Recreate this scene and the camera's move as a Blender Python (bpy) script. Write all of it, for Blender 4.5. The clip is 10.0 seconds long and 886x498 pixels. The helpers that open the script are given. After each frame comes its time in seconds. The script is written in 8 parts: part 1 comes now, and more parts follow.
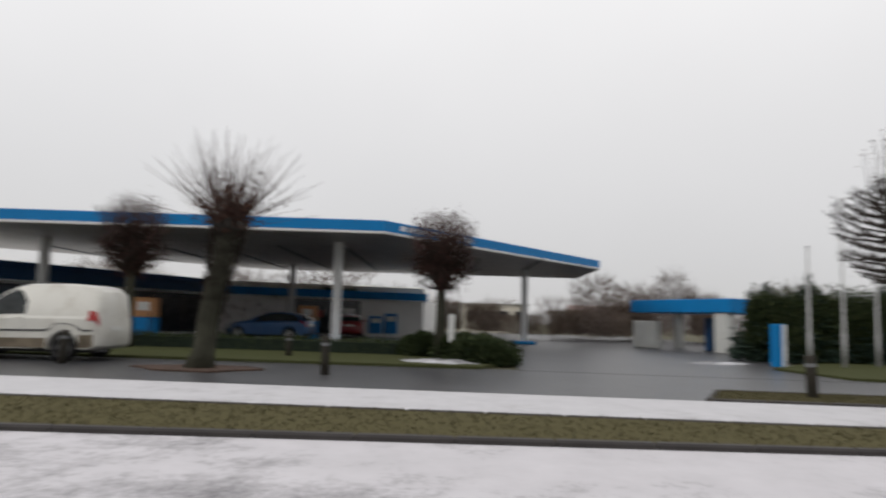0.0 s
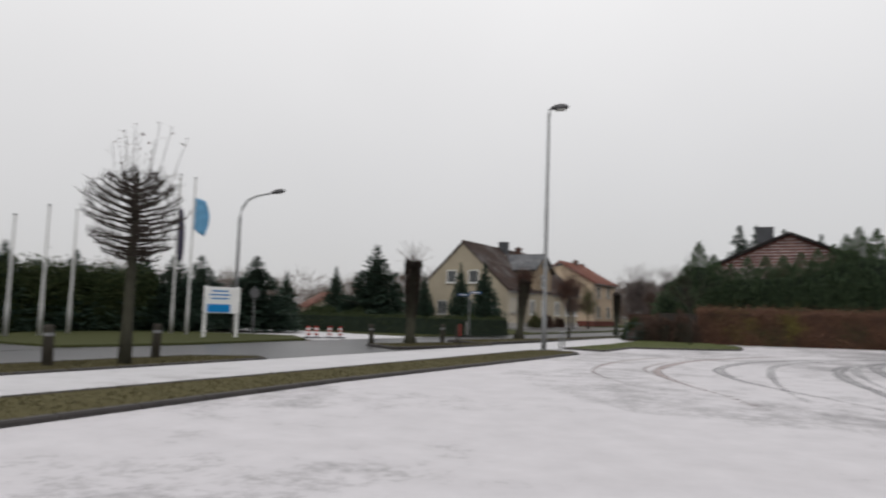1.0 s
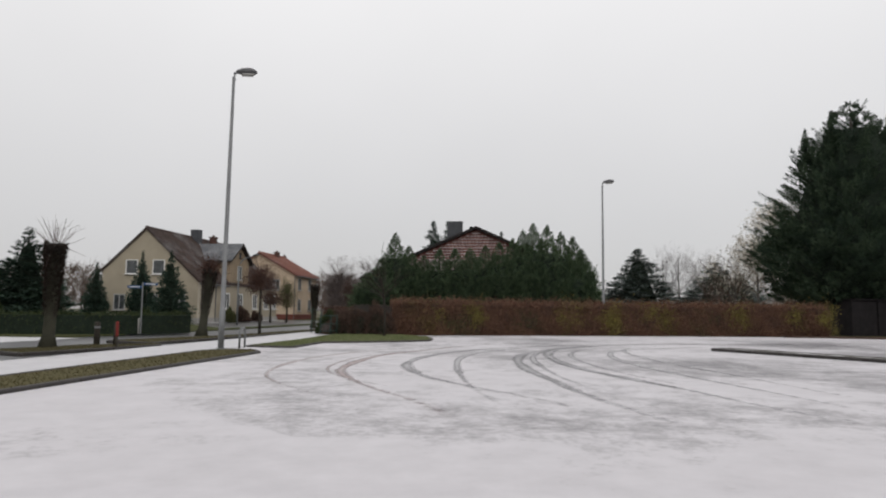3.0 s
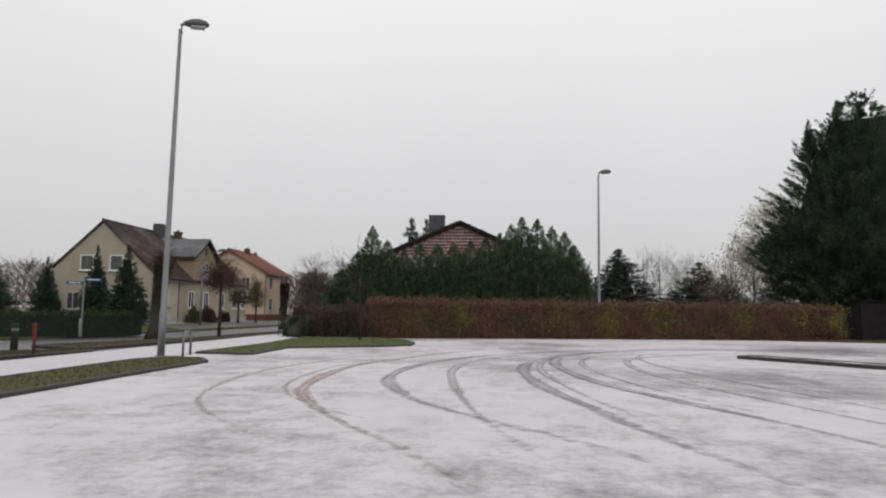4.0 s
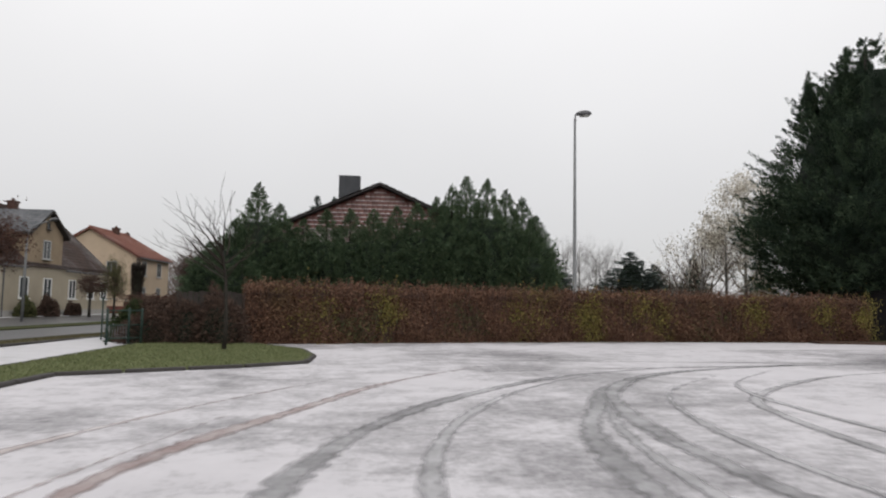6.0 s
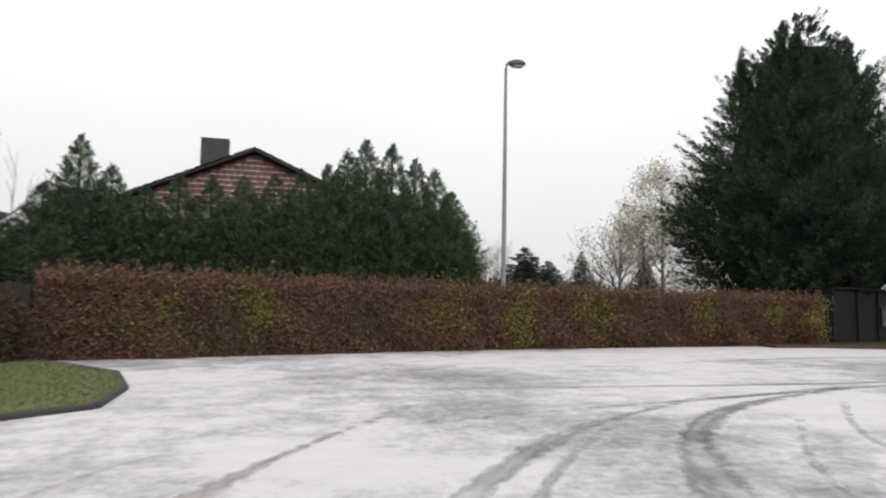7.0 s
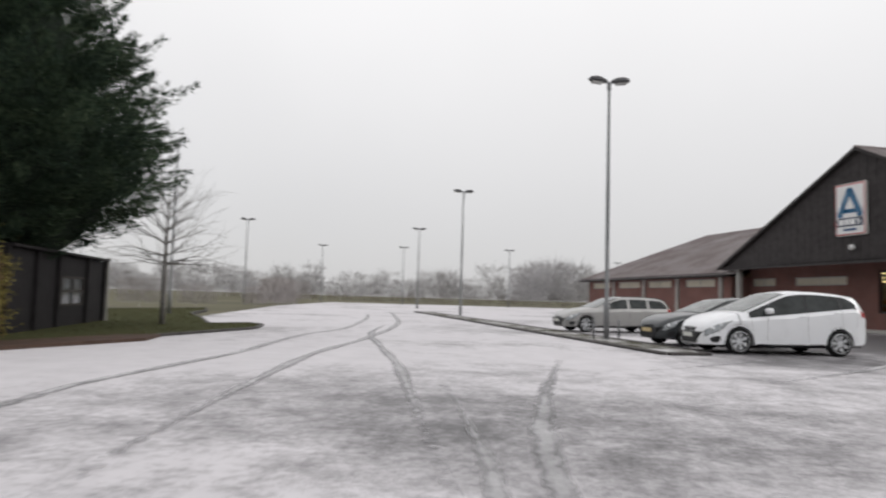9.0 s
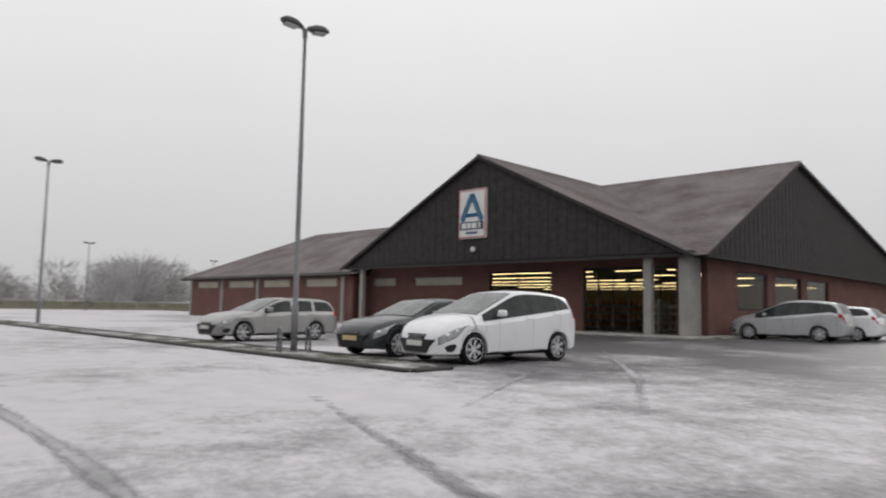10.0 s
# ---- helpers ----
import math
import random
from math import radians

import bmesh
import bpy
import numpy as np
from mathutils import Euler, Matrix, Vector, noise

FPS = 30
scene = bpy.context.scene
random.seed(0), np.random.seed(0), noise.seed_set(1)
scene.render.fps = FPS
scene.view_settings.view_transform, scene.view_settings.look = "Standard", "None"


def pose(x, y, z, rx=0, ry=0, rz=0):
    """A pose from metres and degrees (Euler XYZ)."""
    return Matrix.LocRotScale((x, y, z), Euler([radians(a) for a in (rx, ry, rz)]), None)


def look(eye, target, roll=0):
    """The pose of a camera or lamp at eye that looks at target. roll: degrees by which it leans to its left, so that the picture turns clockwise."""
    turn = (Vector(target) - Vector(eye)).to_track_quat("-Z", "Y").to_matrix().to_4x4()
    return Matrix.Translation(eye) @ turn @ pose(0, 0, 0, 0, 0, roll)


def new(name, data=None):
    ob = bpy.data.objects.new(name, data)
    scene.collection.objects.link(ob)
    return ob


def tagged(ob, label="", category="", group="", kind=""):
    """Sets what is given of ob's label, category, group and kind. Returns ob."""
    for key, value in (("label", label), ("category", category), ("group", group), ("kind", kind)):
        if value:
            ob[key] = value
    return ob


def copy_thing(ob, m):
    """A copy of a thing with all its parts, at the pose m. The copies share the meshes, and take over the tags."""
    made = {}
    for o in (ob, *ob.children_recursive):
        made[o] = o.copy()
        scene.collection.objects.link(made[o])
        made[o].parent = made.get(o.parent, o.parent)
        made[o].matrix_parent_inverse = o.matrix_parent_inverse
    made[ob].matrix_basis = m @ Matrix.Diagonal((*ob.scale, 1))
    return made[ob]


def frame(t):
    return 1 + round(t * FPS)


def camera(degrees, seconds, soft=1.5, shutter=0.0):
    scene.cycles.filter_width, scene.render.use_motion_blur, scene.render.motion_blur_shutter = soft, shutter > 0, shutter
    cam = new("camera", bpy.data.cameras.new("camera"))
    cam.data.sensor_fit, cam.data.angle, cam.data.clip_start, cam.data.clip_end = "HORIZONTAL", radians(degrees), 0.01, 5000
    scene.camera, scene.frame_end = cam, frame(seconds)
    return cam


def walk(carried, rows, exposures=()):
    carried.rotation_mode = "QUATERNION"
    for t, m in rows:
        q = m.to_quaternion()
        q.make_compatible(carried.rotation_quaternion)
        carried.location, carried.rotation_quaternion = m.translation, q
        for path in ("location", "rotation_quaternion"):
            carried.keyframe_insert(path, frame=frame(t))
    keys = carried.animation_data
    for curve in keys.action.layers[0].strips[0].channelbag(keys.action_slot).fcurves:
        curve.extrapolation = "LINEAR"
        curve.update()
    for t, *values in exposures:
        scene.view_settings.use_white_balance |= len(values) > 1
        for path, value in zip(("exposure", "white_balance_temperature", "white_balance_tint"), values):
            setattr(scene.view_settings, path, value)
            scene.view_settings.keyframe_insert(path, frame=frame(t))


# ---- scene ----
# ---------------- camera and its way ----------------
cam = camera(65.7, 10.0, soft=2.1, shutter=0.22)
ROWS = [
    (0, (2.055, -7.528, 1.196), (-7.89, -7.60, 2.231), 1.71),
    (0.2, (2.013, -8.095, 1.206), (-7.65, -5.72, 2.167), 2.12),
    (0.3, (1.950, -8.260, 1.206), (-7.37, -4.74, 2.123), 2.15),
    (0.4, (1.886, -8.382, 1.198), (-6.95, -3.78, 2.100), 1.95),
    (0.6, (1.784, -8.618, 1.195), (-5.70, -2.04, 2.085), 1.90),
    (0.8, (1.782, -8.823, 1.205), (-4.18, -0.84, 2.118), 1.71),
    (1, (1.802, -9.011, 1.200), (-2.72, -0.14, 2.120), 1.62),
    (1.5, (1.927, -8.939, 1.200), (-0.12, 0.80, 2.152), 1.55),
    (2, (2.013, -8.542, 1.205), (1.06, 1.37, 2.101), 0.60),
    (3.5, (1.509, -5.098, 1.202), (1.14, 4.85, 2.111), 0.74),
    (4, (1.303, -3.343, 1.208), (1.17, 6.61, 2.121), 0.82),
    (4.5, (1.115, -1.265, 1.197), (1.25, 8.69, 2.094), 0.80),
    (5, (0.903, 1.145, 1.199), (1.39, 11.09, 2.075), 0.74),
    (5.5, (0.838, 3.986, 1.203), (1.68, 13.92, 2.026), 0.80),
    (7, (1.295, 12.468, 1.202), (4.16, 22.02, 2.016), 1.04),
    (7.5, (2.242, 15.513, 1.190), (6.86, 24.35, 1.887), 1.25),
    (7.8, (2.899, 17.102, 1.198), (8.99, 25.00, 1.875), 2.10),
    (8, (3.442, 17.998, 1.195), (10.56, 24.99, 1.865), 2.30),
    (8.3, (4.648, 19.275, 1.203), (13.06, 24.64, 1.902), 2.00),
    (8.6, (6.098, 20.397, 1.210), (15.42, 23.94, 1.965), 1.76),
    (9, (8.021, 21.874, 1.197), (17.96, 22.68, 1.897), 1.69),
    (9.5, (10.437, 23.105, 1.190), (20.12, 20.73, 1.911), 1.32),
    (9.8, (12.139, 23.536, 1.192), (21.27, 19.54, 1.977), 1.19),
    (10, (13.279, 23.637, 1.194), (21.96, 18.74, 2.042), 1.12),
]
EXPOSURES = [(0, -0.03), (1.0, -0.08), (4.0, -0.06), (5.5, 0.0), (7.0, 0.35), (7.6, 0.5), (8.3, 0.5), (8.8, 0.2), (9.2, 0.0), (10, -0.08)]
walk(cam, [(t, look(e, g, r)) for t, e, g, r in ROWS], EXPOSURES)

# ---------------- overcast daylight ----------------
world = bpy.data.worlds.new("overcast_sky")
scene.world = world
world.use_nodes = True
wn, wl = world.node_tree.nodes, world.node_tree.links
sky = wn.new("ShaderNodeTexSky")
sky.sky_type, sky.sun_disc = "NISHITA", False
sky.sun_elevation, sky.sun_rotation = radians(22), radians(200)
geo = wn.new("ShaderNodeTexCoord")
sep = wn.new("ShaderNodeSeparateXYZ")
wl.new(geo.outputs["Generated"], sep.inputs[0])
ramp = wn.new("ShaderNodeValToRGB")
ramp.color_ramp.elements[0].position, ramp.color_ramp.elements[0].color = 0.0, (0.575, 0.57, 0.578, 1)
ramp.color_ramp.elements[1].position, ramp.color_ramp.elements[1].color = 0.55, (1.0, 0.99, 0.995, 1)
wl.new(sep.outputs["Z"], ramp.inputs[0])
cloud = wn.new("ShaderNodeTexNoise")
cloud.inputs["Scale"].default_value, cloud.inputs["Detail"].default_value = 2.2, 4
wl.new(geo.outputs["Generated"], cloud.inputs["Vector"])
cmap = wn.new("ShaderNodeMapRange")
cmap.inputs["To Min"].default_value, cmap.inputs["To Max"].default_value = 0.93, 1.05
wl.new(cloud.outputs["Fac"], cmap.inputs["Value"])
cmul = wn.new("ShaderNodeVectorMath")
cmul.operation = "SCALE"
wl.new(ramp.outputs["Color"], cmul.inputs[0])
wl.new(cmap.outputs["Result"], cmul.inputs["Scale"])
bg_sky, bg_cloud, add = wn.new("ShaderNodeBackground"), wn.new("ShaderNodeBackground"), wn.new("ShaderNodeAddShader")
bg_sky.inputs["Strength"].default_value, bg_cloud.inputs["Strength"].default_value = 0.004, 1.0
wl.new(sky.outputs["Color"], bg_sky.inputs["Color"])
wl.new(cmul.outputs["Vector"], bg_cloud.inputs["Color"])
wl.new(bg_sky.outputs[0], add.inputs[0])
wl.new(bg_cloud.outputs[0], add.inputs[1])
wl.new(add.outputs[0], wn["World Output"].inputs["Surface"])
sun = new("sun", bpy.data.lights.new("sun", "SUN"))
sun.data.energy, sun.data.angle, sun.data.color = 0.6, radians(25), (1, 0.97, 0.93)
sun.rotation_euler = (radians(60), 0, radians(20))


# ---------------- materials ----------------
def material(name, rough=0.7, metal=0.0, spec=0.5):
    m = bpy.data.materials.new(name)
    m.use_nodes = True
    b = m.node_tree.nodes["Principled BSDF"]
    b.inputs["Roughness"].default_value, b.inputs["Metallic"].default_value = rough, metal
    b.inputs["Specular IOR Level"].default_value = spec
    return m, m.node_tree.nodes, m.node_tree.links, b


def coords(n, l, scale=(1, 1, 1), kind="Object"):
    c, mp = n.new("ShaderNodeTexCoord"), n.new("ShaderNodeMapping")
    mp.inputs["Scale"].default_value = scale
    l.new(c.outputs[kind], mp.inputs["Vector"])
    return mp.outputs["Vector"]


def noise_tex(n, l, vec, scale, detail=4, rough=0.55):
    t = n.new("ShaderNodeTexNoise")
    t.inputs["Scale"].default_value, t.inputs["Detail"].default_value = scale, detail
    t.inputs["Roughness"].default_value = rough
    l.new(vec, t.inputs["Vector"])
    return t.outputs["Fac"]


def ramp_of(n, l, fac, stops):
    r = n.new("ShaderNodeValToRGB")
    while len(r.color_ramp.elements) < len(stops):
        r.color_ramp.elements.new(0.5)
    for e, (p, c) in zip(r.color_ramp.elements, stops):
        e.position, e.color = p, (*c, 1)
    l.new(fac, r.inputs[0])
    return r.outputs["Color"]


def mix(n, l, fac, a, b, mode="MIX"):
    x = n.new("ShaderNodeMix")
    x.data_type, x.blend_type = "RGBA", mode
    for sock, v in (("Factor", fac), ("A", a), ("B", b)):
        s = [i for i in x.inputs if i.name == sock and (i.type == ("VALUE" if sock == "Factor" else "RGBA"))][0]
        if isinstance(v, bpy.types.NodeSocket):
            l.new(v, s)
        elif sock == "Factor":
            s.default_value = v
        else:
            s.default_value = (*v, 1)
    return [o for o in x.outputs if o.type == "RGBA"][0]


def bump(n, l, b, height, strength=0.4, dist=0.02):
    k = n.new("ShaderNodeBump")
    k.inputs["Strength"].default_value, k.inputs["Distance"].default_value = strength, dist
    l.new(height, k.inputs["Height"])
    l.new(k.outputs["Normal"], b.inputs["Normal"])


def plain(name, col, rough=0.6, metal=0.0, vary=0.18, scale=6.0, grain=60.0, relief=0.15, kind="Object", spec=None):
    """A surface of one colour with stains at one scale and grain at another."""
    m, n, l, b = material(name, rough, metal, spec if spec is not None else (0.15 if rough > 0.55 else 0.4))
    v = coords(n, l, kind=kind)
    big, small = noise_tex(n, l, v, scale, 5), noise_tex(n, l, v, grain, 2)
    dark = tuple(c * (1 - vary) for c in col)
    light = tuple(min(1, c * (1 + vary * 0.6)) for c in col)
    c1 = ramp_of(n, l, big, [(0.3, dark), (0.7, light)])
    c2 = mix(n, l, small, c1, tuple(c * 0.8 for c in col))
    l.new(mix(n, l, 0.35, c1, c2), b.inputs["Base Color"])
    if relief:
        bump(n, l, b, small, relief, 0.01)
    return m


def foliage(name, cols, rough=0.75, clump=None, clump_scale=0.5, trans=0.15, cut=(0.52, 0.62)):
    """Leaves: each island its own tint, and wide patches of a second tint where clump is given."""
    m, n, l, b = material(name, rough, 0, 0.1)
    g = n.new("ShaderNodeNewGeometry")
    col = ramp_of(n, l, g.outputs["Random Per Island"], [(i / (len(cols) - 1), c) for i, c in enumerate(cols)])
    v = coords(n, l)
    if clump:
        f = noise_tex(n, l, v, clump_scale, 3)
        sharp = n.new("ShaderNodeMapRange")
        sharp.inputs["From Min"].default_value, sharp.inputs["From Max"].default_value = cut
        l.new(f, sharp.inputs["Value"])
        c2 = ramp_of(n, l, g.outputs["Random Per Island"], [(0, tuple(c * 0.6 for c in clump)), (1, clump)])
        col = mix(n, l, sharp.outputs["Result"], col, c2)
    l.new(col, b.inputs["Base Color"])
    return m


def snow_ground(name, under, lo, hi, patch=0.22, white=(0.80, 0.79, 0.81), grit=9.0, worn=(), wet=0.4, spec=0.2):
    """Thin snow with the ground showing through in worn patches; wet: how rough the bare ground is."""
    m, n, l, b = material(name, 0.75, 0, spec)
    v = coords(n, l, kind="Object")
    big, mid, fine = noise_tex(n, l, v, patch, 6, 0.6), noise_tex(n, l, v, 1.7, 6, 0.65), noise_tex(n, l, v, grit, 6, 0.75)
    s = n.new("ShaderNodeMath")
    s.operation = "MULTIPLY_ADD"
    l.new(fine, s.inputs[0])
    s.inputs[1].default_value = 0.45
    l.new(big, s.inputs[2])
    s2 = n.new("ShaderNodeMath")
    s2.operation = "MULTIPLY_ADD"
    l.new(mid, s2.inputs[0])
    s2.inputs[1].default_value = 0.4
    l.new(s.outputs[0], s2.inputs[2])
    total = s2.outputs[0]
    for (wx, wy), inner_r, outer_r, depth in worn:
        # traffic has worn the snow thin round this place
        dist, fall, sub = n.new("ShaderNodeVectorMath"), n.new("ShaderNodeMapRange"), n.new("ShaderNodeMath")
        dist.operation = "DISTANCE"
        l.new(v, dist.inputs[0])
        dist.inputs[1].default_value = (wx, wy, 0)
        fall.interpolation_type = "SMOOTHSTEP"
        fall.inputs["From Min"].default_value, fall.inputs["From Max"].default_value = inner_r, outer_r
        fall.inputs["To Min"].default_value, fall.inputs["To Max"].default_value = depth, 0.0
        l.new(dist.outputs["Value"], fall.inputs["Value"])
        sub.operation = "SUBTRACT"
        l.new(total, sub.inputs[0])
        l.new(fall.outputs["Result"], sub.inputs[1])
        total = sub.outputs[0]
    cover = n.new("ShaderNodeMapRange")
    cover.inputs["From Min"].default_value, cover.inputs["From Max"].default_value = lo, hi
    l.new(total, cover.inputs["Value"])
    asphalt = ramp_of(n, l, fine, [(0.3, tuple(c * 0.7 for c in under)), (0.7, under)])
    snow = ramp_of(n, l, mid, [(0.3, tuple(c * 0.86 for c in white)), (0.7, white)])
    l.new(mix(n, l, cover.outputs["Result"], asphalt, snow), b.inputs["Base Color"])
    r = n.new("ShaderNodeMapRange")
    r.inputs["To Min"].default_value, r.inputs["To Max"].default_value = wet, 0.85 if wet < 0.85 else wet
    l.new(cover.outputs["Result"], r.inputs["Value"])
    l.new(r.outputs["Result"], b.inputs["Roughness"])
    bump(n, l, b, fine, 0.35, 0.012)
    return m


M = {}
M["snow_lot"] = snow_ground("thin_snow_on_tarmac", (0.105, 0.10, 0.105), 0.61, 0.90, 0.16, (0.62, 0.60, 0.62), 9.0, [((27, 0), 9, 22, 0.31), ((8, 18), 1, 22, 0.09), ((40, 9), 4, 12, 0.25)])
M["snow_worn"] = snow_ground("worn_slush_on_tarmac", (0.085, 0.083, 0.087), 0.80, 1.10, 0.3, (0.66, 0.655, 0.68))
M["snow_path"] = snow_ground("snow_on_paving", (0.25, 0.235, 0.23), 0.5, 0.85, 0.22, (0.59, 0.58, 0.595))


def ragged(m):
    """Lets a strip thin out towards its edges, unevenly: u runs across it, v falls to nothing at its ends."""
    n, l = m.node_tree.nodes, m.node_tree.links
    b, out = n["Principled BSDF"], n["Material Output"]
    uv, sp, tri, nz, sm, rng_, cl, mx = [n.new("ShaderNode" + k) for k in ("UVMap", "SeparateXYZ", "Math", "TexNoise", "Math", "MapRange", "BsdfTransparent", "MixShader")]
    l.new(uv.outputs["UV"], sp.inputs[0])
    tri.operation = "PINGPONG"
    l.new(sp.outputs["X"], tri.inputs[0])
    tri.inputs[1].default_value = 0.5
    l.new(coords(n, l), nz.inputs["Vector"])
    nz.inputs["Scale"].default_value, nz.inputs["Detail"].default_value = 5.0, 6
    sm.operation = "MULTIPLY_ADD"
    l.new(nz.outputs["Fac"], sm.inputs[0])
    sm.inputs[1].default_value = 0.7
    ends = n.new("ShaderNodeMath")
    ends.operation = "MULTIPLY"
    l.new(tri.outputs[0], ends.inputs[0])
    l.new(sp.outputs["Y"], ends.inputs[1])
    l.new(ends.outputs[0], sm.inputs[2])
    rng_.inputs["From Min"].default_value, rng_.inputs["From Max"].default_value = 0.34, 0.72
    l.new(sm.outputs[0], rng_.inputs["Value"])
    l.new(rng_.outputs["Result"], mx.inputs["Fac"])
    l.new(cl.outputs[0], mx.inputs[1])
    l.new(b.outputs[0], mx.inputs[2])
    l.new(mx.outputs[0], out.inputs["Surface"])
    return m


M["track"] = ragged(snow_ground("slush_in_tyre_track", (0.085, 0.082, 0.085), 0.66, 1.25, 0.9, (0.60, 0.59, 0.605)))
M["track_red"] = ragged(snow_ground("slush_over_red_paving", (0.20, 0.105, 0.09), 0.66, 1.25, 0.9, (0.62, 0.59, 0.59)))
M["track_red_faint"] = ragged(snow_ground("faint_track_over_red_paving", (0.30, 0.21, 0.19), 0.62, 1.2, 0.9, (0.62, 0.59, 0.59)))
M["track_faint"] = ragged(snow_ground("faint_tyre_track", (0.20, 0.196, 0.20), 0.60, 1.22, 0.9, (0.58, 0.57, 0.585)))
M["asphalt"] = plain("wet_asphalt", (0.052, 0.052, 0.055), 0.36, 0, 0.25, 0.5, 40, 0.3)
M["verge"] = snow_ground("short_wet_grass", (0.115, 0.102, 0.052), 1.22, 1.4, 0.5, (0.55, 0.56, 0.52), wet=0.95, spec=0.04)
M["lawn"] = snow_ground("green_lawn", (0.145, 0.165, 0.08), 1.2, 1.45, 0.4, (0.5, 0.55, 0.45), wet=0.95, spec=0.04)
M["lawn_dull"] = snow_ground("dull_winter_lawn", (0.072, 0.078, 0.035), 1.2, 1.45, 0.4, (0.5, 0.55, 0.45), wet=0.95, spec=0.04)
M["field"] = plain("winter_field", (0.13, 0.122, 0.08), 0.9, 0, 0.35, 0.05, 3, 0.3)
M["leaf_litter"] = plain("wet_leaf_litter", (0.085, 0.055, 0.042), 0.8, 0, 0.4, 3, 30, 0.4)
M["bed_moss"] = snow_ground("dark_mossy_bed", (0.07, 0.066, 0.04), 0.84, 1.12, 0.8, (0.62, 0.61, 0.62), 11.0, wet=0.95, spec=0.04)
M["kerb"] = plain("wet_concrete_kerb", (0.095, 0.09, 0.085), 0.6, 0, 0.3, 2, 30, 0.2)
M["kerb_dark"] = plain("dark_wet_kerb", (0.055, 0.05, 0.048), 0.6, 0, 0.3, 2, 30, 0.2)
M["steel"] = plain("galvanised_steel", (0.205, 0.21, 0.215), 0.55, 0.25, 0.2, 3, 60, 0.05)
M["lamp_dark"] = plain("dark_lamp_housing", (0.10, 0.10, 0.105), 0.45, 0.2, 0.15, 6, 50, 0.05)
M["lamp_glass"] = plain("cloudy_lamp_cover", (0.45, 0.45, 0.43), 0.25, 0, 0.1, 6, 50, 0)
M["white_wall"] = plain("white_shop_wall", (0.85, 0.84, 0.81), 0.6, 0, 0.08, 0.7, 30, 0.05)
M["white_paint"] = plain("white_paint", (0.74, 0.74, 0.73), 0.4, 0, 0.08, 2, 30, 0.03)
M["dirty_white"] = plain("weathered_white_render", (0.62, 0.62, 0.59), 0.7, 0, 0.14, 0.7, 30, 0.1)
M["blue"] = plain("bright_blue_panel", (0.006, 0.20, 0.50), 0.45, 0, 0.1, 1, 30, 0.02, spec=0.2)
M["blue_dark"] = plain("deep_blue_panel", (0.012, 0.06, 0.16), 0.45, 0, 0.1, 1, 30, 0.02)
# On shop windows this cream stands in for interior light; on the house, boarding.
M["blind"] = plain("cream_window_pane", (0.50, 0.46, 0.37), 0.6, 0, 0.12, 2, 30, 0)
M["soffit"] = plain("grey_metal_soffit", (0.42, 0.40, 0.395), 0.4, 0.1, 0.15, 1, 20, 0.05)
M["dark"] = plain("black_plastic", (0.018, 0.018, 0.02), 0.5, 0, 0.2, 5, 60, 0.05)
M["timber_dark"] = plain("black_stained_timber", (0.048, 0.043, 0.043), 0.65, 0, 0.35, 3, 50, 0.3)
M["shed_black"] = plain("black_tarred_boards", (0.017, 0.015, 0.016), 0.7, 0, 0.4, 3, 50, 0.3)
M["timber_grey"] = plain("grey_weathered_timber", (0.06, 0.053, 0.048), 0.75, 0, 0.3, 3, 50, 0.3)
M["fence_grey"] = plain("grey_brown_fence_boards", (0.058, 0.05, 0.045), 0.8, 0, 0.3, 3, 50, 0.3)
M["concrete"] = plain("pale_concrete", (0.34, 0.33, 0.31), 0.75, 0, 0.2, 1.5, 40, 0.15)
M["render_beige"] = plain("beige_house_render", (0.37, 0.325, 0.25), 0.85, 0, 0.15, 0.6, 25, 0.15)
M["render_pale"] = plain("pale_patched_render", (0.47, 0.42, 0.335), 0.85, 0, 0.15, 0.6, 25, 0.15)
M["cream"] = plain("cream_painted_metal", (0.72, 0.67, 0.57), 0.6, 0, 0.1, 0.7, 30, 0.05)
M["render_peach"] = plain("peach_house_render", (0.53, 0.42, 0.315), 0.85, 0, 0.12, 0.6, 25, 0.15)
M["render_ochre"] = plain("ochre_dormer_cladding", (0.29, 0.225, 0.155), 0.8, 0, 0.2, 1, 25, 0.15)
M["plinth"] = plain("red_brown_plinth", (0.16, 0.06, 0.05), 0.8, 0, 0.2, 1, 25, 0.15)
M["chimney"] = plain("dark_slate_chimney", (0.075, 0.078, 0.085), 0.7, 0, 0.2, 3, 30, 0.2)
M["chimney_red"] = plain("sooty_brick_chimney", (0.10, 0.058, 0.048), 0.8, 0, 0.3, 4, 30, 0.3)
M["bark"] = plain("wet_bark", (0.042, 0.037, 0.032), 0.85, 0, 0.35, 5, 25, 0.6)
M["bark_green"] = plain("mossy_bark", (0.048, 0.047, 0.034), 0.85, 0, 0.35, 4, 25, 0.6)
M["twig_red"] = plain("reddish_twigs", (0.085, 0.056, 0.048), 0.85, 0, 0.3, 5, 25, 0.1)
M["twig_dark"] = plain("dark_trunk_growth", (0.034, 0.026, 0.021), 0.9, 0, 0.3, 5, 25, 0.1)
M["twig_ball"] = plain("dark_grey_brown_limbs", (0.045, 0.036, 0.031), 0.85, 0, 0.3, 5, 25, 0.1)
M["frame_grey"] = plain("dull_white_window_frame", (0.42, 0.42, 0.41), 0.5, 0, 0.12, 3, 30, 0.03)
M["twig_brown"] = plain("brown_scrub_twigs", (0.14, 0.108, 0.092), 0.9, 0, 0.3, 0.3, 25, 0.0)
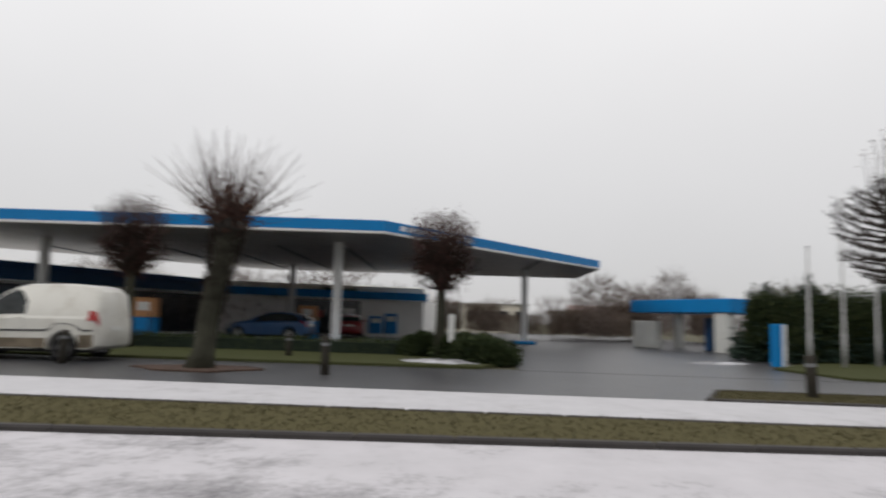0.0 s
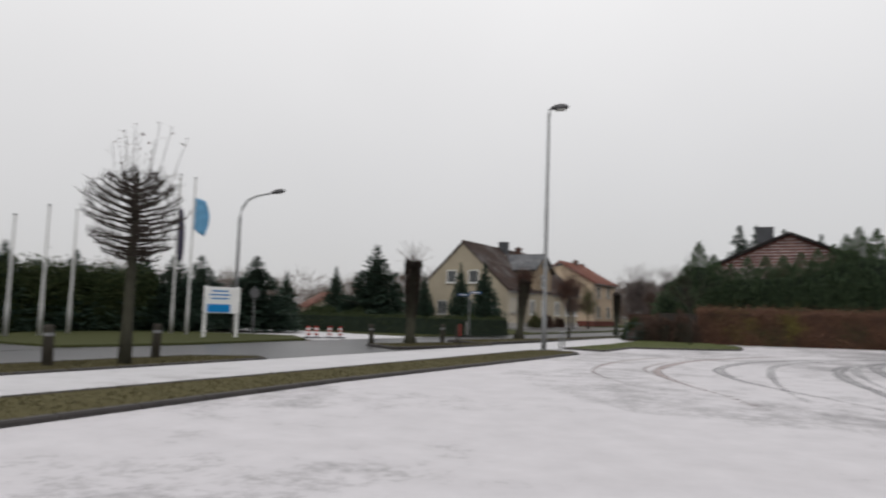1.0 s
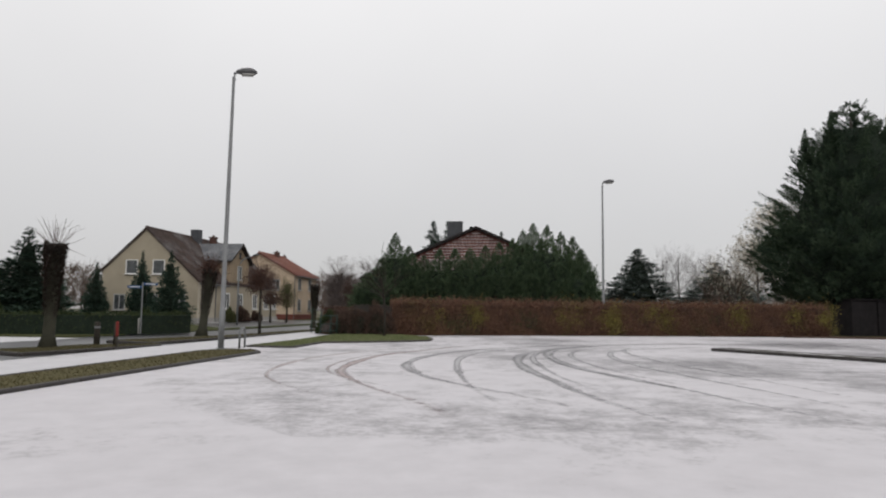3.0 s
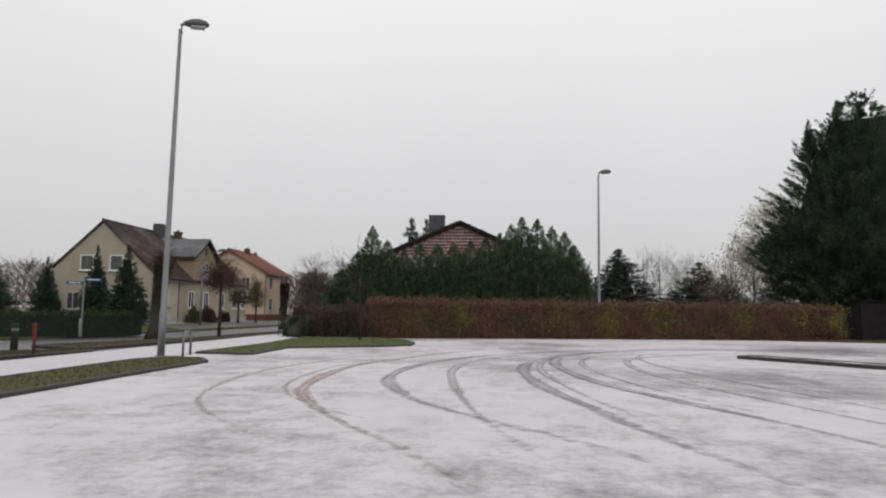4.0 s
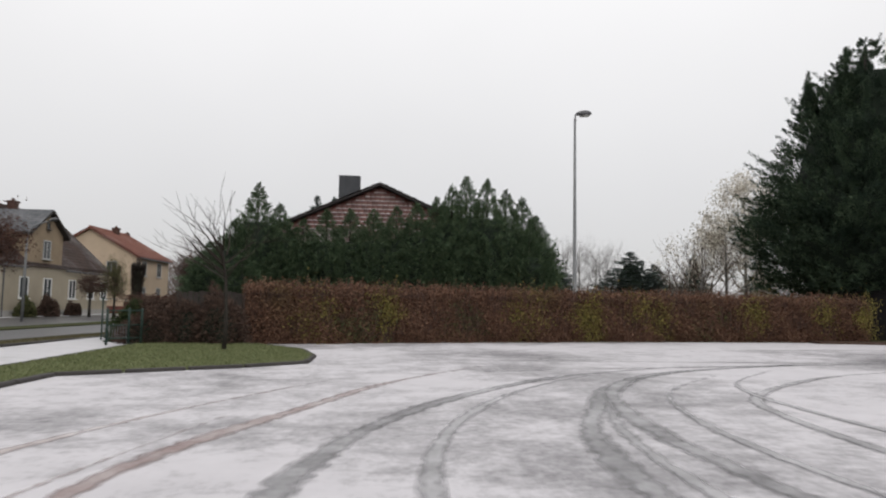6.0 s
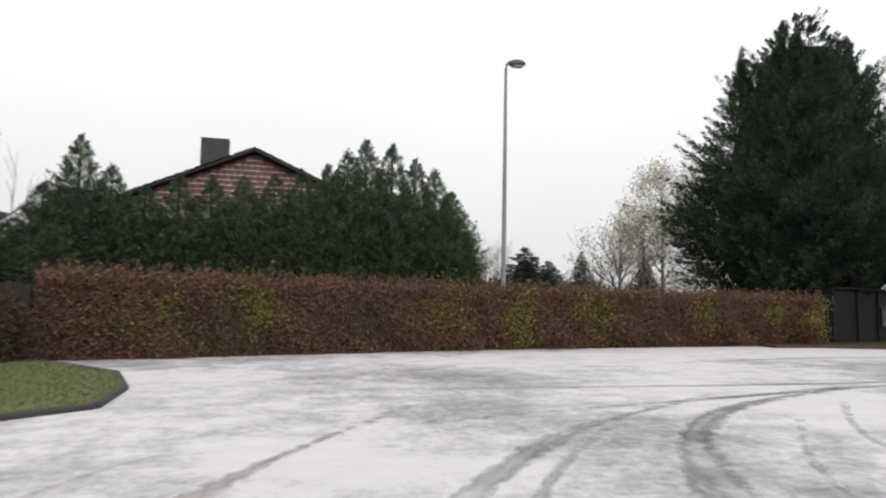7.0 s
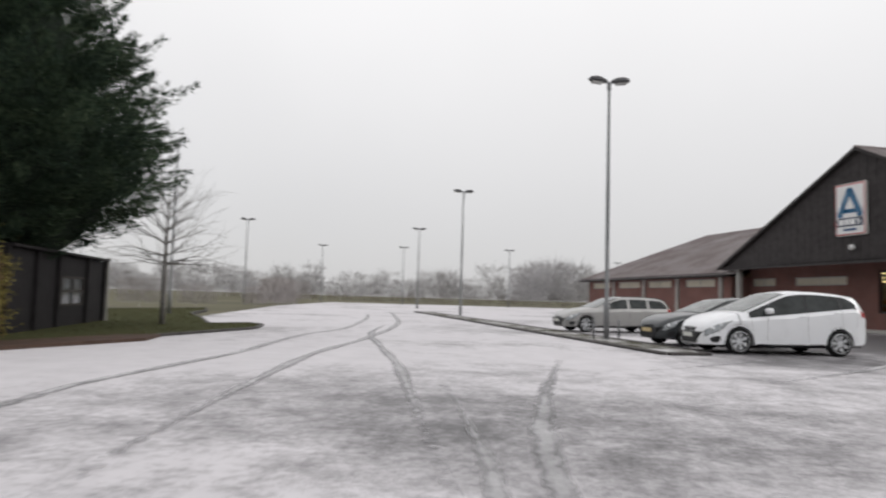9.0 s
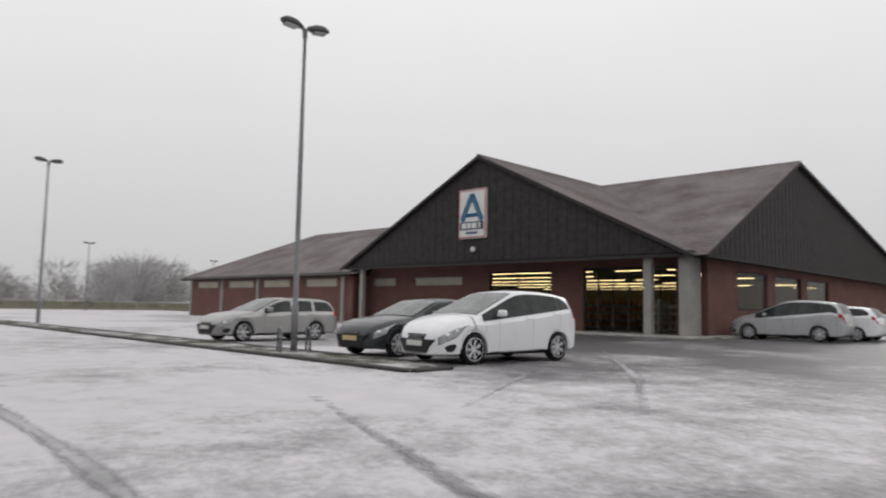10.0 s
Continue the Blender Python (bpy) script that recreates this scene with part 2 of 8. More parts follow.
M["twig_scrub"] = plain("wet_brown_scrub_twigs", (0.15, 0.116, 0.092), 0.9, 0, 0.3, 0.3, 25, 0.0)
M["twig_dusk"] = plain("dull_violet_brown_twigs", (0.15, 0.125, 0.12), 0.9, 0, 0.25, 0.3, 25, 0.0)
# In the next three, distance haze is put into the twigs' colour.
M["twig_grey"] = plain("haze_grey_twigs", (0.37, 0.36, 0.362), 0.9, 0, 0.2, 0.2, 25, 0.0)
M["twig_mid"] = plain("haze_brown_grey_twigs", (0.37, 0.345, 0.335), 0.9, 0, 0.25, 0.3, 25, 0.0)
M["twig_far"] = plain("haze_pale_far_twigs", (0.52, 0.51, 0.515), 0.9, 0, 0.15, 0.2, 25, 0.0)
M["twig_pale"] = plain("pale_birch_twigs", (0.42, 0.37, 0.32), 0.9, 0, 0.3, 0.6, 25, 0.0)
M["post_wood"] = plain("dark_wet_wooden_post", (0.05, 0.045, 0.037), 0.75, 0, 0.3, 6, 40, 0.3)
M["red_dull"] = plain("faded_dark_red_paint", (0.20, 0.035, 0.03), 0.6, 0, 0.15, 3, 30, 0.05)
M["red"] = plain("red_paint", (0.34, 0.035, 0.03), 0.4, 0, 0.1, 3, 30, 0.03)
M["needle"] = foliage("dark_conifer_needles", [(0.028, 0.048, 0.031), (0.058, 0.088, 0.055), (0.105, 0.138, 0.084)], clump=(0.042, 0.066, 0.046), clump_scale=0.75, cut=(0.45, 0.6))
# Near-black green puts the deep shade inside crowns, hedges and shrubs into colour.
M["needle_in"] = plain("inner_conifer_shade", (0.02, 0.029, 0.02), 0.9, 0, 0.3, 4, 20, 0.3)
M["thuja"] = foliage("thuja_foliage", [(0.047, 0.077, 0.047), (0.084, 0.126, 0.072), (0.138, 0.178, 0.099)])
M["spruce_blue"] = foliage("bluish_spruce_needles", [(0.018, 0.035, 0.026), (0.04, 0.065, 0.048), (0.06, 0.09, 0.065)])
# Far needles lightened and greyed: distance haze put into their colour.
M["spruce_haze"] = foliage("haze_pale_needles", [(0.075, 0.095, 0.088), (0.115, 0.14, 0.128), (0.155, 0.18, 0.165)])
M["shrub"] = foliage("evergreen_shrub_leaves", [(0.018, 0.03, 0.014), (0.035, 0.05, 0.02), (0.06, 0.07, 0.03)])
M["beech"] = foliage("copper_hedge_leaves", [(0.092, 0.054, 0.040), (0.162, 0.091, 0.062), (0.232, 0.132, 0.088)], 0.8, (0.175, 0.125, 0.062), 0.45, cut=(0.58, 0.8))
M["leaf_yellow"] = foliage("yellow_green_leaves", [(0.10, 0.09, 0.03), (0.19, 0.16, 0.05), (0.29, 0.235, 0.075)])
M["leaf_olive"] = foliage("olive_leaves", [(0.04, 0.05, 0.025), (0.085, 0.09, 0.04), (0.13, 0.125, 0.06)])
M["leaf_pale"] = foliage("cream_dead_leaves", [(0.45, 0.41, 0.35), (0.62, 0.58, 0.5), (0.74, 0.69, 0.6)])
M["bark_grey"] = plain("grey_bark", (0.20, 0.19, 0.18), 0.85, 0, 0.3, 5, 25, 0.4)
M["beech_in"] = plain("hedge_twig_mass", (0.075, 0.046, 0.035), 0.9, 0, 0.3, 4, 20, 0.3)
M["leaf_red"] = foliage("russet_leaves", [(0.042, 0.024, 0.02), (0.075, 0.038, 0.029), (0.11, 0.062, 0.044)])
M["leaf_dusk"] = foliage("dull_brown_leaves", [(0.045, 0.033, 0.028), (0.085, 0.056, 0.045), (0.13, 0.085, 0.065)])
M["leaf_wine"] = foliage("dark_wine_leaves", [(0.04, 0.018, 0.017), (0.068, 0.03, 0.027), (0.10, 0.048, 0.04)])
M["grass_blade"] = foliage("grass_blades", [(0.078, 0.072, 0.038), (0.095, 0.086, 0.046), (0.115, 0.10, 0.056)])
M["grass_green"] = foliage("green_grass_blades", [(0.11, 0.13, 0.058), (0.155, 0.175, 0.082), (0.21, 0.225, 0.12)])
M["tyre"] = plain("tyre_rubber", (0.016, 0.016, 0.016), 0.75, 0, 0.2, 8, 50, 0.1)
M["rim"] = plain("alloy_rim", (0.70, 0.71, 0.73), 0.4, 0.2, 0.1, 8, 50, 0.02)
M["disc"] = plain("dull_wheel_inside", (0.19, 0.19, 0.195), 0.5, 0.4, 0.2, 8, 50, 0)
M["plate"] = plain("pale_plate", (0.7, 0.7, 0.66), 0.5, 0, 0.05, 8, 50, 0)
M["plate_yellow"] = plain("yellow_plate", (0.66, 0.52, 0.28), 0.5, 0, 0.05, 8, 50, 0)
M["tail"] = plain("red_tail_lamp", (0.34, 0.012, 0.012), 0.15, 0, 0.1, 8, 50, 0)
M["chrome"] = plain("chrome", (0.62, 0.63, 0.64), 0.12, 1.0, 0.05, 8, 50, 0)


def gloss(name, col, rough=0.22, metal=0.0, coat=0.6, dirt=(0.16, 0.15, 0.14), amount=0.35):
    """Car paint, dull with winter dirt in patches and towards no one side."""
    m, n, l, b = material(name, rough, metal)
    v = coords(n, l)
    f = noise_tex(n, l, v, 2.2, 6, 0.65)
    k = n.new("ShaderNodeMapRange")
    k.inputs["From Min"].default_value, k.inputs["From Max"].default_value = 0.5, 0.8
    k.inputs["To Max"].default_value = amount
    l.new(f, k.inputs["Value"])
    l.new(mix(n, l, k.outputs["Result"], col, dirt), b.inputs["Base Color"])
    r = n.new("ShaderNodeMapRange")
    r.inputs["To Min"].default_value, r.inputs["To Max"].default_value = rough, rough + 0.25
    l.new(f, r.inputs["Value"])
    l.new(r.outputs["Result"], b.inputs["Roughness"])
    b.inputs["Coat Weight"].default_value, b.inputs["Coat Roughness"].default_value = coat, 0.12
    return m


M["car_white"] = gloss("white_car_paint", (0.84, 0.85, 0.87), amount=0.12)
M["car_van"] = gloss("cream_white_van_paint", (0.64, 0.625, 0.57), 0.35, 0, 0.3, (0.28, 0.23, 0.16), 0.5)
M["van_dirt"] = plain("road_dirt_on_paint", (0.20, 0.165, 0.12), 0.8, 0, 0.4, 4, 40, 0.1)
M["car_silver"] = gloss("silver_car_paint", (0.50, 0.51, 0.52), 0.3, 0.4, 0.5)
M["car_champagne"] = gloss("champagne_car_paint", (0.40, 0.395, 0.385), 0.26, 0.6, 0.5)
M["car_dark"] = gloss("anthracite_car_paint", (0.028, 0.032, 0.036), 0.25, 0.2, 0.6, (0.12, 0.12, 0.12), 0.2)
M["car_blue"] = gloss("blue_car_paint", (0.03, 0.10, 0.24), 0.25, 0.3, 0.6)
M["car_red"] = gloss("red_car_paint", (0.26, 0.016, 0.02), 0.25, 0, 0.6)


def dark_glass(name, col=(0.02, 0.024, 0.028), rough=0.06, spec=0.4):
    m, n, l, b = material(name, rough, 0, spec)
    v = coords(n, l)
    f = noise_tex(n, l, v, 3, 4)
    l.new(ramp_of(n, l, f, [(0.3, tuple(c * 0.6 for c in col)), (0.8, tuple(c * 1.8 for c in col))]), b.inputs["Base Color"])
    return m


M["car_glass"] = dark_glass("tinted_car_glass", (0.03, 0.034, 0.034), 0.05, 0.28)
# Lightened base stands in for reflected sky and light coming through the cabin.
M["screen_glass"] = dark_glass("sky_paled_windscreen", (0.12, 0.13, 0.126), 0.12, 0.35)
M["panel_gap"] = plain("shut_line_shadow_gap", (0.035, 0.035, 0.037), 0.7, 0, 0.1, 5, 60, 0)
M["house_glass"] = dark_glass("house_window_glass", (0.06, 0.066, 0.07), 0.08)
M["shop_dark"] = dark_glass("dim_shop_front_glass", (0.028, 0.03, 0.034), 0.1)
M["lens"] = dark_glass("clear_headlamp_lens", (0.33, 0.35, 0.36), 0.05, 0.5)


def clear_glass(name):
    m, n, l, b = material(name, 0.03, 0, 0.5)
    b.inputs["Transmission Weight"].default_value = 1.0
    b.inputs["IOR"].default_value = 1.1
    b.inputs["Base Color"].default_value = (0.80, 0.84, 0.82, 1)
    return m


M["shop_glass"] = clear_glass("shop_window_glass")


def glow(name, col, strength):
    m, n, l, b = material(name, 0.5)
    b.inputs["Base Color"].default_value = (*col, 1)
    b.inputs["Emission Color"].default_value = (*col, 1)
    b.inputs["Emission Strength"].default_value = strength
    return m


M["tube"] = glow("warm_fluorescent_tube", (1.0, 0.74, 0.36), 4.4)


def bricks(name, c1, c2, mortar, scale=1.0, kind="Object"):
    m, n, l, b = material(name, 0.85, 0, 0.15)
    v = coords(n, l, (1, 1, 1), kind)
    t = n.new("ShaderNodeTexBrick")
    t.inputs["Color1"].default_value, t.inputs["Color2"].default_value, t.inputs["Mortar"].default_value = (*c1, 1), (*c2, 1), (*mortar, 1)
    t.inputs["Scale"].default_value = scale
    t.inputs["Brick Width"].default_value, t.inputs["Row Height"].default_value, t.inputs["Mortar Size"].default_value = 0.25, 0.077, 0.010
    sp, ad, cb = n.new("ShaderNodeSeparateXYZ"), n.new("ShaderNodeMath"), n.new("ShaderNodeCombineXYZ")
    l.new(v, sp.inputs[0])
    l.new(sp.outputs["X"], ad.inputs[0])
    l.new(sp.outputs["Y"], ad.inputs[1])
    l.new(ad.outputs[0], cb.inputs["X"])
    l.new(sp.outputs["Z"], cb.inputs["Y"])
    l.new(cb.outputs[0], t.inputs["Vector"])
    f = noise_tex(n, l, v, 0.8, 5)
    col = mix(n, l, 0.45, t.outputs["Color"], ramp_of(n, l, f, [(0.3, tuple(c * 0.55 for c in c1)), (0.75, c2)]))
    l.new(col, b.inputs["Base Color"])
    bump(n, l, b, t.outputs["Fac"], -0.4, 0.01)
    return m


M["brick"] = bricks("red_brown_brick", (0.150, 0.066, 0.056), (0.20, 0.092, 0.076), (0.19, 0.16, 0.15))


def roof_mat(name, c1, c2, snow, lo, hi):
    """Clay tile, each tile its own tint, with a dusting of snow in drifts."""
    m, n, l, b = material(name, 0.8, 0, 0.15)
    g = n.new("ShaderNodeNewGeometry")
    base = ramp_of(n, l, g.outputs["Random Per Island"], [(0, c1), (1, c2)])
    v = coords(n, l)
    f, f2 = noise_tex(n, l, v, 0.35, 6, 0.6), noise_tex(n, l, v, 9, 4, 0.7)
    s = n.new("ShaderNodeMath")
    s.operation = "MULTIPLY_ADD"
    l.new(f2, s.inputs[0])
    s.inputs[1].default_value = 0.5
    l.new(f, s.inputs[2])
    k = n.new("ShaderNodeMapRange")
    k.inputs["From Min"].default_value, k.inputs["From Max"].default_value = lo, hi
    k.inputs["To Max"].default_value = 0.75
    l.new(s.outputs[0], k.inputs["Value"])
    l.new(mix(n, l, k.outputs["Result"], base, snow), b.inputs["Base Color"])
    bump(n, l, b, f2, 0.3, 0.01)
    return m


M["roof_brown"] = roof_mat("brown_tiles_with_snow", (0.132, 0.100, 0.098), (0.182, 0.14, 0.137), (0.46, 0.44, 0.44), 0.47, 1.10)
M["roof_old"] = roof_mat("old_dark_tiles", (0.058, 0.045, 0.041), (0.092, 0.063, 0.054), (0.32, 0.31, 0.31), 0.72, 1.05)
M["roof_red"] = roof_mat("red_tiles", (0.20, 0.088, 0.068), (0.26, 0.118, 0.092), (0.5, 0.45, 0.43), 0.8, 1.15)
# The washed-out red holds distance haze in its base colour, besides the snow dusting.
M["roof_pale"] = roof_mat("haze_pale_red_tiles", (0.27, 0.19, 0.18), (0.34, 0.25, 0.235), (0.5, 0.46, 0.45), 0.7, 1.1)
M["hung_rest"] = roof_mat("red_hung_tiles_low", (0.12, 0.058, 0.05), (0.17, 0.08, 0.068), (0.45, 0.43, 0.43), 0.62, 0.9)
M["roof_slate"] = roof_mat("grey_slates", (0.13, 0.135, 0.145), (0.19, 0.195, 0.205), (0.45, 0.45, 0.46), 0.75, 1.05)
M["flag_blue"] = plain("blue_flag_cloth", (0.14, 0.34, 0.54), 0.8, 0, 0.2, 3, 40, 0.1)
M["flag_dark"] = plain("dark_flag_cloth", (0.06, 0.055, 0.085), 0.8, 0, 0.2, 3, 40, 0.1)
M["sign_red"] = plain("red_sign_border", (0.46, 0.06, 0.06), 0.4, 0, 0.05, 3, 40, 0)
M["sign_blue"] = plain("blue_sign_shape", (0.05, 0.22, 0.42), 0.4, 0, 0.05, 3, 40, 0)
M["sign_pale"] = plain("pale_blue_sign_line", (0.30, 0.50, 0.66), 0.4, 0, 0.05, 3, 40, 0)
M["sign_navy"] = plain("navy_sign_band", (0.012, 0.03, 0.075), 0.4, 0, 0.05, 3, 40, 0)
M["orange"] = plain("orange_pump_panel", (0.50, 0.24, 0.10), 0.5, 0, 0.1, 3, 40, 0.02)
M["green_box"] = plain("green_painted_metal", (0.02, 0.045, 0.036), 0.5, 0, 0.15, 3, 40, 0.05)


# ---------------- mesh tools ----------------
class Geo:
    """Collects vertices and faces of one mesh."""

    def __init__(self):
        self.v, self.f = [], []

    def add(self, verts, faces, m=None):
        o = len(self.v)
        self.v += [tuple(m @ Vector(p)) if m is not None else tuple(p) for p in verts]
        self.f += [tuple(i + o for i in f) for f in faces]
        return self

    def box(self, c, s, m=None, bev=0.0):
        """A box of centre c and size s; bev cuts its edges."""
        x, y, z = (k / 2 for k in s)
        b = min(bev, x * 0.49, y * 0.49, z * 0.49)
        if b <= 0:
            vs = [(c[0] + i * x, c[1] + j * y, c[2] + k * z) for i in (-1, 1) for j in (-1, 1) for k in (-1, 1)]
            fs = [(0, 1, 3, 2), (4, 6, 7, 5), (0, 4, 5, 1), (2, 3, 7, 6), (0, 2, 6, 4), (1, 5, 7, 3)]
            return self.add(vs, fs, m)
        vs, idx = [], {}
        for i in (-1, 1):
            for j in (-1, 1):
                for k in (-1, 1):
                    for ax in range(3):
                        p = [i * (x - b), j * (y - b), k * (z - b)]
                        p[ax] = (i * x, j * y, k * z)[ax]
                        idx[i, j, k, ax] = len(vs)
                        vs.append((c[0] + p[0], c[1] + p[1], c[2] + p[2]))
        fs = []
        for ax in range(3):
            u, w = (ax + 1) % 3, (ax + 2) % 3
            for sgn in (-1, 1):
                q = []
                for a, e in ((-1, -1), (1, -1), (1, 1), (-1, 1)):
                    key = [0, 0, 0]
                    key[ax], key[u], key[w] = sgn, a, e
                    q.append(idx[(*key, ax)])
                fs.append(tuple(q if sgn > 0 else q[::-1]))
            for a in (-1, 1):
                for e in (-1, 1):
                    k1, k2 = [0, 0, 0], [0, 0, 0]
                    k1[ax], k1[u], k1[w] = -1, a, e
                    k2[ax], k2[u], k2[w] = 1, a, e
                    q = [idx[(*k1, u)], idx[(*k2, u)], idx[(*k2, w)], idx[(*k1, w)]]
                    fs.append(tuple(q if a * e > 0 else q[::-1]))
        for key in [(i, j, k) for i in (-1, 1) for j in (-1, 1) for k in (-1, 1)]:
            q = [idx[(*key, 0)], idx[(*key, 1)], idx[(*key, 2)]]
            fs.append(tuple(q if key[0] * key[1] * key[2] > 0 else q[::-1]))
        return self.add(vs, fs, m)

    def prism(self, pts, z0, z1, m=None):
        """An upright prism over a plan polygon."""
        n = len(pts)
        vs = [(x, y, z0) for x, y in pts] + [(x, y, z1) for x, y in pts]
        fs = [tuple(range(n - 1, -1, -1)), tuple(range(n, 2 * n))] + [(i, (i + 1) % n, n + (i + 1) % n, n + i) for i in range(n)]
        return self.add(vs, fs, m)

    def tube(self, path, radii, sides=8, caps=True):
        """A round bar along points, with a radius at each."""
        path = [Vector(p) for p in path]
        o, rings = len(self.v), []
        for i, p in enumerate(path):
            d = (path[min(i + 1, len(path) - 1)] - path[max(i - 1, 0)])
            d = d.normalized() if d.length > 1e-9 else Vector((0, 0, 1))
            u = d.cross(Vector((0, 0, 1)) if abs(d.z) < 0.95 else Vector((1, 0, 0))).normalized()
            w = d.cross(u)
            r = radii[i] if hasattr(radii, "__len__") else radii
            rings.append([tuple(p + r * (math.cos(a) * u + math.sin(a) * w)) for a in (2 * math.pi * k / sides for k in range(sides))])
        for r in rings:
            self.v += r
        for i in range(len(rings) - 1):
            for k in range(sides):
                a, b = o + i * sides + k, o + i * sides + (k + 1) % sides
                self.f.append((a, b, b + sides, a + sides))
        if caps:
            self.f.append(tuple(o + k for k in range(sides - 1, -1, -1)))
            self.f.append(tuple(o + (len(rings) - 1) * sides + k for k in range(sides)))
        return self

    def lathe(self, prof, sides=20, m=None):
        """Turns a profile of (radius, height) round z."""
        vs, fs = [], []
        for r, z in prof:
            vs += [(r * math.cos(2 * math.pi * k / sides), r * math.sin(2 * math.pi * k / sides), z) for k in range(sides)]
        for i in range(len(prof) - 1):
            for k in range(sides):
                a, b = i * sides + k, i * sides + (k + 1) % sides
                fs.append((a, b, b + sides, a + sides))
        return self.add(vs, fs, m)

    def mesh(self, name, smooth=False):
        me = bpy.data.meshes.new(name)
        me.from_pydata(self.v, [], self.f)
        if smooth:
            me.polygons.foreach_set("use_smooth", [True] * len(me.polygons))
        me.update()
        return me

    def obj(self, name, mat, parent=None, label="", smooth=False, at=None):
        me = self.mesh(name, smooth)
        me.materials.append(mat)
        ob = new(name, me)
        if parent is not None:
            ob.parent = parent
        if at is not None:
            ob.matrix_basis = at
        if label:
            ob["label"] = label
        return ob


def fast(name, verts, quads, mat, parent=None, at=None, label=""):
    """A mesh of many faces from arrays: verts (n, 3), faces (m, 3 or 4)."""
    me = bpy.data.meshes.new(name)
    k = quads.shape[1]
    me.vertices.add(len(verts))
    me.vertices.foreach_set("co", np.ascontiguousarray(verts, dtype=np.float32).ravel())
    me.loops.add(quads.size)
    me.loops.foreach_set("vertex_index", np.ascontiguousarray(quads, dtype=np.int32).ravel())
    me.polygons.add(len(quads))
    me.polygons.foreach_set("loop_start", np.arange(0, quads.size, k, dtype=np.int32))
    me.update(calc_edges=True)
    me.materials.append(mat)
    ob = new(name, me)
    if parent is not None:
        ob.parent = parent
    if at is not None:
        ob.matrix_basis = at
    if label:
        ob["label"] = label
    return ob


def empty(name, at=None, label="", category="", group="", kind=""):
    ob = new(name)
    ob.empty_display_size = 0.2
    if at is not None:
        ob.matrix_basis = at
    return tagged(ob, label, category, group, kind)


def kites(base, way, side, length, width):
    """Leaf-like kites: four corners each, from a base along way, as wide as side says."""
    n = len(base)
    l, w = np.reshape(length, (-1, 1)), np.reshape(width, (-1, 1))
    mid = base + way * l * 0.45
    v = np.stack([base, mid + side * w * 0.5, base + way * l, mid - side * w * 0.5], 1).reshape(-1, 3)
    return v, np.arange(4 * n).reshape(n, 4)


def unit(a):
    return a / np.maximum(np.linalg.norm(a, axis=-1, keepdims=True), 1e-9)


def plan_sheet(name, pts, z, mat, label="", kind="structure", thick=0.0, category=""):
    g = Geo()
    if thick:
        g.prism(pts, z - thick, z)
    else:
        g.add([(x, y, z) for x, y in pts], [tuple(range(len(pts)))])
    return tagged(g.obj(name, mat), label, category, "", kind)


def smooth_line(pts, step=0.5):
    """A Catmull-Rom line through plan points."""
    p = np.array([pts[0], *pts, pts[-1]], float)
    out = []
    for i in range(1, len(p) - 2):
        n = max(2, int(np.linalg.norm(p[i + 1] - p[i]) / step))
        for k in range(n):
            t = k / n
            out.append(0.5 * (2 * p[i] + (p[i + 1] - p[i - 1]) * t + (2 * p[i - 1] - 5 * p[i] + 4 * p[i + 1] - p[i + 2]) * t * t + (3 * p[i] - p[i - 1] - 3 * p[i + 1] + p[i + 2]) * t**3))
    out.append(p[-2])
    return np.array(out)


def band(line, width):
    """The plan outline of a strip of that width along a line."""
    line = np.asarray(line, float)
    d = unit(np.gradient(line, axis=0))
    nrm = np.stack([-d[:, 1], d[:, 0]], 1)
    w = np.reshape(width, (-1, 1)) / 2 if hasattr(width, "__len__") else width / 2
    return line + nrm * w, line - nrm * w


def road_x(u, y):
    """The road runs a little east of north: its cross coordinate u at a given y."""
    return u + 0.06 * y

# ---------------- ground ----------------
g = Geo()
ring = [(12 + 900 * math.cos(2 * math.pi * k / 64), 10 + 900 * math.sin(2 * math.pi * k / 64), -0.06) for k in range(64)]
tagged(g.add(ring, [tuple(range(64))]).obj("ground", M["field"]), "flat winter field reaching to the hazy horizon", "ground", "", "structure")

LOT = [(-9.0, -40), (-6.7, 0.5), (-5.9, 13.2), (-5.8, 15.0), (-5.2, 26.5), (1.3, 28.4), (8.5, 30.4), (18.6, 31.9), (32, 34), (70, 42), (106, 46), (118, 10), (84, 5), (34.0, -4.0), (40, -45)]
plan_sheet("parking_lot", LOT, 0.0, M["snow_lot"], "snow-dusted tarmac car park with tyre tracks", "structure", 0.05)

ys = [-60, -20, 0, 20, 40, 70, 120]
plan_sheet("road", [(road_x(-15.8, y), y) for y in ys] + [(road_x(-9.3, y), y) for y in ys[::-1]], -0.035, M["asphalt"], "wet grey asphalt road", "structure", 0.02)
plan_sheet("forecourt", [(-15.9, -5.6), (-15.2, 3.2), (-19.5, 2.6), (-22, 4.4), (-30, 8.5), (-48, 14), (-75, 14), (-75, -45), (-30, -45), (-22.5, -30), (-21.4, -9.0), (-18.8, -5.4)], -0.03, M["asphalt"], "wet asphalt forecourt of the petrol station", "structure", 0.02)
plan_sheet("side_street", [(-15.0, 13.2), (-14.2, 20.5), (-40, 24.5), (-40, 17.0), (-20, 15.4)], -0.028, M["snow_path"], "snow-covered side street mouth", "structure", 0.02)
plan_sheet("pavement", [(road_x(-9.0, y), y) for y in ys] + [(road_x(-6.5, y), y) for y in ys[::-1]], 0.03, M["snow_path"], "snow-covered pavement beside the road", "structure", 0.08)
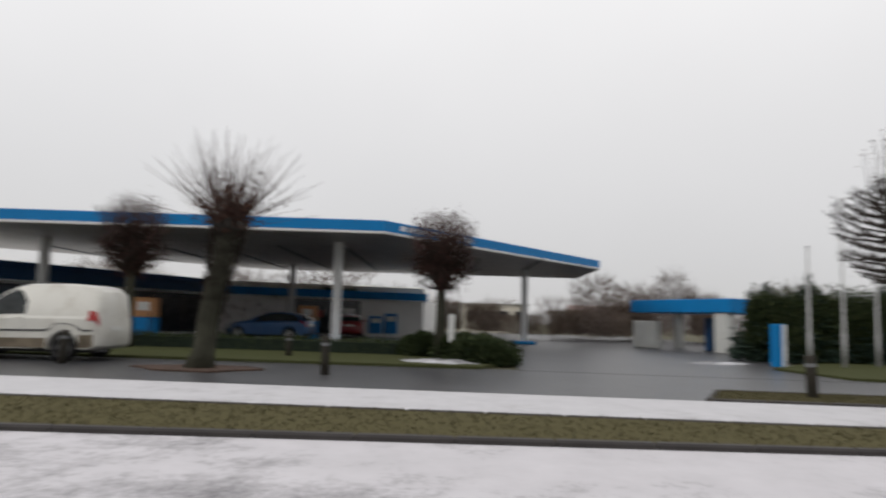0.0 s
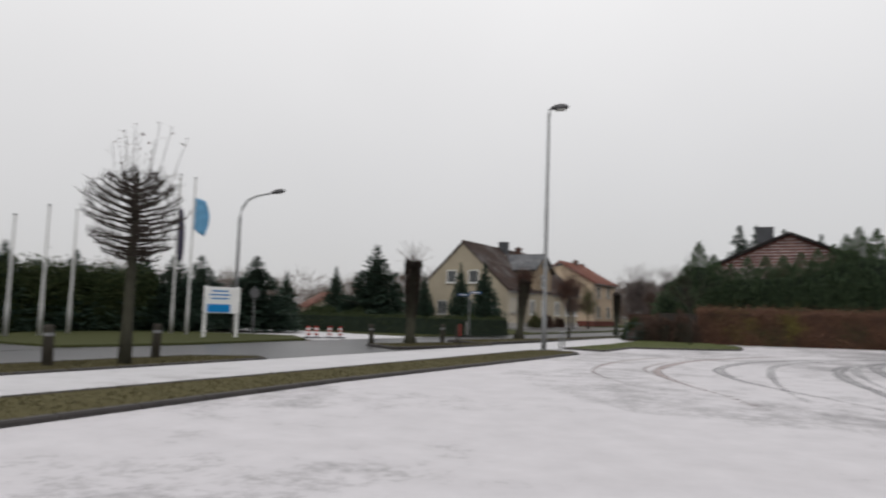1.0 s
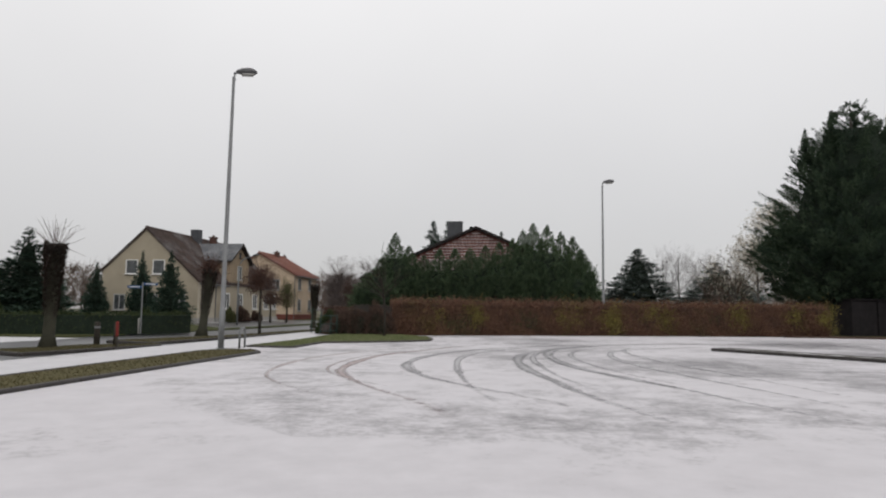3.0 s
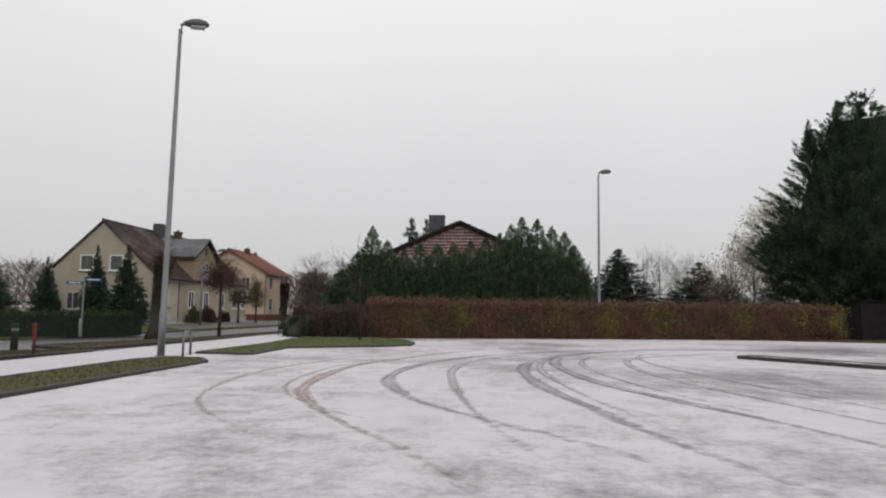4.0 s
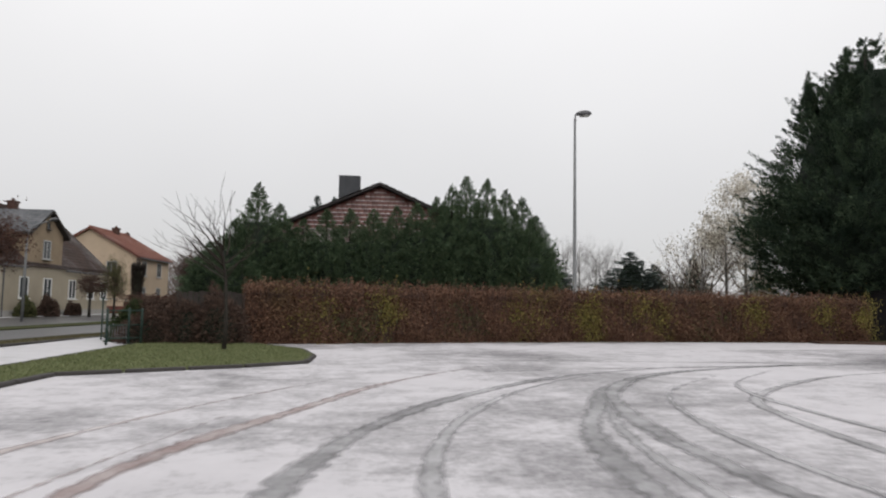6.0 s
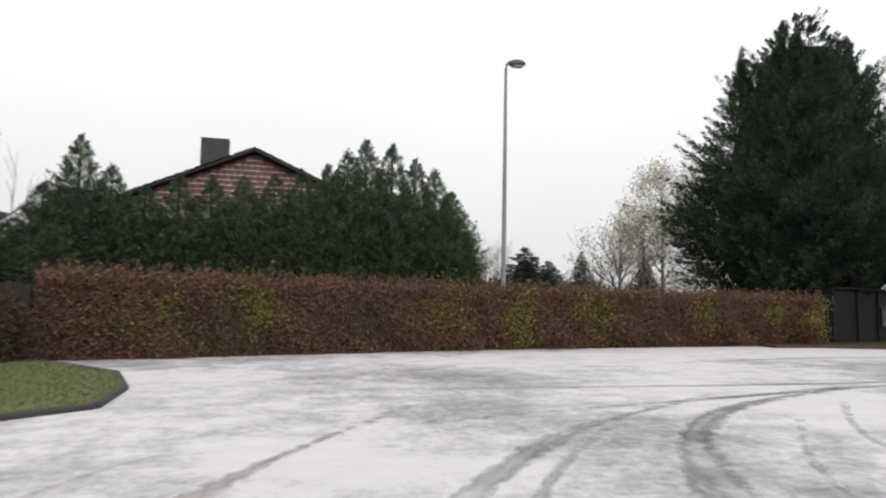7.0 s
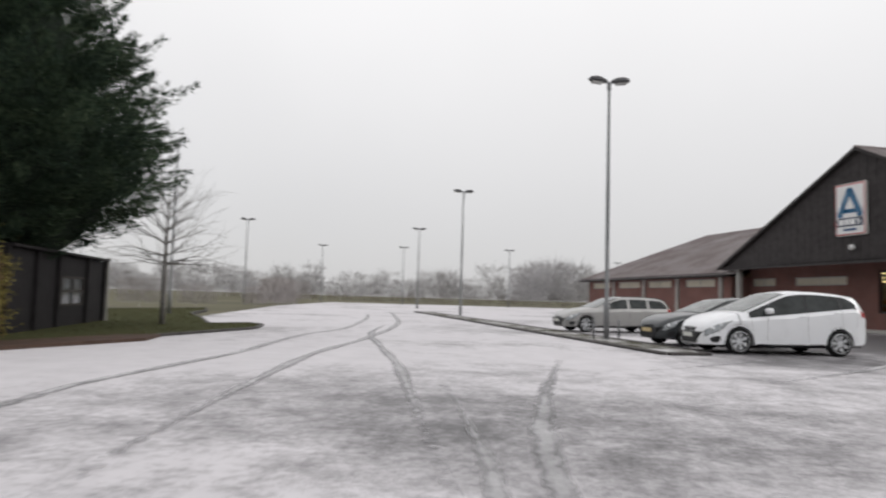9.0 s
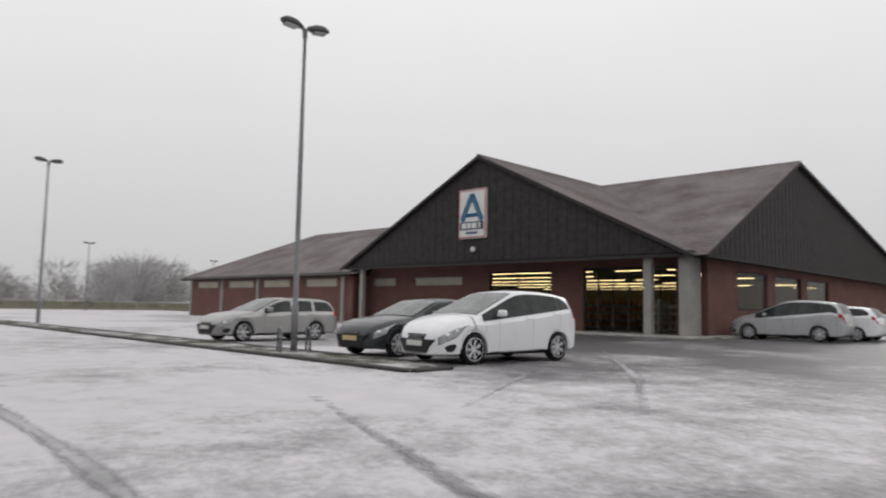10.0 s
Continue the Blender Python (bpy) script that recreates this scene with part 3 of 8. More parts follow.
plan_sheet("far_verge", [(-15.7, 2.9), (-15.0, 6.5), (-15.1, 12.6), (-17.5, 14.8), (-24, 13.0), (-24, 7.0), (-21.8, 4.6), (-19.5, 2.7)], 0.04, M["lawn_dull"], "green verge under the flagpoles", "structure", 0.1)
plan_sheet("station_verge", [(-16.5, -60), (-16.3, -20), (-15.9, -6.6), (-18.6, -5.6), (-21.3, -8.8), (-22.3, -30), (-22.3, -60)], 0.04, M["lawn_dull"], "grass verge before the forecourt", "structure", 0.1)
plan_sheet("house_garden", [(-16.2, 20.6), (-14.3, 22.5), (-12.7, 34), (-10.5, 60), (-8.5, 100), (-60, 100), (-60, 25.5), (-40, 25)], 0.02, M["lawn_dull"], "garden lawn round the houses", "structure", 0.1)

plan_sheet("forecourt", [(-13.7, 35.0), (-20.9, 46.5), (-20.75, 48.0), (-19.9, 64.0), (-19.6, 69.0), (-11.7, 72.0), (-12.4, 56.0)], 0.03, M["asphalt"], "wet asphalt strip between the road and the house wall", "structure", 0.05)
plan_sheet("pavement", [(-20.85, 48.6), (-19.75, 67.0), (-18.9, 67.0), (-20.0, 48.6)], 0.045, M["snow_path"], "narrow snowy footway along the house wall", "structure", 0.03)


def grass(name, pts, mat, count, z, h, seed, parent, label=""):
    """Blades on a plan polygon."""
    rng = np.random.default_rng(seed)
    p = np.array(pts)
    lo, hi = p.min(0), p.max(0)
    q = lo + rng.random((count * 3, 2)) * (hi - lo)
    inside = np.zeros(len(q), bool)
    for i in range(len(p)):
        a, b = p[i - 1], p[i]
        cross = (a[1] > q[:, 1]) != (b[1] > q[:, 1])
        inside ^= cross & (q[:, 0] < (b[0] - a[0]) * (q[:, 1] - a[1]) / (b[1] - a[1] + 1e-12) + a[0])
    q = q[inside][:count]
    n = len(q)
    ang = rng.random(n) * 2 * np.pi
    way = unit(np.stack([rng.normal(0, 0.6, n), rng.normal(0, 0.6, n), np.ones(n)], 1))
    side = np.stack([np.cos(ang), np.sin(ang), np.zeros(n)], 1)
    hh = h * (0.4 + rng.random(n))
    base = np.column_stack([q, np.full(n, z)])
    v = np.stack([base - side * 0.012, base + side * 0.012, base + way * hh[:, None]], 1).reshape(-1, 3)
    return tagged(fast(name, v, np.arange(3 * n).reshape(n, 3), mat, parent, None, label), "", "", "", "stuff")


def kerbed_island(name, pts, mat, label, grass_n, seed, h=0.04, kerb_mat=None, z=0.05, kerb_w=0.14):
    """A planted island: soil and grass inside a ring of kerb stones."""
    base = plan_sheet(name, pts, z, mat, label, "structure", 0.14)
    p = np.array(pts + [pts[0]])
    total, stones = 0, []
    for i in range(len(p) - 1):
        d = p[i + 1] - p[i]
        ln = np.linalg.norm(d)
        k = max(1, round(ln / 1.0))
        for j in range(k):
            stones.append((p[i] + d * (j + 0.5) / k, ln / k, math.atan2(d[1], d[0])))
    KERBS.append((base, stones, kerb_mat or M["kerb_dark"], z + 0.012, kerb_w))
    if grass_n:
        grass("grass", pts, M["grass_green"] if mat is M["lawn"] else M["grass_blade"], grass_n, z, h, seed, base)
    return base


KERBS = []
strip = [(road_x(-6.3, -42), -42), (-6.35, 0.0), (-5.85, 12.3), (-5.4, 13.1), (-4.6, 13.0), (-4.22, 12.2), (-4.95, 0.5), (-4.55, -40)]
kerbed_island("kerb_island", strip, M["verge"], "narrow strip of wet brown-green grass with a dark kerb", 26000, 1)
pen = [(-5.5, 15.2), (-4.0, 14.9), (-3.85, 18.3), (-1.2, 19.95), (-0.15, 20.9), (-0.1, 22.6), (-0.5, 24.6), (-1.9, 26.6), (-5.0, 27.6), (-5.1, 20)]
kerbed_island("kerb_island", pen, M["lawn"], "green grass peninsula with a rounded kerbed tip", 26000, 2)
kerbed_island("kerb_island", [(-11.0, -2.4), (-9.3, -3.2), (-9.0, 3.3), (-9.5, 3.6), (-10.6, 2.6)], M["verge"], "small grass bed with kerb at the roadside", 5000, 3)
kerbed_island("kerb_island", [(-11.3, 11.2), (-9.6, 10.2), (-8.3, 15.0), (-8.6, 15.6), (-10.2, 14.4)], M["verge"], "small grass bed with kerb round a pollard", 5000, 4)
kerbed_island("kerb_island", [(-11.2, 17.2), (-9.2, 16.2), (-6.6, 34), (-7.4, 36), (-8.4, 30), (-9.0, 24)], M["verge"], "long grass bed with kerb under young trees", 9000, 5)
plan_sheet("leaf_litter", [(-13.4 + (0.95 + 0.2 * math.sin(k * 2.3)) * math.cos(k * math.pi / 8), -13.0 + (1.3 + 0.25 * math.sin(k * 1.7)) * math.sin(k * math.pi / 8)) for k in range(16)], 0.0, M["leaf_litter"], "trodden leaf litter round the foot of the old pollard", "structure", 0.05)
# the long bed between the driving lane and the parked cars
med = [(24.6, 17.9), (24.9, 16.9), (25.9, 16.8), (60.4, 26.9), (60.2, 28.1)]
kerbed_island("kerb_island", med, M["bed_moss"], "long narrow planting bed with wet double kerb", 0, 7, kerb_mat=M["kerb_dark"], z=0.05, kerb_w=0.26)
east = [(9.55, 16.5), (10.15, 17.0), (18.1, 3.5), (17.5, 3.0)]
kerbed_island("kerb_island", east, M["bed_moss"], "low dark planting bed between parking rows", 0, 8, kerb_mat=M["kerb_dark"], z=0.08, kerb_w=0.22)
isl2 = [(18.9, 31.2), (21.0, 31.6), (24.6, 30.4), (29.6, 29.6), (32.0, 30.2), (32.8, 31.0), (31.4, 31.9), (36.0, 34.2), (41.5, 37.2), (47, 38.8), (52, 41.0), (40, 44), (24, 36), (19, 33)]
kerbed_island("kerb_island", isl2, M["lawn_dull"], "grass corner beside the timber shelter", 16000, 9, z=0.06)
plan_sheet("leaf_litter", [(18.2, 30.9), (19.6, 30.9), (23.2, 29.85), (24.7, 30.25), (24.0, 31.0), (21.0, 31.8), (18.4, 31.9)], 0.075, M["leaf_litter"], "brown leaf litter at the foot of the hedge", "structure", 0.08)

TRACKS = [
    ([(-0.6, 3.4), (-1.6, 4.9), (-2.2, 6.4), (-2.45, 8.4), (-2.35, 10.6), (-1.9, 12.6), (-1.0, 15.0), (0.6, 18.2)], 0.13, "track_red_faint"),
    ([(1.5, 1.4), (0.8, 3.0), (0.3, 3.9), (-0.4, 5.4), (-0.95, 7.2), (-1.05, 9.4), (-0.75, 12.2), (0.3, 15.0), (1.4, 17.6), (3.4, 20.6)], 0.22, "track_red"),
    ([(0.4, 4.4), (-0.5, 5.6), (-1.15, 7.0), (-1.4, 8.6), (-1.25, 11.1), (-0.5, 14.4)], 0.10, "track_red_faint"),
    ([(3.0, 2.4), (2.4, 3.5), (1.5, 4.9), (0.8, 6.3), (0.3, 8.2), (0.2, 10.0), (0.5, 12.0), (1.2, 14.1), (2.5, 16.3), (4.6, 18.7), (8.0, 20.9)], 0.24, "track"),
    ([(2.1, 2.6), (1.75, 4.2), (1.5, 6.2), (1.35, 8.6), (1.35, 11.2), (1.75, 13.4), (2.6, 15.5), (3.8, 17.4), (5.6, 19.4)], 0.17, "track_faint"),
    ([(4.0, 1.0), (3.4, 3.6), (3.15, 5.6), (2.85, 8.0), (2.8, 10.8), (3.1, 13.1), (3.8, 15.0), (5.0, 17.4), (7.4, 19.8), (11.5, 21.5)], 0.26, "track"),
    ([(3.6, 4.4), (3.3, 7.0), (3.2, 10.6), (3.45, 13.2), (4.2, 15.6), (5.6, 18.0)], 0.16, "track_faint"),
    ([(6.2, 1.0), (5.6, 2.6), (5.1, 4.6), (4.5, 6.6), (3.95, 8.8), (3.75, 11.4), (3.9, 14.0), (4.7, 16.8), (6.6, 19.2), (10.5, 21.2)], 0.26, "track"),
    ([(5.2, 5.4), (4.7, 7.6), (4.35, 10.6), (4.5, 13.6), (5.4, 16.4), (7.4, 18.8)], 0.14, "track_faint"),
    ([(6.7, 2.4), (6.3, 4.6), (5.75, 7.6), (5.4, 10.8), (5.7, 14.0), (6.6, 16.1), (9.5, 18.6), (13.0, 20.2)], 0.18, "track_faint"),
    ([(7.3, 3.8), (6.9, 7.0), (6.4, 11.0), (6.3, 14.4), (7.0, 17.4), (9.2, 19.9)], 0.14, "track_faint"),
    ([(3.2, 19.3), (5.2, 19.9), (8.2, 20.6), (11.8, 21.4), (16.2, 21.3), (22.0, 20.6)], 0.22, "track"),
    ([(3.8, 22.0), (6.6, 21.9), (9.4, 21.8), (13.0, 21.9), (17.6, 22.6)], 0.16, "track_faint"),
    ([(10.3, 25.6), (12.0, 26.1), (15.5, 26.9), (18.4, 26.95), (21.1, 26.9), (24.4, 27.2), (28.0, 27.4), (32.2, 27.2), (42.8, 28.5), (52.0, 30.2)], 0.17, "track_faint"),
    ([(11.7, 24.4), (14.4, 24.8), (18.1, 25.2), (21.9, 25.5), (26.8, 25.45), (33.7, 25.75), (40.3, 26.5), (48.3, 27.9), (58.4, 29.7)], 0.2, "track_faint"),
    ([(12.2, 22.1), (14.8, 22.6), (17.5, 23.1), (20.1, 23.6), (24.2, 24.6), (29.5, 25.8), (36.0, 26.4)], 0.18, "track_faint"),
    ([(19.0, 17.8), (21.1, 15.7), (23.2, 13.8), (28.8, 9.4)], 0.24, "track_faint"),
    ([(20.4, 19.3), (22.6, 17.0), (25.4, 14.1)], 0.16, "track_faint"),
]
for i, (pts, w, mat) in enumerate(TRACKS):
    line = smooth_line(pts, 0.35)
    n = len(line)
    k = np.arange(n)
    wide = w * 1.25 * np.clip(np.minimum(k, k[::-1]) / 14, 0.6, 1) * (0.85 + 0.3 * np.sin(k * 0.31 + i) ** 2)
    a, b = band(line, wide)
    z = 0.004 + 0.0005 * i
    track = Geo().add([(*p, z) for p in a] + [(*p, z) for p in b], [(j, n + j, n + j + 1, j + 1) for j in range(n - 1)]).obj("tyre_track", M[mat])
    uv = track.data.uv_layers.new(name="across")
    for loop in track.data.loops:
        v = loop.vertex_index
        uv.data[loop.index].uv = (0.0 if v < n else 1.0, min(v % n, n - 1 - v % n, 18) / 18)
    tagged(track, "curved dark tyre track through the thin snow", "tyre track", "tyre tracks on the car park", "structure")


# ---------------- lamps ----------------
def lamp_head(g, m):
    """A flat oval lantern, as a lofted shell."""
    secs = [(-0.04, 0.05, 0.05), (0.04, 0.10, 0.09), (0.18, 0.17, 0.13), (0.36, 0.18, 0.14), (0.50, 0.14, 0.10), (0.57, 0.06, 0.04)]
    vs, fs, k = [], [], 12
    for x, w, hh in secs:
        for a in range(k):
            t = 2 * math.pi * a / k
            vs.append((x, w * math.cos(t), hh * (math.sin(t) if math.sin(t) > 0 else 0.55 * math.sin(t))))
    for i in range(len(secs) - 1):
        for a in range(k):
            fs.append((i * k + a, i * k + (a + 1) % k, (i + 1) * k + (a + 1) % k, (i + 1) * k + a))
    fs += [tuple(range(k - 1, -1, -1)), tuple((len(secs) - 1) * k + a for a in range(k))]
    return g.add(vs, fs, m)


def parking_lamp(at, turns, height=8.1, label="", lean=0.0):
    root = empty("parking_lamp", at, label, "street lamp", "car park lamps")
    g = Geo().tube([(0, 0, 0), (0, 0, 1.1), (0, 0, 1.12), (0, 0, height * 0.55), (0, 0, height - 0.15)], [0.085, 0.085, 0.068, 0.06, 0.042], 12)
    g.lathe([(0.0, 0.03), (0.14, 0.03), (0.14, 0.0)], 12)
    g.obj("pole", M["steel"], root, "", True)
    Geo().box((0.062, 0, 0.85), (0.03, 0.10, 0.32), None, 0.008).obj("service_door", M["steel"], root)
    for a in turns:
        m = pose(0, 0, height, 0, -6, a)
        g = Geo().tube([tuple(m @ Vector((0, 0, -0.25))), tuple(m @ Vector((0.02, 0, -0.04))), tuple(m @ Vector((0.12, 0, 0.0)))], [0.045, 0.045, 0.045], 8)
        arm = g.obj("arm", M["steel"], root)
        lamp_head(Geo(), m @ pose(0.1, 0, 0)).obj("lantern", M["lamp_dark"], arm, "dark grey lantern with cloudy cover", True)
        Geo().box((0.30, 0, -0.075), (0.34, 0.24, 0.03), m @ pose(0.1, 0, 0), 0.012).obj("lamp_cover", M["lamp_glass"], arm)
    return root


parking_lamp(pose(-5.57, 13.0, 0.05, -0.2, 0.45, 0), [25], 8.2, "tall galvanised car park lamp on the grass strip")
parking_lamp(pose(8.6, 30.75, 0, 0, 0, 0), [10], 8.3, "tall galvanised car park lamp in the hedge")
for x, y, a, hh in ((29.65, 18.5, 10, 8.1), (52.8, 24.25, 16, 8.1), (75.9, 29.8, 16, 7.9), (104, 35.2, 16, 8), (105, 20.3, 16, 8), (103, 46.6, 16, 8), (71, 45.6, 16, 8), (130, 1.0, 16, 8)):
    parking_lamp(pose(x, y, 0.05 if x < 60 else 0, 0, 0.3, 0), [a + 90, a + 270], hh, "double-headed galvanised car park lamp")
parking_lamp(pose(39.6, 37.4, 0.05), [30], 8.1, "single car park lamp behind the bare tree")


def hoop(at, label):
    """A bent steel guard hoop."""
    pts = [(-0.25, 0, 0), (-0.25, 0, 0.45), (-0.2, 0, 0.53), (-0.12, 0, 0.56), (0.12, 0, 0.56), (0.2, 0, 0.53), (0.25, 0, 0.45), (0.25, 0, 0)]
    return tagged(Geo().tube(pts, 0.03, 8).obj("guard_hoop", M["steel"], None, "", True, at), label, "guard hoop", "lamp guards")


hoop(pose(-4.9, 12.85, 0.1, 0, 0, 92), "galvanised guard hoop beside the lamp post")
hoop(pose(29.78, 18.1, 0.07, 0, 0, -8), "galvanised guard hoop beside the lamp post")
hoop(pose(29.52, 18.9, 0.07, 0, 0, -8), "galvanised guard hoop beside the lamp post")


def street_lamp(at):
    root = empty("street_lamp", at, "grey street lamp with a curved arm and dark head", "street lamp")
    pts = [(0, 0, 0), (0, 0, 3.0), (0, 0, 5.0), (0.08, 0, 5.45), (0.3, 0, 5.8), (0.65, 0, 6.0), (1.35, 0, 6.18)]
    Geo().tube(pts, [0.08, 0.075, 0.06, 0.05, 0.045, 0.04, 0.036], 10).obj("pole", M["steel"], root, "", True)
    lamp_head(Geo(), pose(1.3, 0, 6.18, 0, -12, 0)).obj("lantern", M["lamp_dark"], root, "dark oval lantern", True)
    return root


street_lamp(pose(-19.5, 13.3, 0.03, 0, 0, 38))
street_lamp(pose(-16.1, 44.3, 0.0, 0, 0, -12)).scale = (0.9, 0.9, 0.84)

# ---------------- plants ----------------
def conifer(name, h, r, seed, branches, per, spray, mat, label, rise=(0.1, 0.9), at=None, trunk_r=None, group="", jag=0.14, core=0.6, core_top=0.8, shape=(), plume=0.42, slim=0.32, kind_of="conifer", deep=0.25, thin=None, lump=0.0, lance=0.0, crest=0.16):
    """A conifer: trunk, dark inner mass and branches that end in pointed plumes of thin sprays."""
    rng = np.random.default_rng(seed)
    root = empty(name, at, label, kind_of, group)
    tr = trunk_r or h * 0.018
    Geo().tube([(0, 0, -0.05), (0, 0, h * 0.3), (0, 0, h * 0.7), (0, 0, h * 0.97)], [tr * 1.25, tr, tr * 0.55, tr * 0.1], 8).obj("trunk", M["bark"], root, "", True)
    zs, ws = zip(*shape)
    # more branches where the crown is wide
    grid = np.linspace(zs[0], 0.995, 200)
    cdf = np.cumsum(np.interp(grid, zs, ws) + crest)
    t = np.interp(rng.random(branches) * cdf[-1], cdf, grid)
    az = rng.random(branches) * 2 * np.pi
    lobes = 1 + 0.06 * np.sin(az * 3 + seed) + 0.05 * np.sin(az * 5 + t * 11 + seed)
    lobes = lobes + lump * (np.sin(az * 4 + t * 27 + seed) + 0.8 * np.sin(az * 9 - t * 43 + 2))
    depth = 1 - deep * rng.random(branches) ** 1.5
    far = np.where(rng.random(branches) < 0.10, 1 + jag * rng.random(branches), 1.0)
    reach = r * np.interp(t, zs, ws) * lobes * depth * far + r * 0.02
    if thin:
        # one side of the lower crown is shorter
        reach = reach * (1 - thin[1] * np.clip(np.cos(az - radians(thin[0])), 0, 1) * np.clip(1 - (t - zs[0]) / thin[2], 0, 1))
    up = rise[0] + (rise[1] - rise[0]) * (t - zs[0]) / (1 - zs[0]) + rng.normal(0, 0.10, branches)
    flat = np.stack([np.cos(az), np.sin(az), np.zeros(branches)], 1)
    axis = unit(flat + np.stack([np.zeros(branches)] * 2 + [up], 1))
    tip = np.stack([np.zeros(branches), np.zeros(branches), t * h], 1) + flat * reach[:, None]
    pl = np.clip(plume * reach * (0.7 + 0.6 * rng.random(branches)), spray * 1.2, None)
    # a few long plumes stand out of the outline
    long = rng.random(branches) < lance
    tip = tip + axis * (0.45 * long)[:, None]
    pl = np.where(long, pl * 1.25 + 0.35, pl)
    n = branches * per
    b = np.repeat(np.arange(branches), per)
    s = rng.random(n) ** 0.8
    side0 = unit(np.cross(axis, np.array([0, 0, 1.0])))
    top0 = np.cross(side0, axis)
    ang = rng.random(n) * 2 * np.pi
    lat = side0[b] * np.cos(ang)[:, None] + top0[b] * (np.sin(ang) * 0.6)[:, None]
    wide = (pl[b] * 0.30 * (1 - s) + 0.02) * np.sqrt(rng.random(n))
    pos = tip[b] - axis[b] * (pl[b] * (1 - s))[:, None] + lat * wide[:, None]
    way = unit(axis[b] * 1.0 + lat * (0.65 + 0.5 * (1 - s))[:, None] + rng.normal(0, 0.22, (n, 3)))
    side = unit(np.cross(way, rng.normal(0, 1, (n, 3)) * 0.6 + np.array([0, 0, 1.0])))
    ln = spray * (0.5 + 0.8 * rng.random(n)) * np.clip(0.42 + 0.7 * reach[b] / r, 0.42, 1)
    v, q = kites(pos, way, side, ln, ln * slim)
    crown = fast("crown", v, q, mat, root)
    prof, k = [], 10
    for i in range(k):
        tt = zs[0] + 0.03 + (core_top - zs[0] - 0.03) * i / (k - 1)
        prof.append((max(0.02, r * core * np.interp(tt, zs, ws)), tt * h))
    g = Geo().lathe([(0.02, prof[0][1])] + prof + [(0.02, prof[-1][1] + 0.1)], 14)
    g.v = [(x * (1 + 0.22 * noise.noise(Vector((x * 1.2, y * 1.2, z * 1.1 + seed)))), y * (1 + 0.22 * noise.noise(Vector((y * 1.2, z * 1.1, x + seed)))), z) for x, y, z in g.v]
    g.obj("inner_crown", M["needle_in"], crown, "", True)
    return root


def merge_into(thing, tip, m):
    """Makes a small leader's foliage a part of a big tree, and drops the rest."""
    for o in list(tip.children_recursive):
        if o.name.split(".")[0] == "crown":
            o.parent, o.name, o.matrix_basis = thing, "leader", m
        elif o.name.split(".")[0] == "inner_crown":
            o.matrix_basis = Matrix()
        else:
            bpy.data.objects.remove(o)
    bpy.data.objects.remove(tip)


def grow(rng, g, p, d, length, rad, depth, spread, leaves, up=0.15, twist=0.25, kids=3, sides=6):
    """One limb and its branches."""
    pts, rs = [p], [rad]
    q, dd, n = Vector(p), Vector(d), 3 if depth > 1 else 2
    for i in range(n):
        dd = (dd + Vector(rng.normal(0, twist, 3)) * 0.5 + Vector((0, 0, up))).normalized()
        q = q + dd * (length / n)
        pts.append(tuple(q))
        rs.append(rad * (1 - 0.55 * (i + 1) / n))
    g.tube(pts, rs, max(3, sides), False)
    leaves.append((tuple(q), tuple(dd)))
    if depth <= 0:
        return
    for i in range(kids):
        k = 1 + int(rng.random() * n)
        a = Vector(pts[min(k, n)])
        nd = (dd + Vector(rng.normal(0, 1, 3)).normalized() * spread).normalized()
        grow(rng, g, tuple(a), nd, length * (0.55 + 0.25 * rng.random()), max(rs[min(k, n)] * 0.65, 0.006), depth - 1, spread, leaves, up, twist, kids, sides - 1)


def bare_tree(name, at, label, seed, trunk, height, reach, depth=3, limbs=9, mat=None, twig=None, lift=0.3, kids=3, group="", shoot=0.0, rad=0.11):
    """A leafless tree: trunk, limbs along it, and finer twigs."""
    rng = np.random.default_rng(seed)
    root = empty(name, at, label, "tree", group)
    g = Geo()
    bend = rng.normal(0, 0.06, 2)
    path = [(0, 0, -0.05), (bend[0] * 0.3, bend[1] * 0.3, trunk * 0.5), (bend[0], bend[1], trunk), (bend[0] * 1.5, bend[1] * 1.2, trunk + (height - trunk) * 0.5), (bend[0] * 1.2, bend[1], height * 0.97)]
    g.tube(path, [rad * 1.3, rad, rad * 0.9, rad * 0.5, rad * 0.12], 9)
    g.obj("trunk", mat or M["bark"], root, "", True)
    g, tips = Geo(), []
    for i in range(limbs):
        f = i / max(1, limbs - 1)
        z = trunk + (height - trunk) * 0.75 * f
        az = i * 2.4 + rng.random()
        d = Vector((math.cos(az), math.sin(az), lift + 0.7 * f))
        grow(rng, g, (bend[0] * (1 + 0.3 * f), bend[1], z), d.normalized(), reach * (1 - 0.5 * f), rad * 0.45 * (1 - 0.5 * f), depth, 0.75, tips, 0.12, 0.3, kids, 6)
    g.obj("crown", twig or M["bark"], root, "bare branches and twigs")
    return root, tips


def leaf_part(points, seed, per, spread, size, mat, parent, name="leaves", flat=0.0):
    rng = np.random.default_rng(seed)
    p = np.repeat(np.array(points), per, 0)
    p = p + rng.normal(0, spread, p.shape)
    n = len(p)
    way = unit(rng.normal(0, 1, (n, 3)))
    side = unit(np.cross(way, rng.normal(0, 1, (n, 3))))
    ln = size * (0.6 + 0.8 * rng.random(n))
    v, q = kites(p, way, side, ln, ln * 0.7)
    return fast(name, v, q, mat, parent)


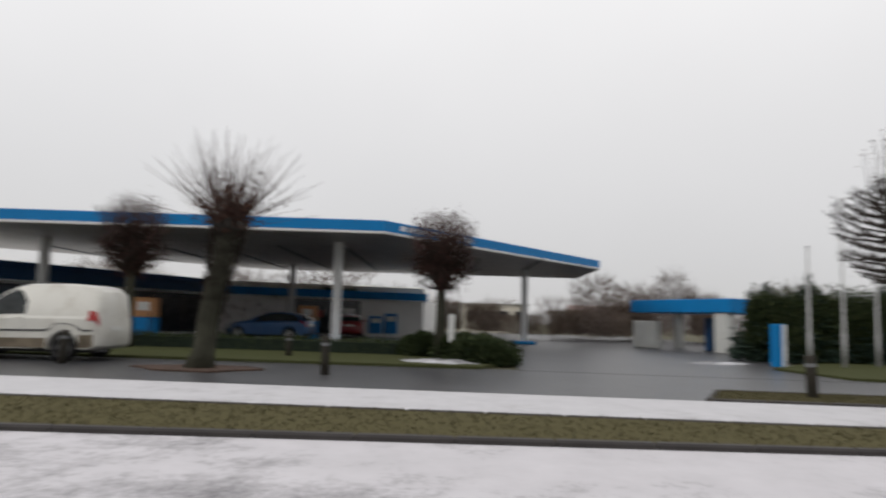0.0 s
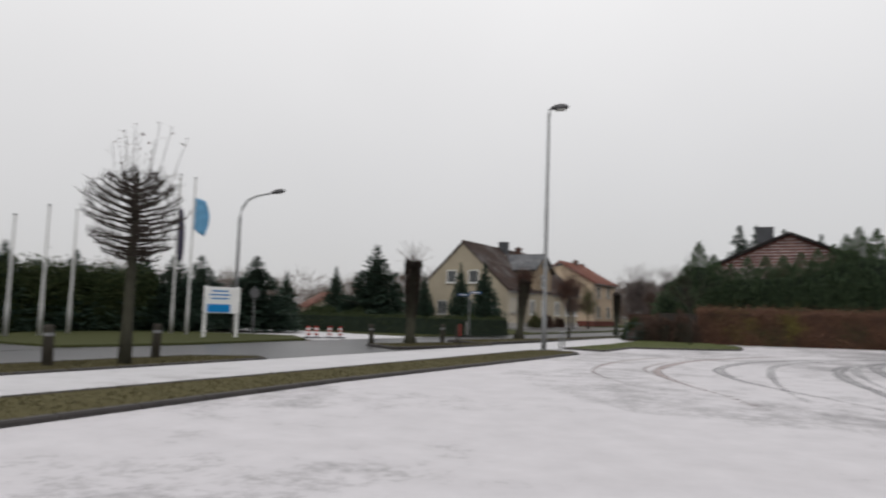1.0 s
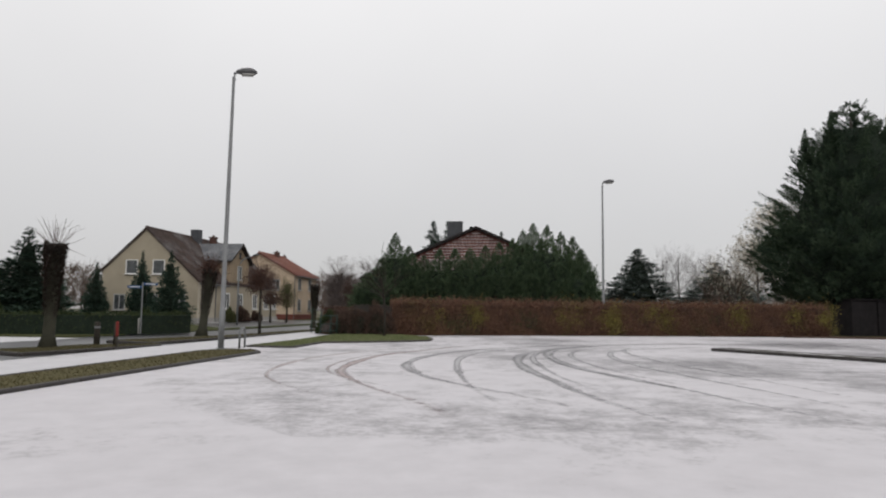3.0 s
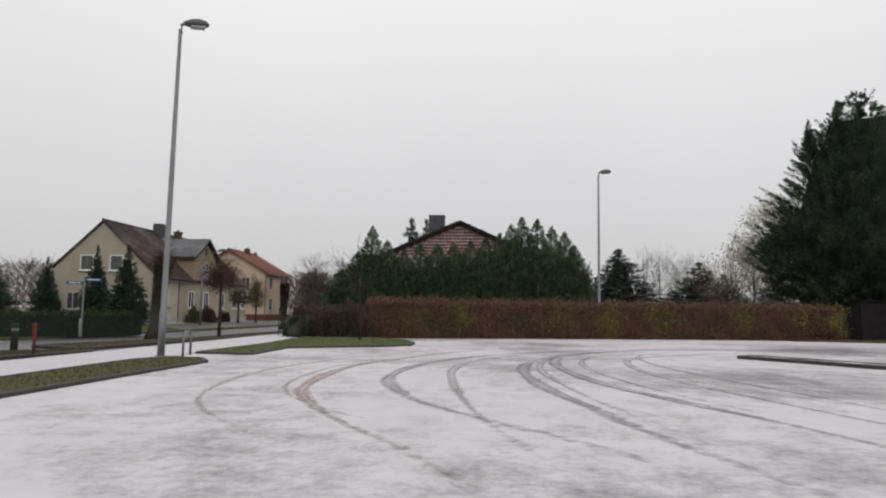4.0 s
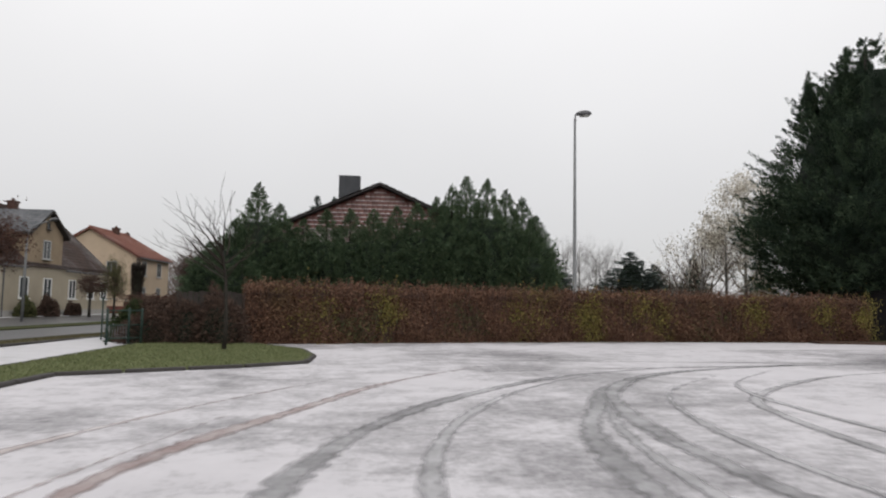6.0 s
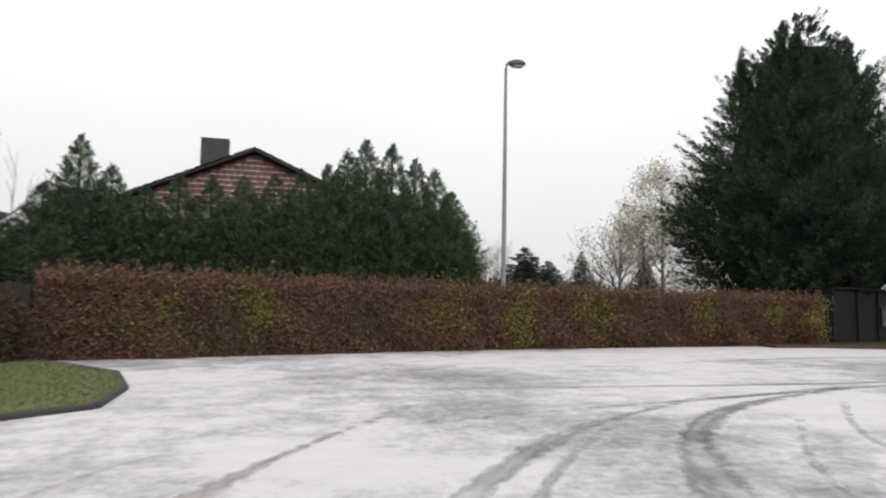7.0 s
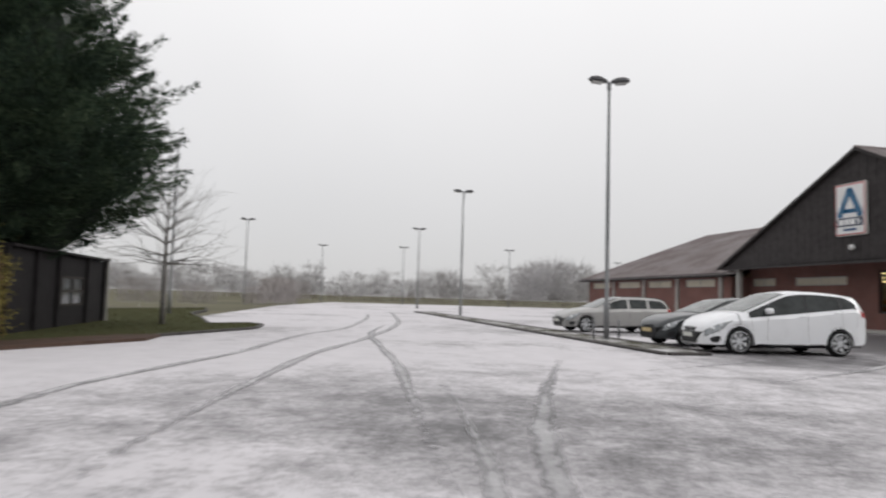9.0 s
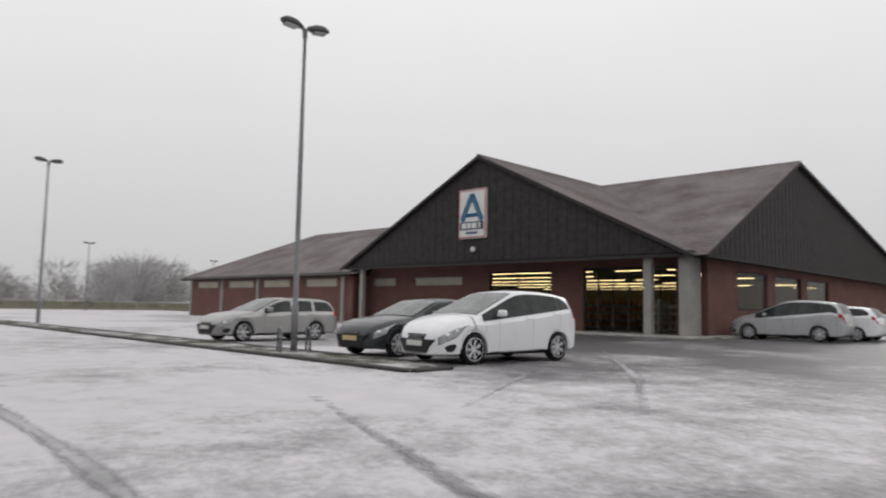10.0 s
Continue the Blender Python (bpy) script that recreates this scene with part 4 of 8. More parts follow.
def clipped_tree(at, label, seed, trunk, r, hh, shoots, shoot_len, rad=0.09, mat=None, leaf=None, dense=70, squash=1.0, lean=(0, 0), twig="twig_red"):
    """A street tree cut to a ball: knobbly limbs, many short twigs, thin upright shoots."""
    rng = np.random.default_rng(seed)
    root = empty("street_tree", at, label, "tree", "roadside trees")
    c = np.array([lean[0] * trunk, lean[1] * trunk, trunk + hh * 0.45])
    Geo().tube([(0, 0, -0.05), (c[0] * 0.4, c[1] * 0.4, trunk * 0.5), (c[0], c[1], trunk), (c[0], c[1], trunk + hh * 0.8)], [rad * 1.35, rad, rad * 0.9, rad * 0.3], 9).obj("trunk", mat or M["bark_green"], root, "", True)
    g, tips = Geo(), []
    for i in range(dense):
        d = unit(rng.normal(0, 1, 3))
        d[2] *= 0.8
        z = trunk + hh * 0.75 * rng.random()
        end = c + d * np.array([r, r, hh * 0.55]) * (0.84 + 0.16 * rng.random())
        mid = (np.array([c[0], c[1], z]) + end) / 2 + rng.normal(0, 0.08, 3)
        g.tube([(c[0], c[1], z), tuple(mid), tuple(end)], [rad * 0.28, rad * 0.18, 0.010], 5, False)
        for _ in range(5):
            e = mid + (end - mid) * rng.random() + rng.normal(0, 0.02, 3)
            tw = e + unit(rng.normal(0, 1, 3) * np.array([1, 1, 0.5]) + 0.3 * d) * (0.14 + 0.2 * rng.random())
            g.tube([tuple(e), tuple(tw)], [0.009, 0.004], 3, False)
            tips.append(tuple(tw))
    g.obj("crown", M[twig], root, "dense knobbly bare twigs")
    g = Geo()
    for i in range(shoots):
        az, f = rng.random() * 2 * math.pi, rng.random() ** 0.5
        p = c + np.array([math.cos(az) * r * f * 0.9, math.sin(az) * r * f * 0.9, hh * 0.42 * (1 - f * f * 0.7)])
        out = np.array([math.cos(az) * 0.35 * f, math.sin(az) * 0.35 * f, 1.0])
        ln = shoot_len * (0.5 + 0.7 * rng.random())
        q = p + out * ln + rng.normal(0, 0.05, 3)
        g.tube([tuple(p), tuple((p + q) / 2 + rng.normal(0, 0.03, 3)), tuple(q)], [0.007, 0.005, 0.003], 3, False)
        tips.append(tuple(q))
    if shoots:
        tagged(g.obj("shoot_rest", M["twig_red"], root, "thin upright shoots"), kind="stuff")
    if leaf:
        leaf_part(tips, seed + 1, leaf[0], leaf[1], leaf[2], leaf[3], root)
    return root


def ball_tree(at, label, seed):
    """A clipped tree with a straight stem, level limbs in gappy layers and a few long shoots."""
    rng = np.random.default_rng(seed)
    root = empty("street_tree", at, label, "tree", "roadside trees")
    Geo().tube([(0, 0, -0.05), (0.01, 0, 0.9), (0, 0.01, 1.8), (0.02, 0, 3.0), (0.01, 0.01, 3.75)], [0.135, 0.10, 0.09, 0.06, 0.02], 9).obj("trunk", M["bark_green"], root, "", True)
    g, tips = Geo(), []
    for i in range(95):
        f = (i + rng.random()) / 95
        z = 1.95 + 1.55 * f
        az = i * 2.399 + rng.normal(0, 0.25)
        ln = 0.98 * math.sqrt(max(0.10, 1 - (1.85 * (f - 0.47)) ** 2)) * (0.82 + 0.2 * rng.random())
        out = np.array([math.cos(az), math.sin(az), 0.0])
        rise = 0.12 + 0.4 * f + rng.normal(0, 0.14)
        base = np.array([0, 0, z])
        mid = base + out * ln * 0.55 + np.array([0, 0, ln * rise * 0.35])
        end = base + out * ln + np.array([0, 0, ln * rise])
        g.tube([tuple(base), tuple(mid), tuple(end)], [0.024, 0.017, 0.009], 5, False)
        for k in range(15):
            u = 0.3 + 0.7 * rng.random()
            e = base + (mid - base) * min(1, u * 2) if u < 0.5 else mid + (end - mid) * (u * 2 - 1)
            way = unit(np.array([rng.normal(0, 0.7), rng.normal(0, 0.7), 0.55 + 0.5 * rng.random()]) + 0.6 * out)
            tw = e + way * (0.09 + 0.16 * rng.random())
            g.tube([tuple(e), tuple(tw)], [0.009, 0.004], 3, False)
    g.obj("crown", M["twig_ball"], root, "level knobbly bare limbs with short twigs")
    g = Geo()
    for i in range(16):
        az, f = rng.random() * 2 * math.pi, rng.random() ** 0.5
        p = np.array([math.cos(az) * 0.6 * f, math.sin(az) * 0.6 * f, 3.55 - 0.45 * f * f])
        q = p + np.array([math.cos(az) * 0.3 * f, math.sin(az) * 0.3 * f, 1.0]) * (0.6 + 0.75 * rng.random())
        g.tube([tuple(p), tuple((p + q) / 2 + rng.normal(0, 0.03, 3)), tuple(q)], [0.008, 0.006, 0.004], 3, False)
        tips += [tuple(q), tuple(p + (q - p) * 0.8)]
    tagged(g.obj("shoot_rest", M["twig_ball"], root, "thin upright shoots"), kind="stuff")
    leaf_part(tips, seed + 1, 2, 0.05, 0.05, M["leaf_red"], root)
    return root


def pollard(at, label, seed, trunk, rad, shoots, shoot_len, lean=(0, 0), head=1.6, bushy=0, fuzz=0):
    """An old pollard: thick trunk, swollen head, fan of shoots."""
    rng = np.random.default_rng(seed)
    root = empty("pollard_tree", at, label, "tree", "roadside trees")
    path = [(0, 0, -0.1), (lean[0] * 0.15, lean[1] * 0.15, trunk * 0.12), (lean[0] * 0.4, lean[1] * 0.4, trunk * 0.45), (lean[0] * 0.8, lean[1] * 0.8, trunk * 0.8), (lean[0], lean[1], trunk)]
    g = Geo().tube(path, [rad * 1.7, rad * 1.15, rad, rad * 1.05, rad * head], 12)
    g.v = [(x + 0.06 * noise.noise(Vector((x * 3, y * 3, z * 2))), y + 0.06 * noise.noise(Vector((y * 3, z * 3, x))), z) for x, y, z in g.v]
    g.obj("trunk", M["bark_green"], root, "thick mossy trunk", True)
    g, tips = Geo(), []
    top = np.array([lean[0], lean[1], trunk])
    for i in range(9):
        az = i * 0.7 + rng.random() * 0.4
        e = top + np.array([math.cos(az), math.sin(az), 0.35 + 0.5 * rng.random()]) * rad * 1.7
        g.tube([tuple(top - np.array([0, 0, 0.25])), tuple(e)], [rad * 0.75, rad * 0.4], 7)
    if fuzz:
        n = fuzz
        f, az = 0.30 + 0.72 * rng.random(n) ** 0.7, rng.random(n) * 2 * np.pi
        out = np.stack([np.cos(az), np.sin(az), np.zeros(n)], 1)
        q0 = np.stack([f * lean[0], f * lean[1], f * trunk], 1) + out * (rad * (0.9 + 0.5 * f * f))[:, None]
        wy = unit(out + np.stack([np.zeros(n), np.zeros(n), 0.3 + 0.6 * rng.random(n)], 1) + rng.normal(0, 0.3, (n, 3)))
        sd = unit(np.cross(wy, rng.normal(0, 1, (n, 3))))
        lg = (0.07 + 0.14 * rng.random(n) * f) * (1.5 if bushy > 10 else 1)
        fv, fq = kites(q0, wy, sd, lg, lg * 0.16)
        tagged(fast("growth_rest", fv, fq, M["twig_dark"], root, None, "dark short twigs all over the trunk"), kind="stuff")
    g.obj("knuckles", M["bark"], root, "dark swollen knuckles", True)
    g = Geo()
    for i in range(shoots):
        d = unit(rng.normal(0, 1, 3) * np.array([0.6, 0.6, 0.5]) + np.array([0, 0, 1.15]))
        p = top + np.array([d[0], d[1], 0.2 + 0.4 * d[2]]) * rad * 1.6
        ln = shoot_len * (0.45 + 0.6 * rng.random())
        q = p + d * ln
        g.tube([tuple(p), tuple((p + q) / 2 + rng.normal(0, 0.04, 3) + np.array([0, 0, 0.05])), tuple(q)], [0.008, 0.006, 0.003], 3, False)
        tips.append(tuple(p + d * ln * 0.55 * rng.random() ** 1.4))
    tagged(g.obj("shoot_rest", M["twig_red"], root, "fan of thin reddish shoots"), kind="stuff")
    if bushy:
        leaf_part(tips, seed + 2, bushy, 0.12, 0.08, M["leaf_red"], root)
    return root


def hedge(name, line, height, thick, mat, inner, count, size, seed, label, ragged=0.05, at_z=0.0, spikes=0):
    """A clipped hedge along a line: dark twig core and a skin of leaves."""
    rng = np.random.default_rng(seed)
    root = empty(name, None, label, "hedge")
    L = smooth_line(line, 0.6)
    a, b = band(L, thick * 0.72)
    n, g = len(a), Geo()
    hz = height * 0.93
    vs = [(*p, at_z) for p in a] + [(*p, at_z + hz) for p in a] + [(*p, at_z + hz) for p in b] + [(*p, at_z) for p in b]
    fs = []
    for r in range(3):
        fs += [(r * n + i, r * n + i + 1, (r + 1) * n + i + 1, (r + 1) * n + i) for i in range(n - 1)]
    fs += [(0, n, 2 * n, 3 * n), (n - 1, 4 * n - 1, 3 * n - 1, 2 * n - 1)]
    g.add(vs, fs).obj("inner_mass", inner, root)
    seg = np.linalg.norm(np.diff(L, axis=0), axis=1)
    cum = np.concatenate([[0], np.cumsum(seg)])
    s = rng.random(count) * cum[-1]
    c = np.stack([np.interp(s, cum, L[:, 0]), np.interp(s, cum, L[:, 1])], 1)
    d = unit(np.stack([np.interp(s, cum, np.gradient(L[:, 0])), np.interp(s, cum, np.gradient(L[:, 1]))], 1))
    nrm = np.stack([-d[:, 1], d[:, 0]], 1)
    face = rng.random(count)
    front = face < 0.72
    z0 = rng.random(count) * height
    off = np.where(front, -thick / 2, np.where(face < 0.78, thick / 2, (rng.random(count) - 0.5) * thick))
    off = off + rng.normal(0, 0.08, count) + 0.10 * np.sin(s * 1.7 + 2 * np.sin(z0 * 2)) + 0.07 * np.sin(s * 4.1 + 1 + z0 * 3)
    z = np.where(face < 0.78, z0, height) + rng.normal(0, ragged, count) + 0.04 * np.sin(s * 2.3)
    p = np.column_stack([c + nrm * off[:, None], at_z + np.clip(z, 0.02, None)])
    way = unit(rng.normal(0, 1, (count, 3)) + np.array([0, 0, 0.35]))
    side = unit(np.cross(way, rng.normal(0, 1, (count, 3))))
    ln = size * (0.5 + 0.9 * rng.random(count))
    v, q = kites(p, way, side, ln, ln * 0.62)
    tagged(fast("leaves", v, q, mat, root), "", "", "", "stuff")
    g, ends = Geo(), []
    for i in range(spikes):
        k = int(rng.random() * count)
        base = p[k].copy()
        high = i % 3 == 0
        base[2] = at_z + height * (0.9 if high else 0.15 + 0.75 * rng.random())
        tip = base + np.array([*(rng.normal(0, 0.07, 2)), (0.14 if high else 0.25) + 0.42 * rng.random() ** 2])
        g.tube([tuple(base), tuple(tip)], [0.008, 0.003], 3, False)
        if high:
            ends += [tuple(base + (tip - base) * f) for f in (0.5, 0.8, 1.0)]
    if ends:
        tagged(leaf_part(ends, seed + 7, 3, 0.035, size * 0.9, mat, root, "shoot_leaves"), kind="stuff")
    if spikes:
        tagged(g.obj("twig_rest", M["twig_red"], root, "thin upright twigs"), kind="stuff")
    return root


# the copper hedge along the north edge of the car park, its front towards the tarmac
HEDGE = [(-2.5, 27.8), (-1.8, 28.0), (1.3, 28.95), (4.5, 29.95), (9.0, 31.1), (13.0, 32.0), (17.0, 32.55), (19.4, 32.6), (21.0, 32.5)]
hedge("beech_hedge", HEDGE, 1.58, 1.25, M["beech"], M["beech_in"], 190000, 0.060, 11, "clipped copper-brown beech hedge with yellow patches", 0.10, 0, 5200)


def hedge_shrub(x, y, w, z, spread_z, count, seed, mat, label):
    """A yellowing shrub grown into the hedge: leaves thinning out from its middle, on a few stems."""
    rng = np.random.default_rng(seed)
    root = empty("hedge_shrub", None, label, "shrub", "shrubs in the hedge")
    along = unit(np.array([1.0, 0.27]))
    a, zz = rng.normal(0, w, count), z + rng.normal(0, spread_z, count)
    a += 0.18 * np.sin(zz * 5 + seed)
    off = -np.abs(rng.normal(0.02, 0.13, count))
    p = np.stack([x + along[0] * a - along[1] * off, y + along[1] * a + along[0] * off, np.abs(zz)], 1)
    way = unit(rng.normal(0, 1, (count, 3)) + np.array([0, 0, 0.4]))
    side = unit(np.cross(way, rng.normal(0, 1, (count, 3))))
    ln = 0.065 * (0.5 + rng.random(count))
    v, q = kites(p, way, side, ln, ln * 0.6)
    fast("leaves", v, q, M[mat], root)
    g = Geo()
    for k in range(16):
        e = rng.normal(0, w)
        g.tube([(x + e * 0.3, y + 0.05, -0.02), (x + e * 0.7, y - 0.05, z * 0.7), (x + e, y + e * 0.27 - 0.06, z + spread_z * (0.6 + rng.random()))], [0.012, 0.008, 0.004], 4, False)
    tagged(g.obj("stem_rest", M["twig_red"], root), kind="stuff")
    return root


# front face of the hedge, where yellow and green growth shows
for i, (x, y, w, z, sz, n, mat) in enumerate(((-0.4, 27.78, 0.30, 0.85, 0.38, 1900, "leaf_yellow"), (0.9, 28.2, 0.5, 0.5, 0.35, 900, "leaf_olive"), (1.78, 28.44, 0.28, 1.0, 0.34, 1300, "leaf_yellow"), (4.1, 29.2, 0.5, 0.7, 0.4, 800, "leaf_olive"), (6.65, 29.86, 0.36, 0.95, 0.40, 2000, "leaf_yellow"), (9.1, 30.48, 0.38, 0.8, 0.42, 2200, "leaf_yellow"), (10.9, 30.9, 0.30, 1.25, 0.26, 1100, "leaf_yellow"), (12.0, 31.2, 0.45, 0.8, 0.4, 900, "leaf_yellow"), (14.2, 31.6, 0.5, 0.7, 0.4, 900, "leaf_olive"), (16.3, 31.85, 0.5, 1.0, 0.38, 1300, "leaf_yellow"), (19.4, 31.98, 0.5, 1.1, 0.35, 800, "leaf_yellow"), (20.85, 31.85, 0.28, 1.0, 0.40, 1500, "leaf_yellow"))):
    hedge_shrub(x, y, w, z, sz, n, 900 + i, mat, "yellow-green leafy shrub growing through the hedge" if mat == "leaf_yellow" else "olive-green ivy-like growth in the hedge")
hedge("low_hedge", [(-5.6, 28.0), (-6.0, 34), (-5.6, 46)], 1.25, 1.0, M["leaf_red"], M["beech_in"], 16000, 0.08, 12, "low reddish hedge behind the pavement")
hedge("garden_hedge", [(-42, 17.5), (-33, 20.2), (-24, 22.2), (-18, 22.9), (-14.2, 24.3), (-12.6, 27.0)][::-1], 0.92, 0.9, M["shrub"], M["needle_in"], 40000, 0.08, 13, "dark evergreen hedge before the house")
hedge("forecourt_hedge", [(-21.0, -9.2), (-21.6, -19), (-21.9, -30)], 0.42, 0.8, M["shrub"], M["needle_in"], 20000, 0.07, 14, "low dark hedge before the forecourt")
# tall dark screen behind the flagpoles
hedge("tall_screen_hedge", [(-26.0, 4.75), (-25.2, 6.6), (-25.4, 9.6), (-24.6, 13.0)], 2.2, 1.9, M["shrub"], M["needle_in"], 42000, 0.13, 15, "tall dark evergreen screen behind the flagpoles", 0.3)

conifer_a = dict(crest=0.34, branches=1350, per=46, spray=0.125, mat=M["thuja"], rise=(0.6, 1.1), jag=0.5, core=0.64, core_top=0.72, plume=0.6, slim=0.22, deep=0.42, shape=[(0.02, 0.9), (0.3, 1.0), (0.58, 0.95), (0.68, 0.79), (0.76, 0.61), (0.83, 0.45), (0.90, 0.28), (0.95, 0.15), (1.0, 0.01)])
thujas = [conifer("thuja", 5.6, 1.15, 100 + i, label="dense dark green thuja with a pointed top in a row", at=pose(0, -90, -60), group="row of thujas", **conifer_a) for i in range(4)]
row = [(-4.4, 32.0, 3.3), (-3.7, 32.8, 4.2), (-3.0, 33.4, 5.65), (-2.2, 33.6, 4.95), (-1.3, 33.6, 4.4), (-0.4, 33.5, 4.75), (0.5, 33.6, 4.8), (1.4, 33.5, 4.85), (2.3, 33.7, 5.0), (3.1, 33.6, 5.15), (3.9, 33.7, 5.4), (4.5, 33.7, 5.9), (5.1, 33.8, 6.3), (5.9, 33.6, 6.15), (6.7, 33.8, 5.8), (7.45, 34.1, 5.6), (7.9, 33.6, 4.8), (8.1, 34.5, 3.9), (-3.2, 31.6, 2.9), (7.5, 33.0, 4.2)]
for i, (x, y, hh) in enumerate(row):
    src = thujas[i % 4]
    k = 1.04 * hh / 5.6
    cp = copy_thing(src, pose(x, y, -0.06, 0, 0, 57 * i))
    cp.scale = (0.86 + 0.14 * k, 0.86 + 0.14 * k, k)
for t in thujas:
    for o in (*t.children_recursive, t):
        bpy.data.objects.remove(o)

cypress = conifer("tall_cypress", 14.7, 5.6, 201, 2700, 125, 0.2, M["needle"], "very large dark green conifer with several leading tips behind the hedge", rise=(0.12, 1.5), at=pose(25.1, 36.6, -0.06), jag=0.13, lump=0.07, lance=0.035, core=0.66, core_top=0.86, trunk_r=0.34, plume=0.30, slim=0.2, deep=0.34, thin=(-49, 0.4, 0.2), shape=[(0.11, 0.55), (0.15, 0.76), (0.20, 0.88), (0.27, 0.97), (0.35, 1.0), (0.44, 0.97), (0.52, 0.85), (0.61, 0.71), (0.70, 0.61), (0.78, 0.51), (0.86, 0.37), (0.93, 0.21), (1.0, 0.0)])
# upright side leaders near its top
for k, (dx, dy, zz, hh) in enumerate(((-2.4, 0.9, 10.6, 2.6), (-1.5, -0.6, 11.2, 2.7), (1.7, -0.9, 10.9, 2.6), (2.4, 0.6, 9.6, 2.4), (0.7, 0.9, 12.0, 2.6))):
    tip = conifer("leader", hh, 0.55, 210 + k, 130, 40, 0.19, M["needle"], "", rise=(0.8, 1.6), jag=0.3, core=0.4, core_top=0.7, trunk_r=0.04, plume=0.6, slim=0.2, deep=0.4, shape=[(0.05, 0.9), (0.4, 0.7), (0.75, 0.32), (1.0, 0.0)])
    merge_into(cypress, tip, pose(dx, dy, zz))

spr = [conifer("spruce", 5.0, 1.5, 300 + i, 560, 34, 0.19, M[mt], lb, rise=(-0.1, 0.7), at=pose(0, -90, -60), group="garden spruces", jag=0.4, core=0.42, core_top=0.8, plume=0.5, slim=0.3, deep=0.4, shape=[(0.03, 0.9), (0.1, 1.0), (0.35, 0.76), (0.6, 0.48), (0.8, 0.24), (0.92, 0.09), (1.0, 0.0)]) for i, mt, lb in ((0, "spruce_blue", "dark bluish spruce by the house garden"), (1, "spruce_blue", "dark bluish spruce by the house garden"), (2, "spruce_haze", "distant spruce paled by haze beyond the gardens"))]
SPRUCES = [(-25.2, 33.4, 6.1, 2.0), (-36.5, 44.1, 5.4, 1.0), (-24.0, 45.2, 5.75, 0.85), (-20.9, 43.4, 5.6, 1.05), (-28.6, 47.0, 5.0, 0.85), (-22.3, 17.6, 3.9, 1.55), (-25.5, 17.0, 3.9, 1.4), (-23.6, 13.6, 3.6, 1.3), (-27, 14.5, 4.0, 1.4),
           (61, 124, 11.5, 2.8), (70, 118, 10.5, 2.8), (-3.7, 80.7, 12.9, 2.5), (-1.9, 80.8, 12.8, 2.3), (1.1, 81.2, 12.3, 2.0), (5.0, 81.6, 11.7, 1.8), (33.2, 128.0, 13.9, 6.4), (34.3, 88.3, 8.4, 4.6), (37.6, 88.8, 6.9, 3.8), (-44, 46, 5.0, 1.1),
           (-25.6, 5.3, 3.2, 1.0), (-25.0, 6.7, 3.6, 1.0), (-25.3, 8.2, 3.0, 1.1), (-25.2, 9.8, 3.5, 1.1), (-24.9, 11.4, 3.0, 1.0), (-24.6, 12.9, 3.3, 1.0)]
for i, (x, y, hh, w) in enumerate(SPRUCES):
    # Past y 75 the copies take the haze-paled needles.
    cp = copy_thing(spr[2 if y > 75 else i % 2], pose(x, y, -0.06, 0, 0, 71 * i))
    cp.scale = (w, w, hh / 5.0)
for t in spr:
    for o in (*t.children_recursive, t):
        bpy.data.objects.remove(o)

ball_tree(pose(-9.58, 0.06, 0.05), "bare street tree clipped to a ball with thin leafy shoots", 21)
clipped_tree(pose(-8.45, 25.6, 0.05), "young street tree with russet leaves in a round crown", 22, 1.86, 0.70, 1.6, 8, 0.4, 0.06, M["bark"], (12, 0.11, 0.055, M["leaf_red"]), 60)
clipped_tree(pose(-16.96, 55.5, 0.02), "broad low street tree with russet crown before the house", 23, 1.5, 0.98, 1.5, 8, 0.4, 0.08, M["bark"], (11, 0.14, 0.07, M["leaf_dusk"]), 60)
clipped_tree(pose(-15.7, 56.4, 0.02), "slim street tree with olive leaves in a tall crown", 24, 1.2, 0.86, 3.0, 8, 0.5, 0.08, M["bark"], (12, 0.16, 0.075, M["leaf_olive"]), 70)
clipped_tree(pose(-6.6, 38.5, 0.05), "slim street tree with dark crown near the low hedge", 25, 1.4, 0.36, 1.8, 8, 0.3, 0.05, M["bark"], (11, 0.10, 0.055, M["leaf_dusk"]), 40)
clipped_tree(pose(-19.6, -7.7, 0.03), "round-headed street tree full of reddish twigs", 26, 2.0, 1.02, 2.25, 420, 0.6, 0.16, None, (5, 0.10, 0.05, M["leaf_wine"]), 170, twig="twig_dark")
clipped_tree(pose(-20.6, -18.0, 0.03), "street tree with a bushy reddish head before the canopy", 27, 2.3, 1.05, 2.35, 380, 0.6, 0.17, None, (5, 0.11, 0.05, M["leaf_wine"]), 170, twig="twig_dark")
pollard(pose(-9.3, 40.0, -0.03), "dark old pollard trunk beside the pavement", 34, 2.75, 0.15, 26, 0.6, (0.03, 0.05), 1.15, 0, 3600)
pollard(pose(-10.5, 12.7, 0.05), "stubby old pollard with a dark cut head", 31, 2.85, 0.15, 34, 0.85, (0.05, 0.0), 1.2, 0, 4200)
pollard(pose(-10.5, 23.8, 0.05), "leaning old pollard with russet regrowth", 32, 2.75, 0.17, 170, 0.8, (0.15, 0.35), 1.25, 5, 2600)
pollard(pose(-13.4, -13.0, -0.02), "thick leaning pollard with a fan of long shoots", 33, 3.1, 0.22, 280, 2.1, (-0.1, 0.45), 1.25, 4, 2600)

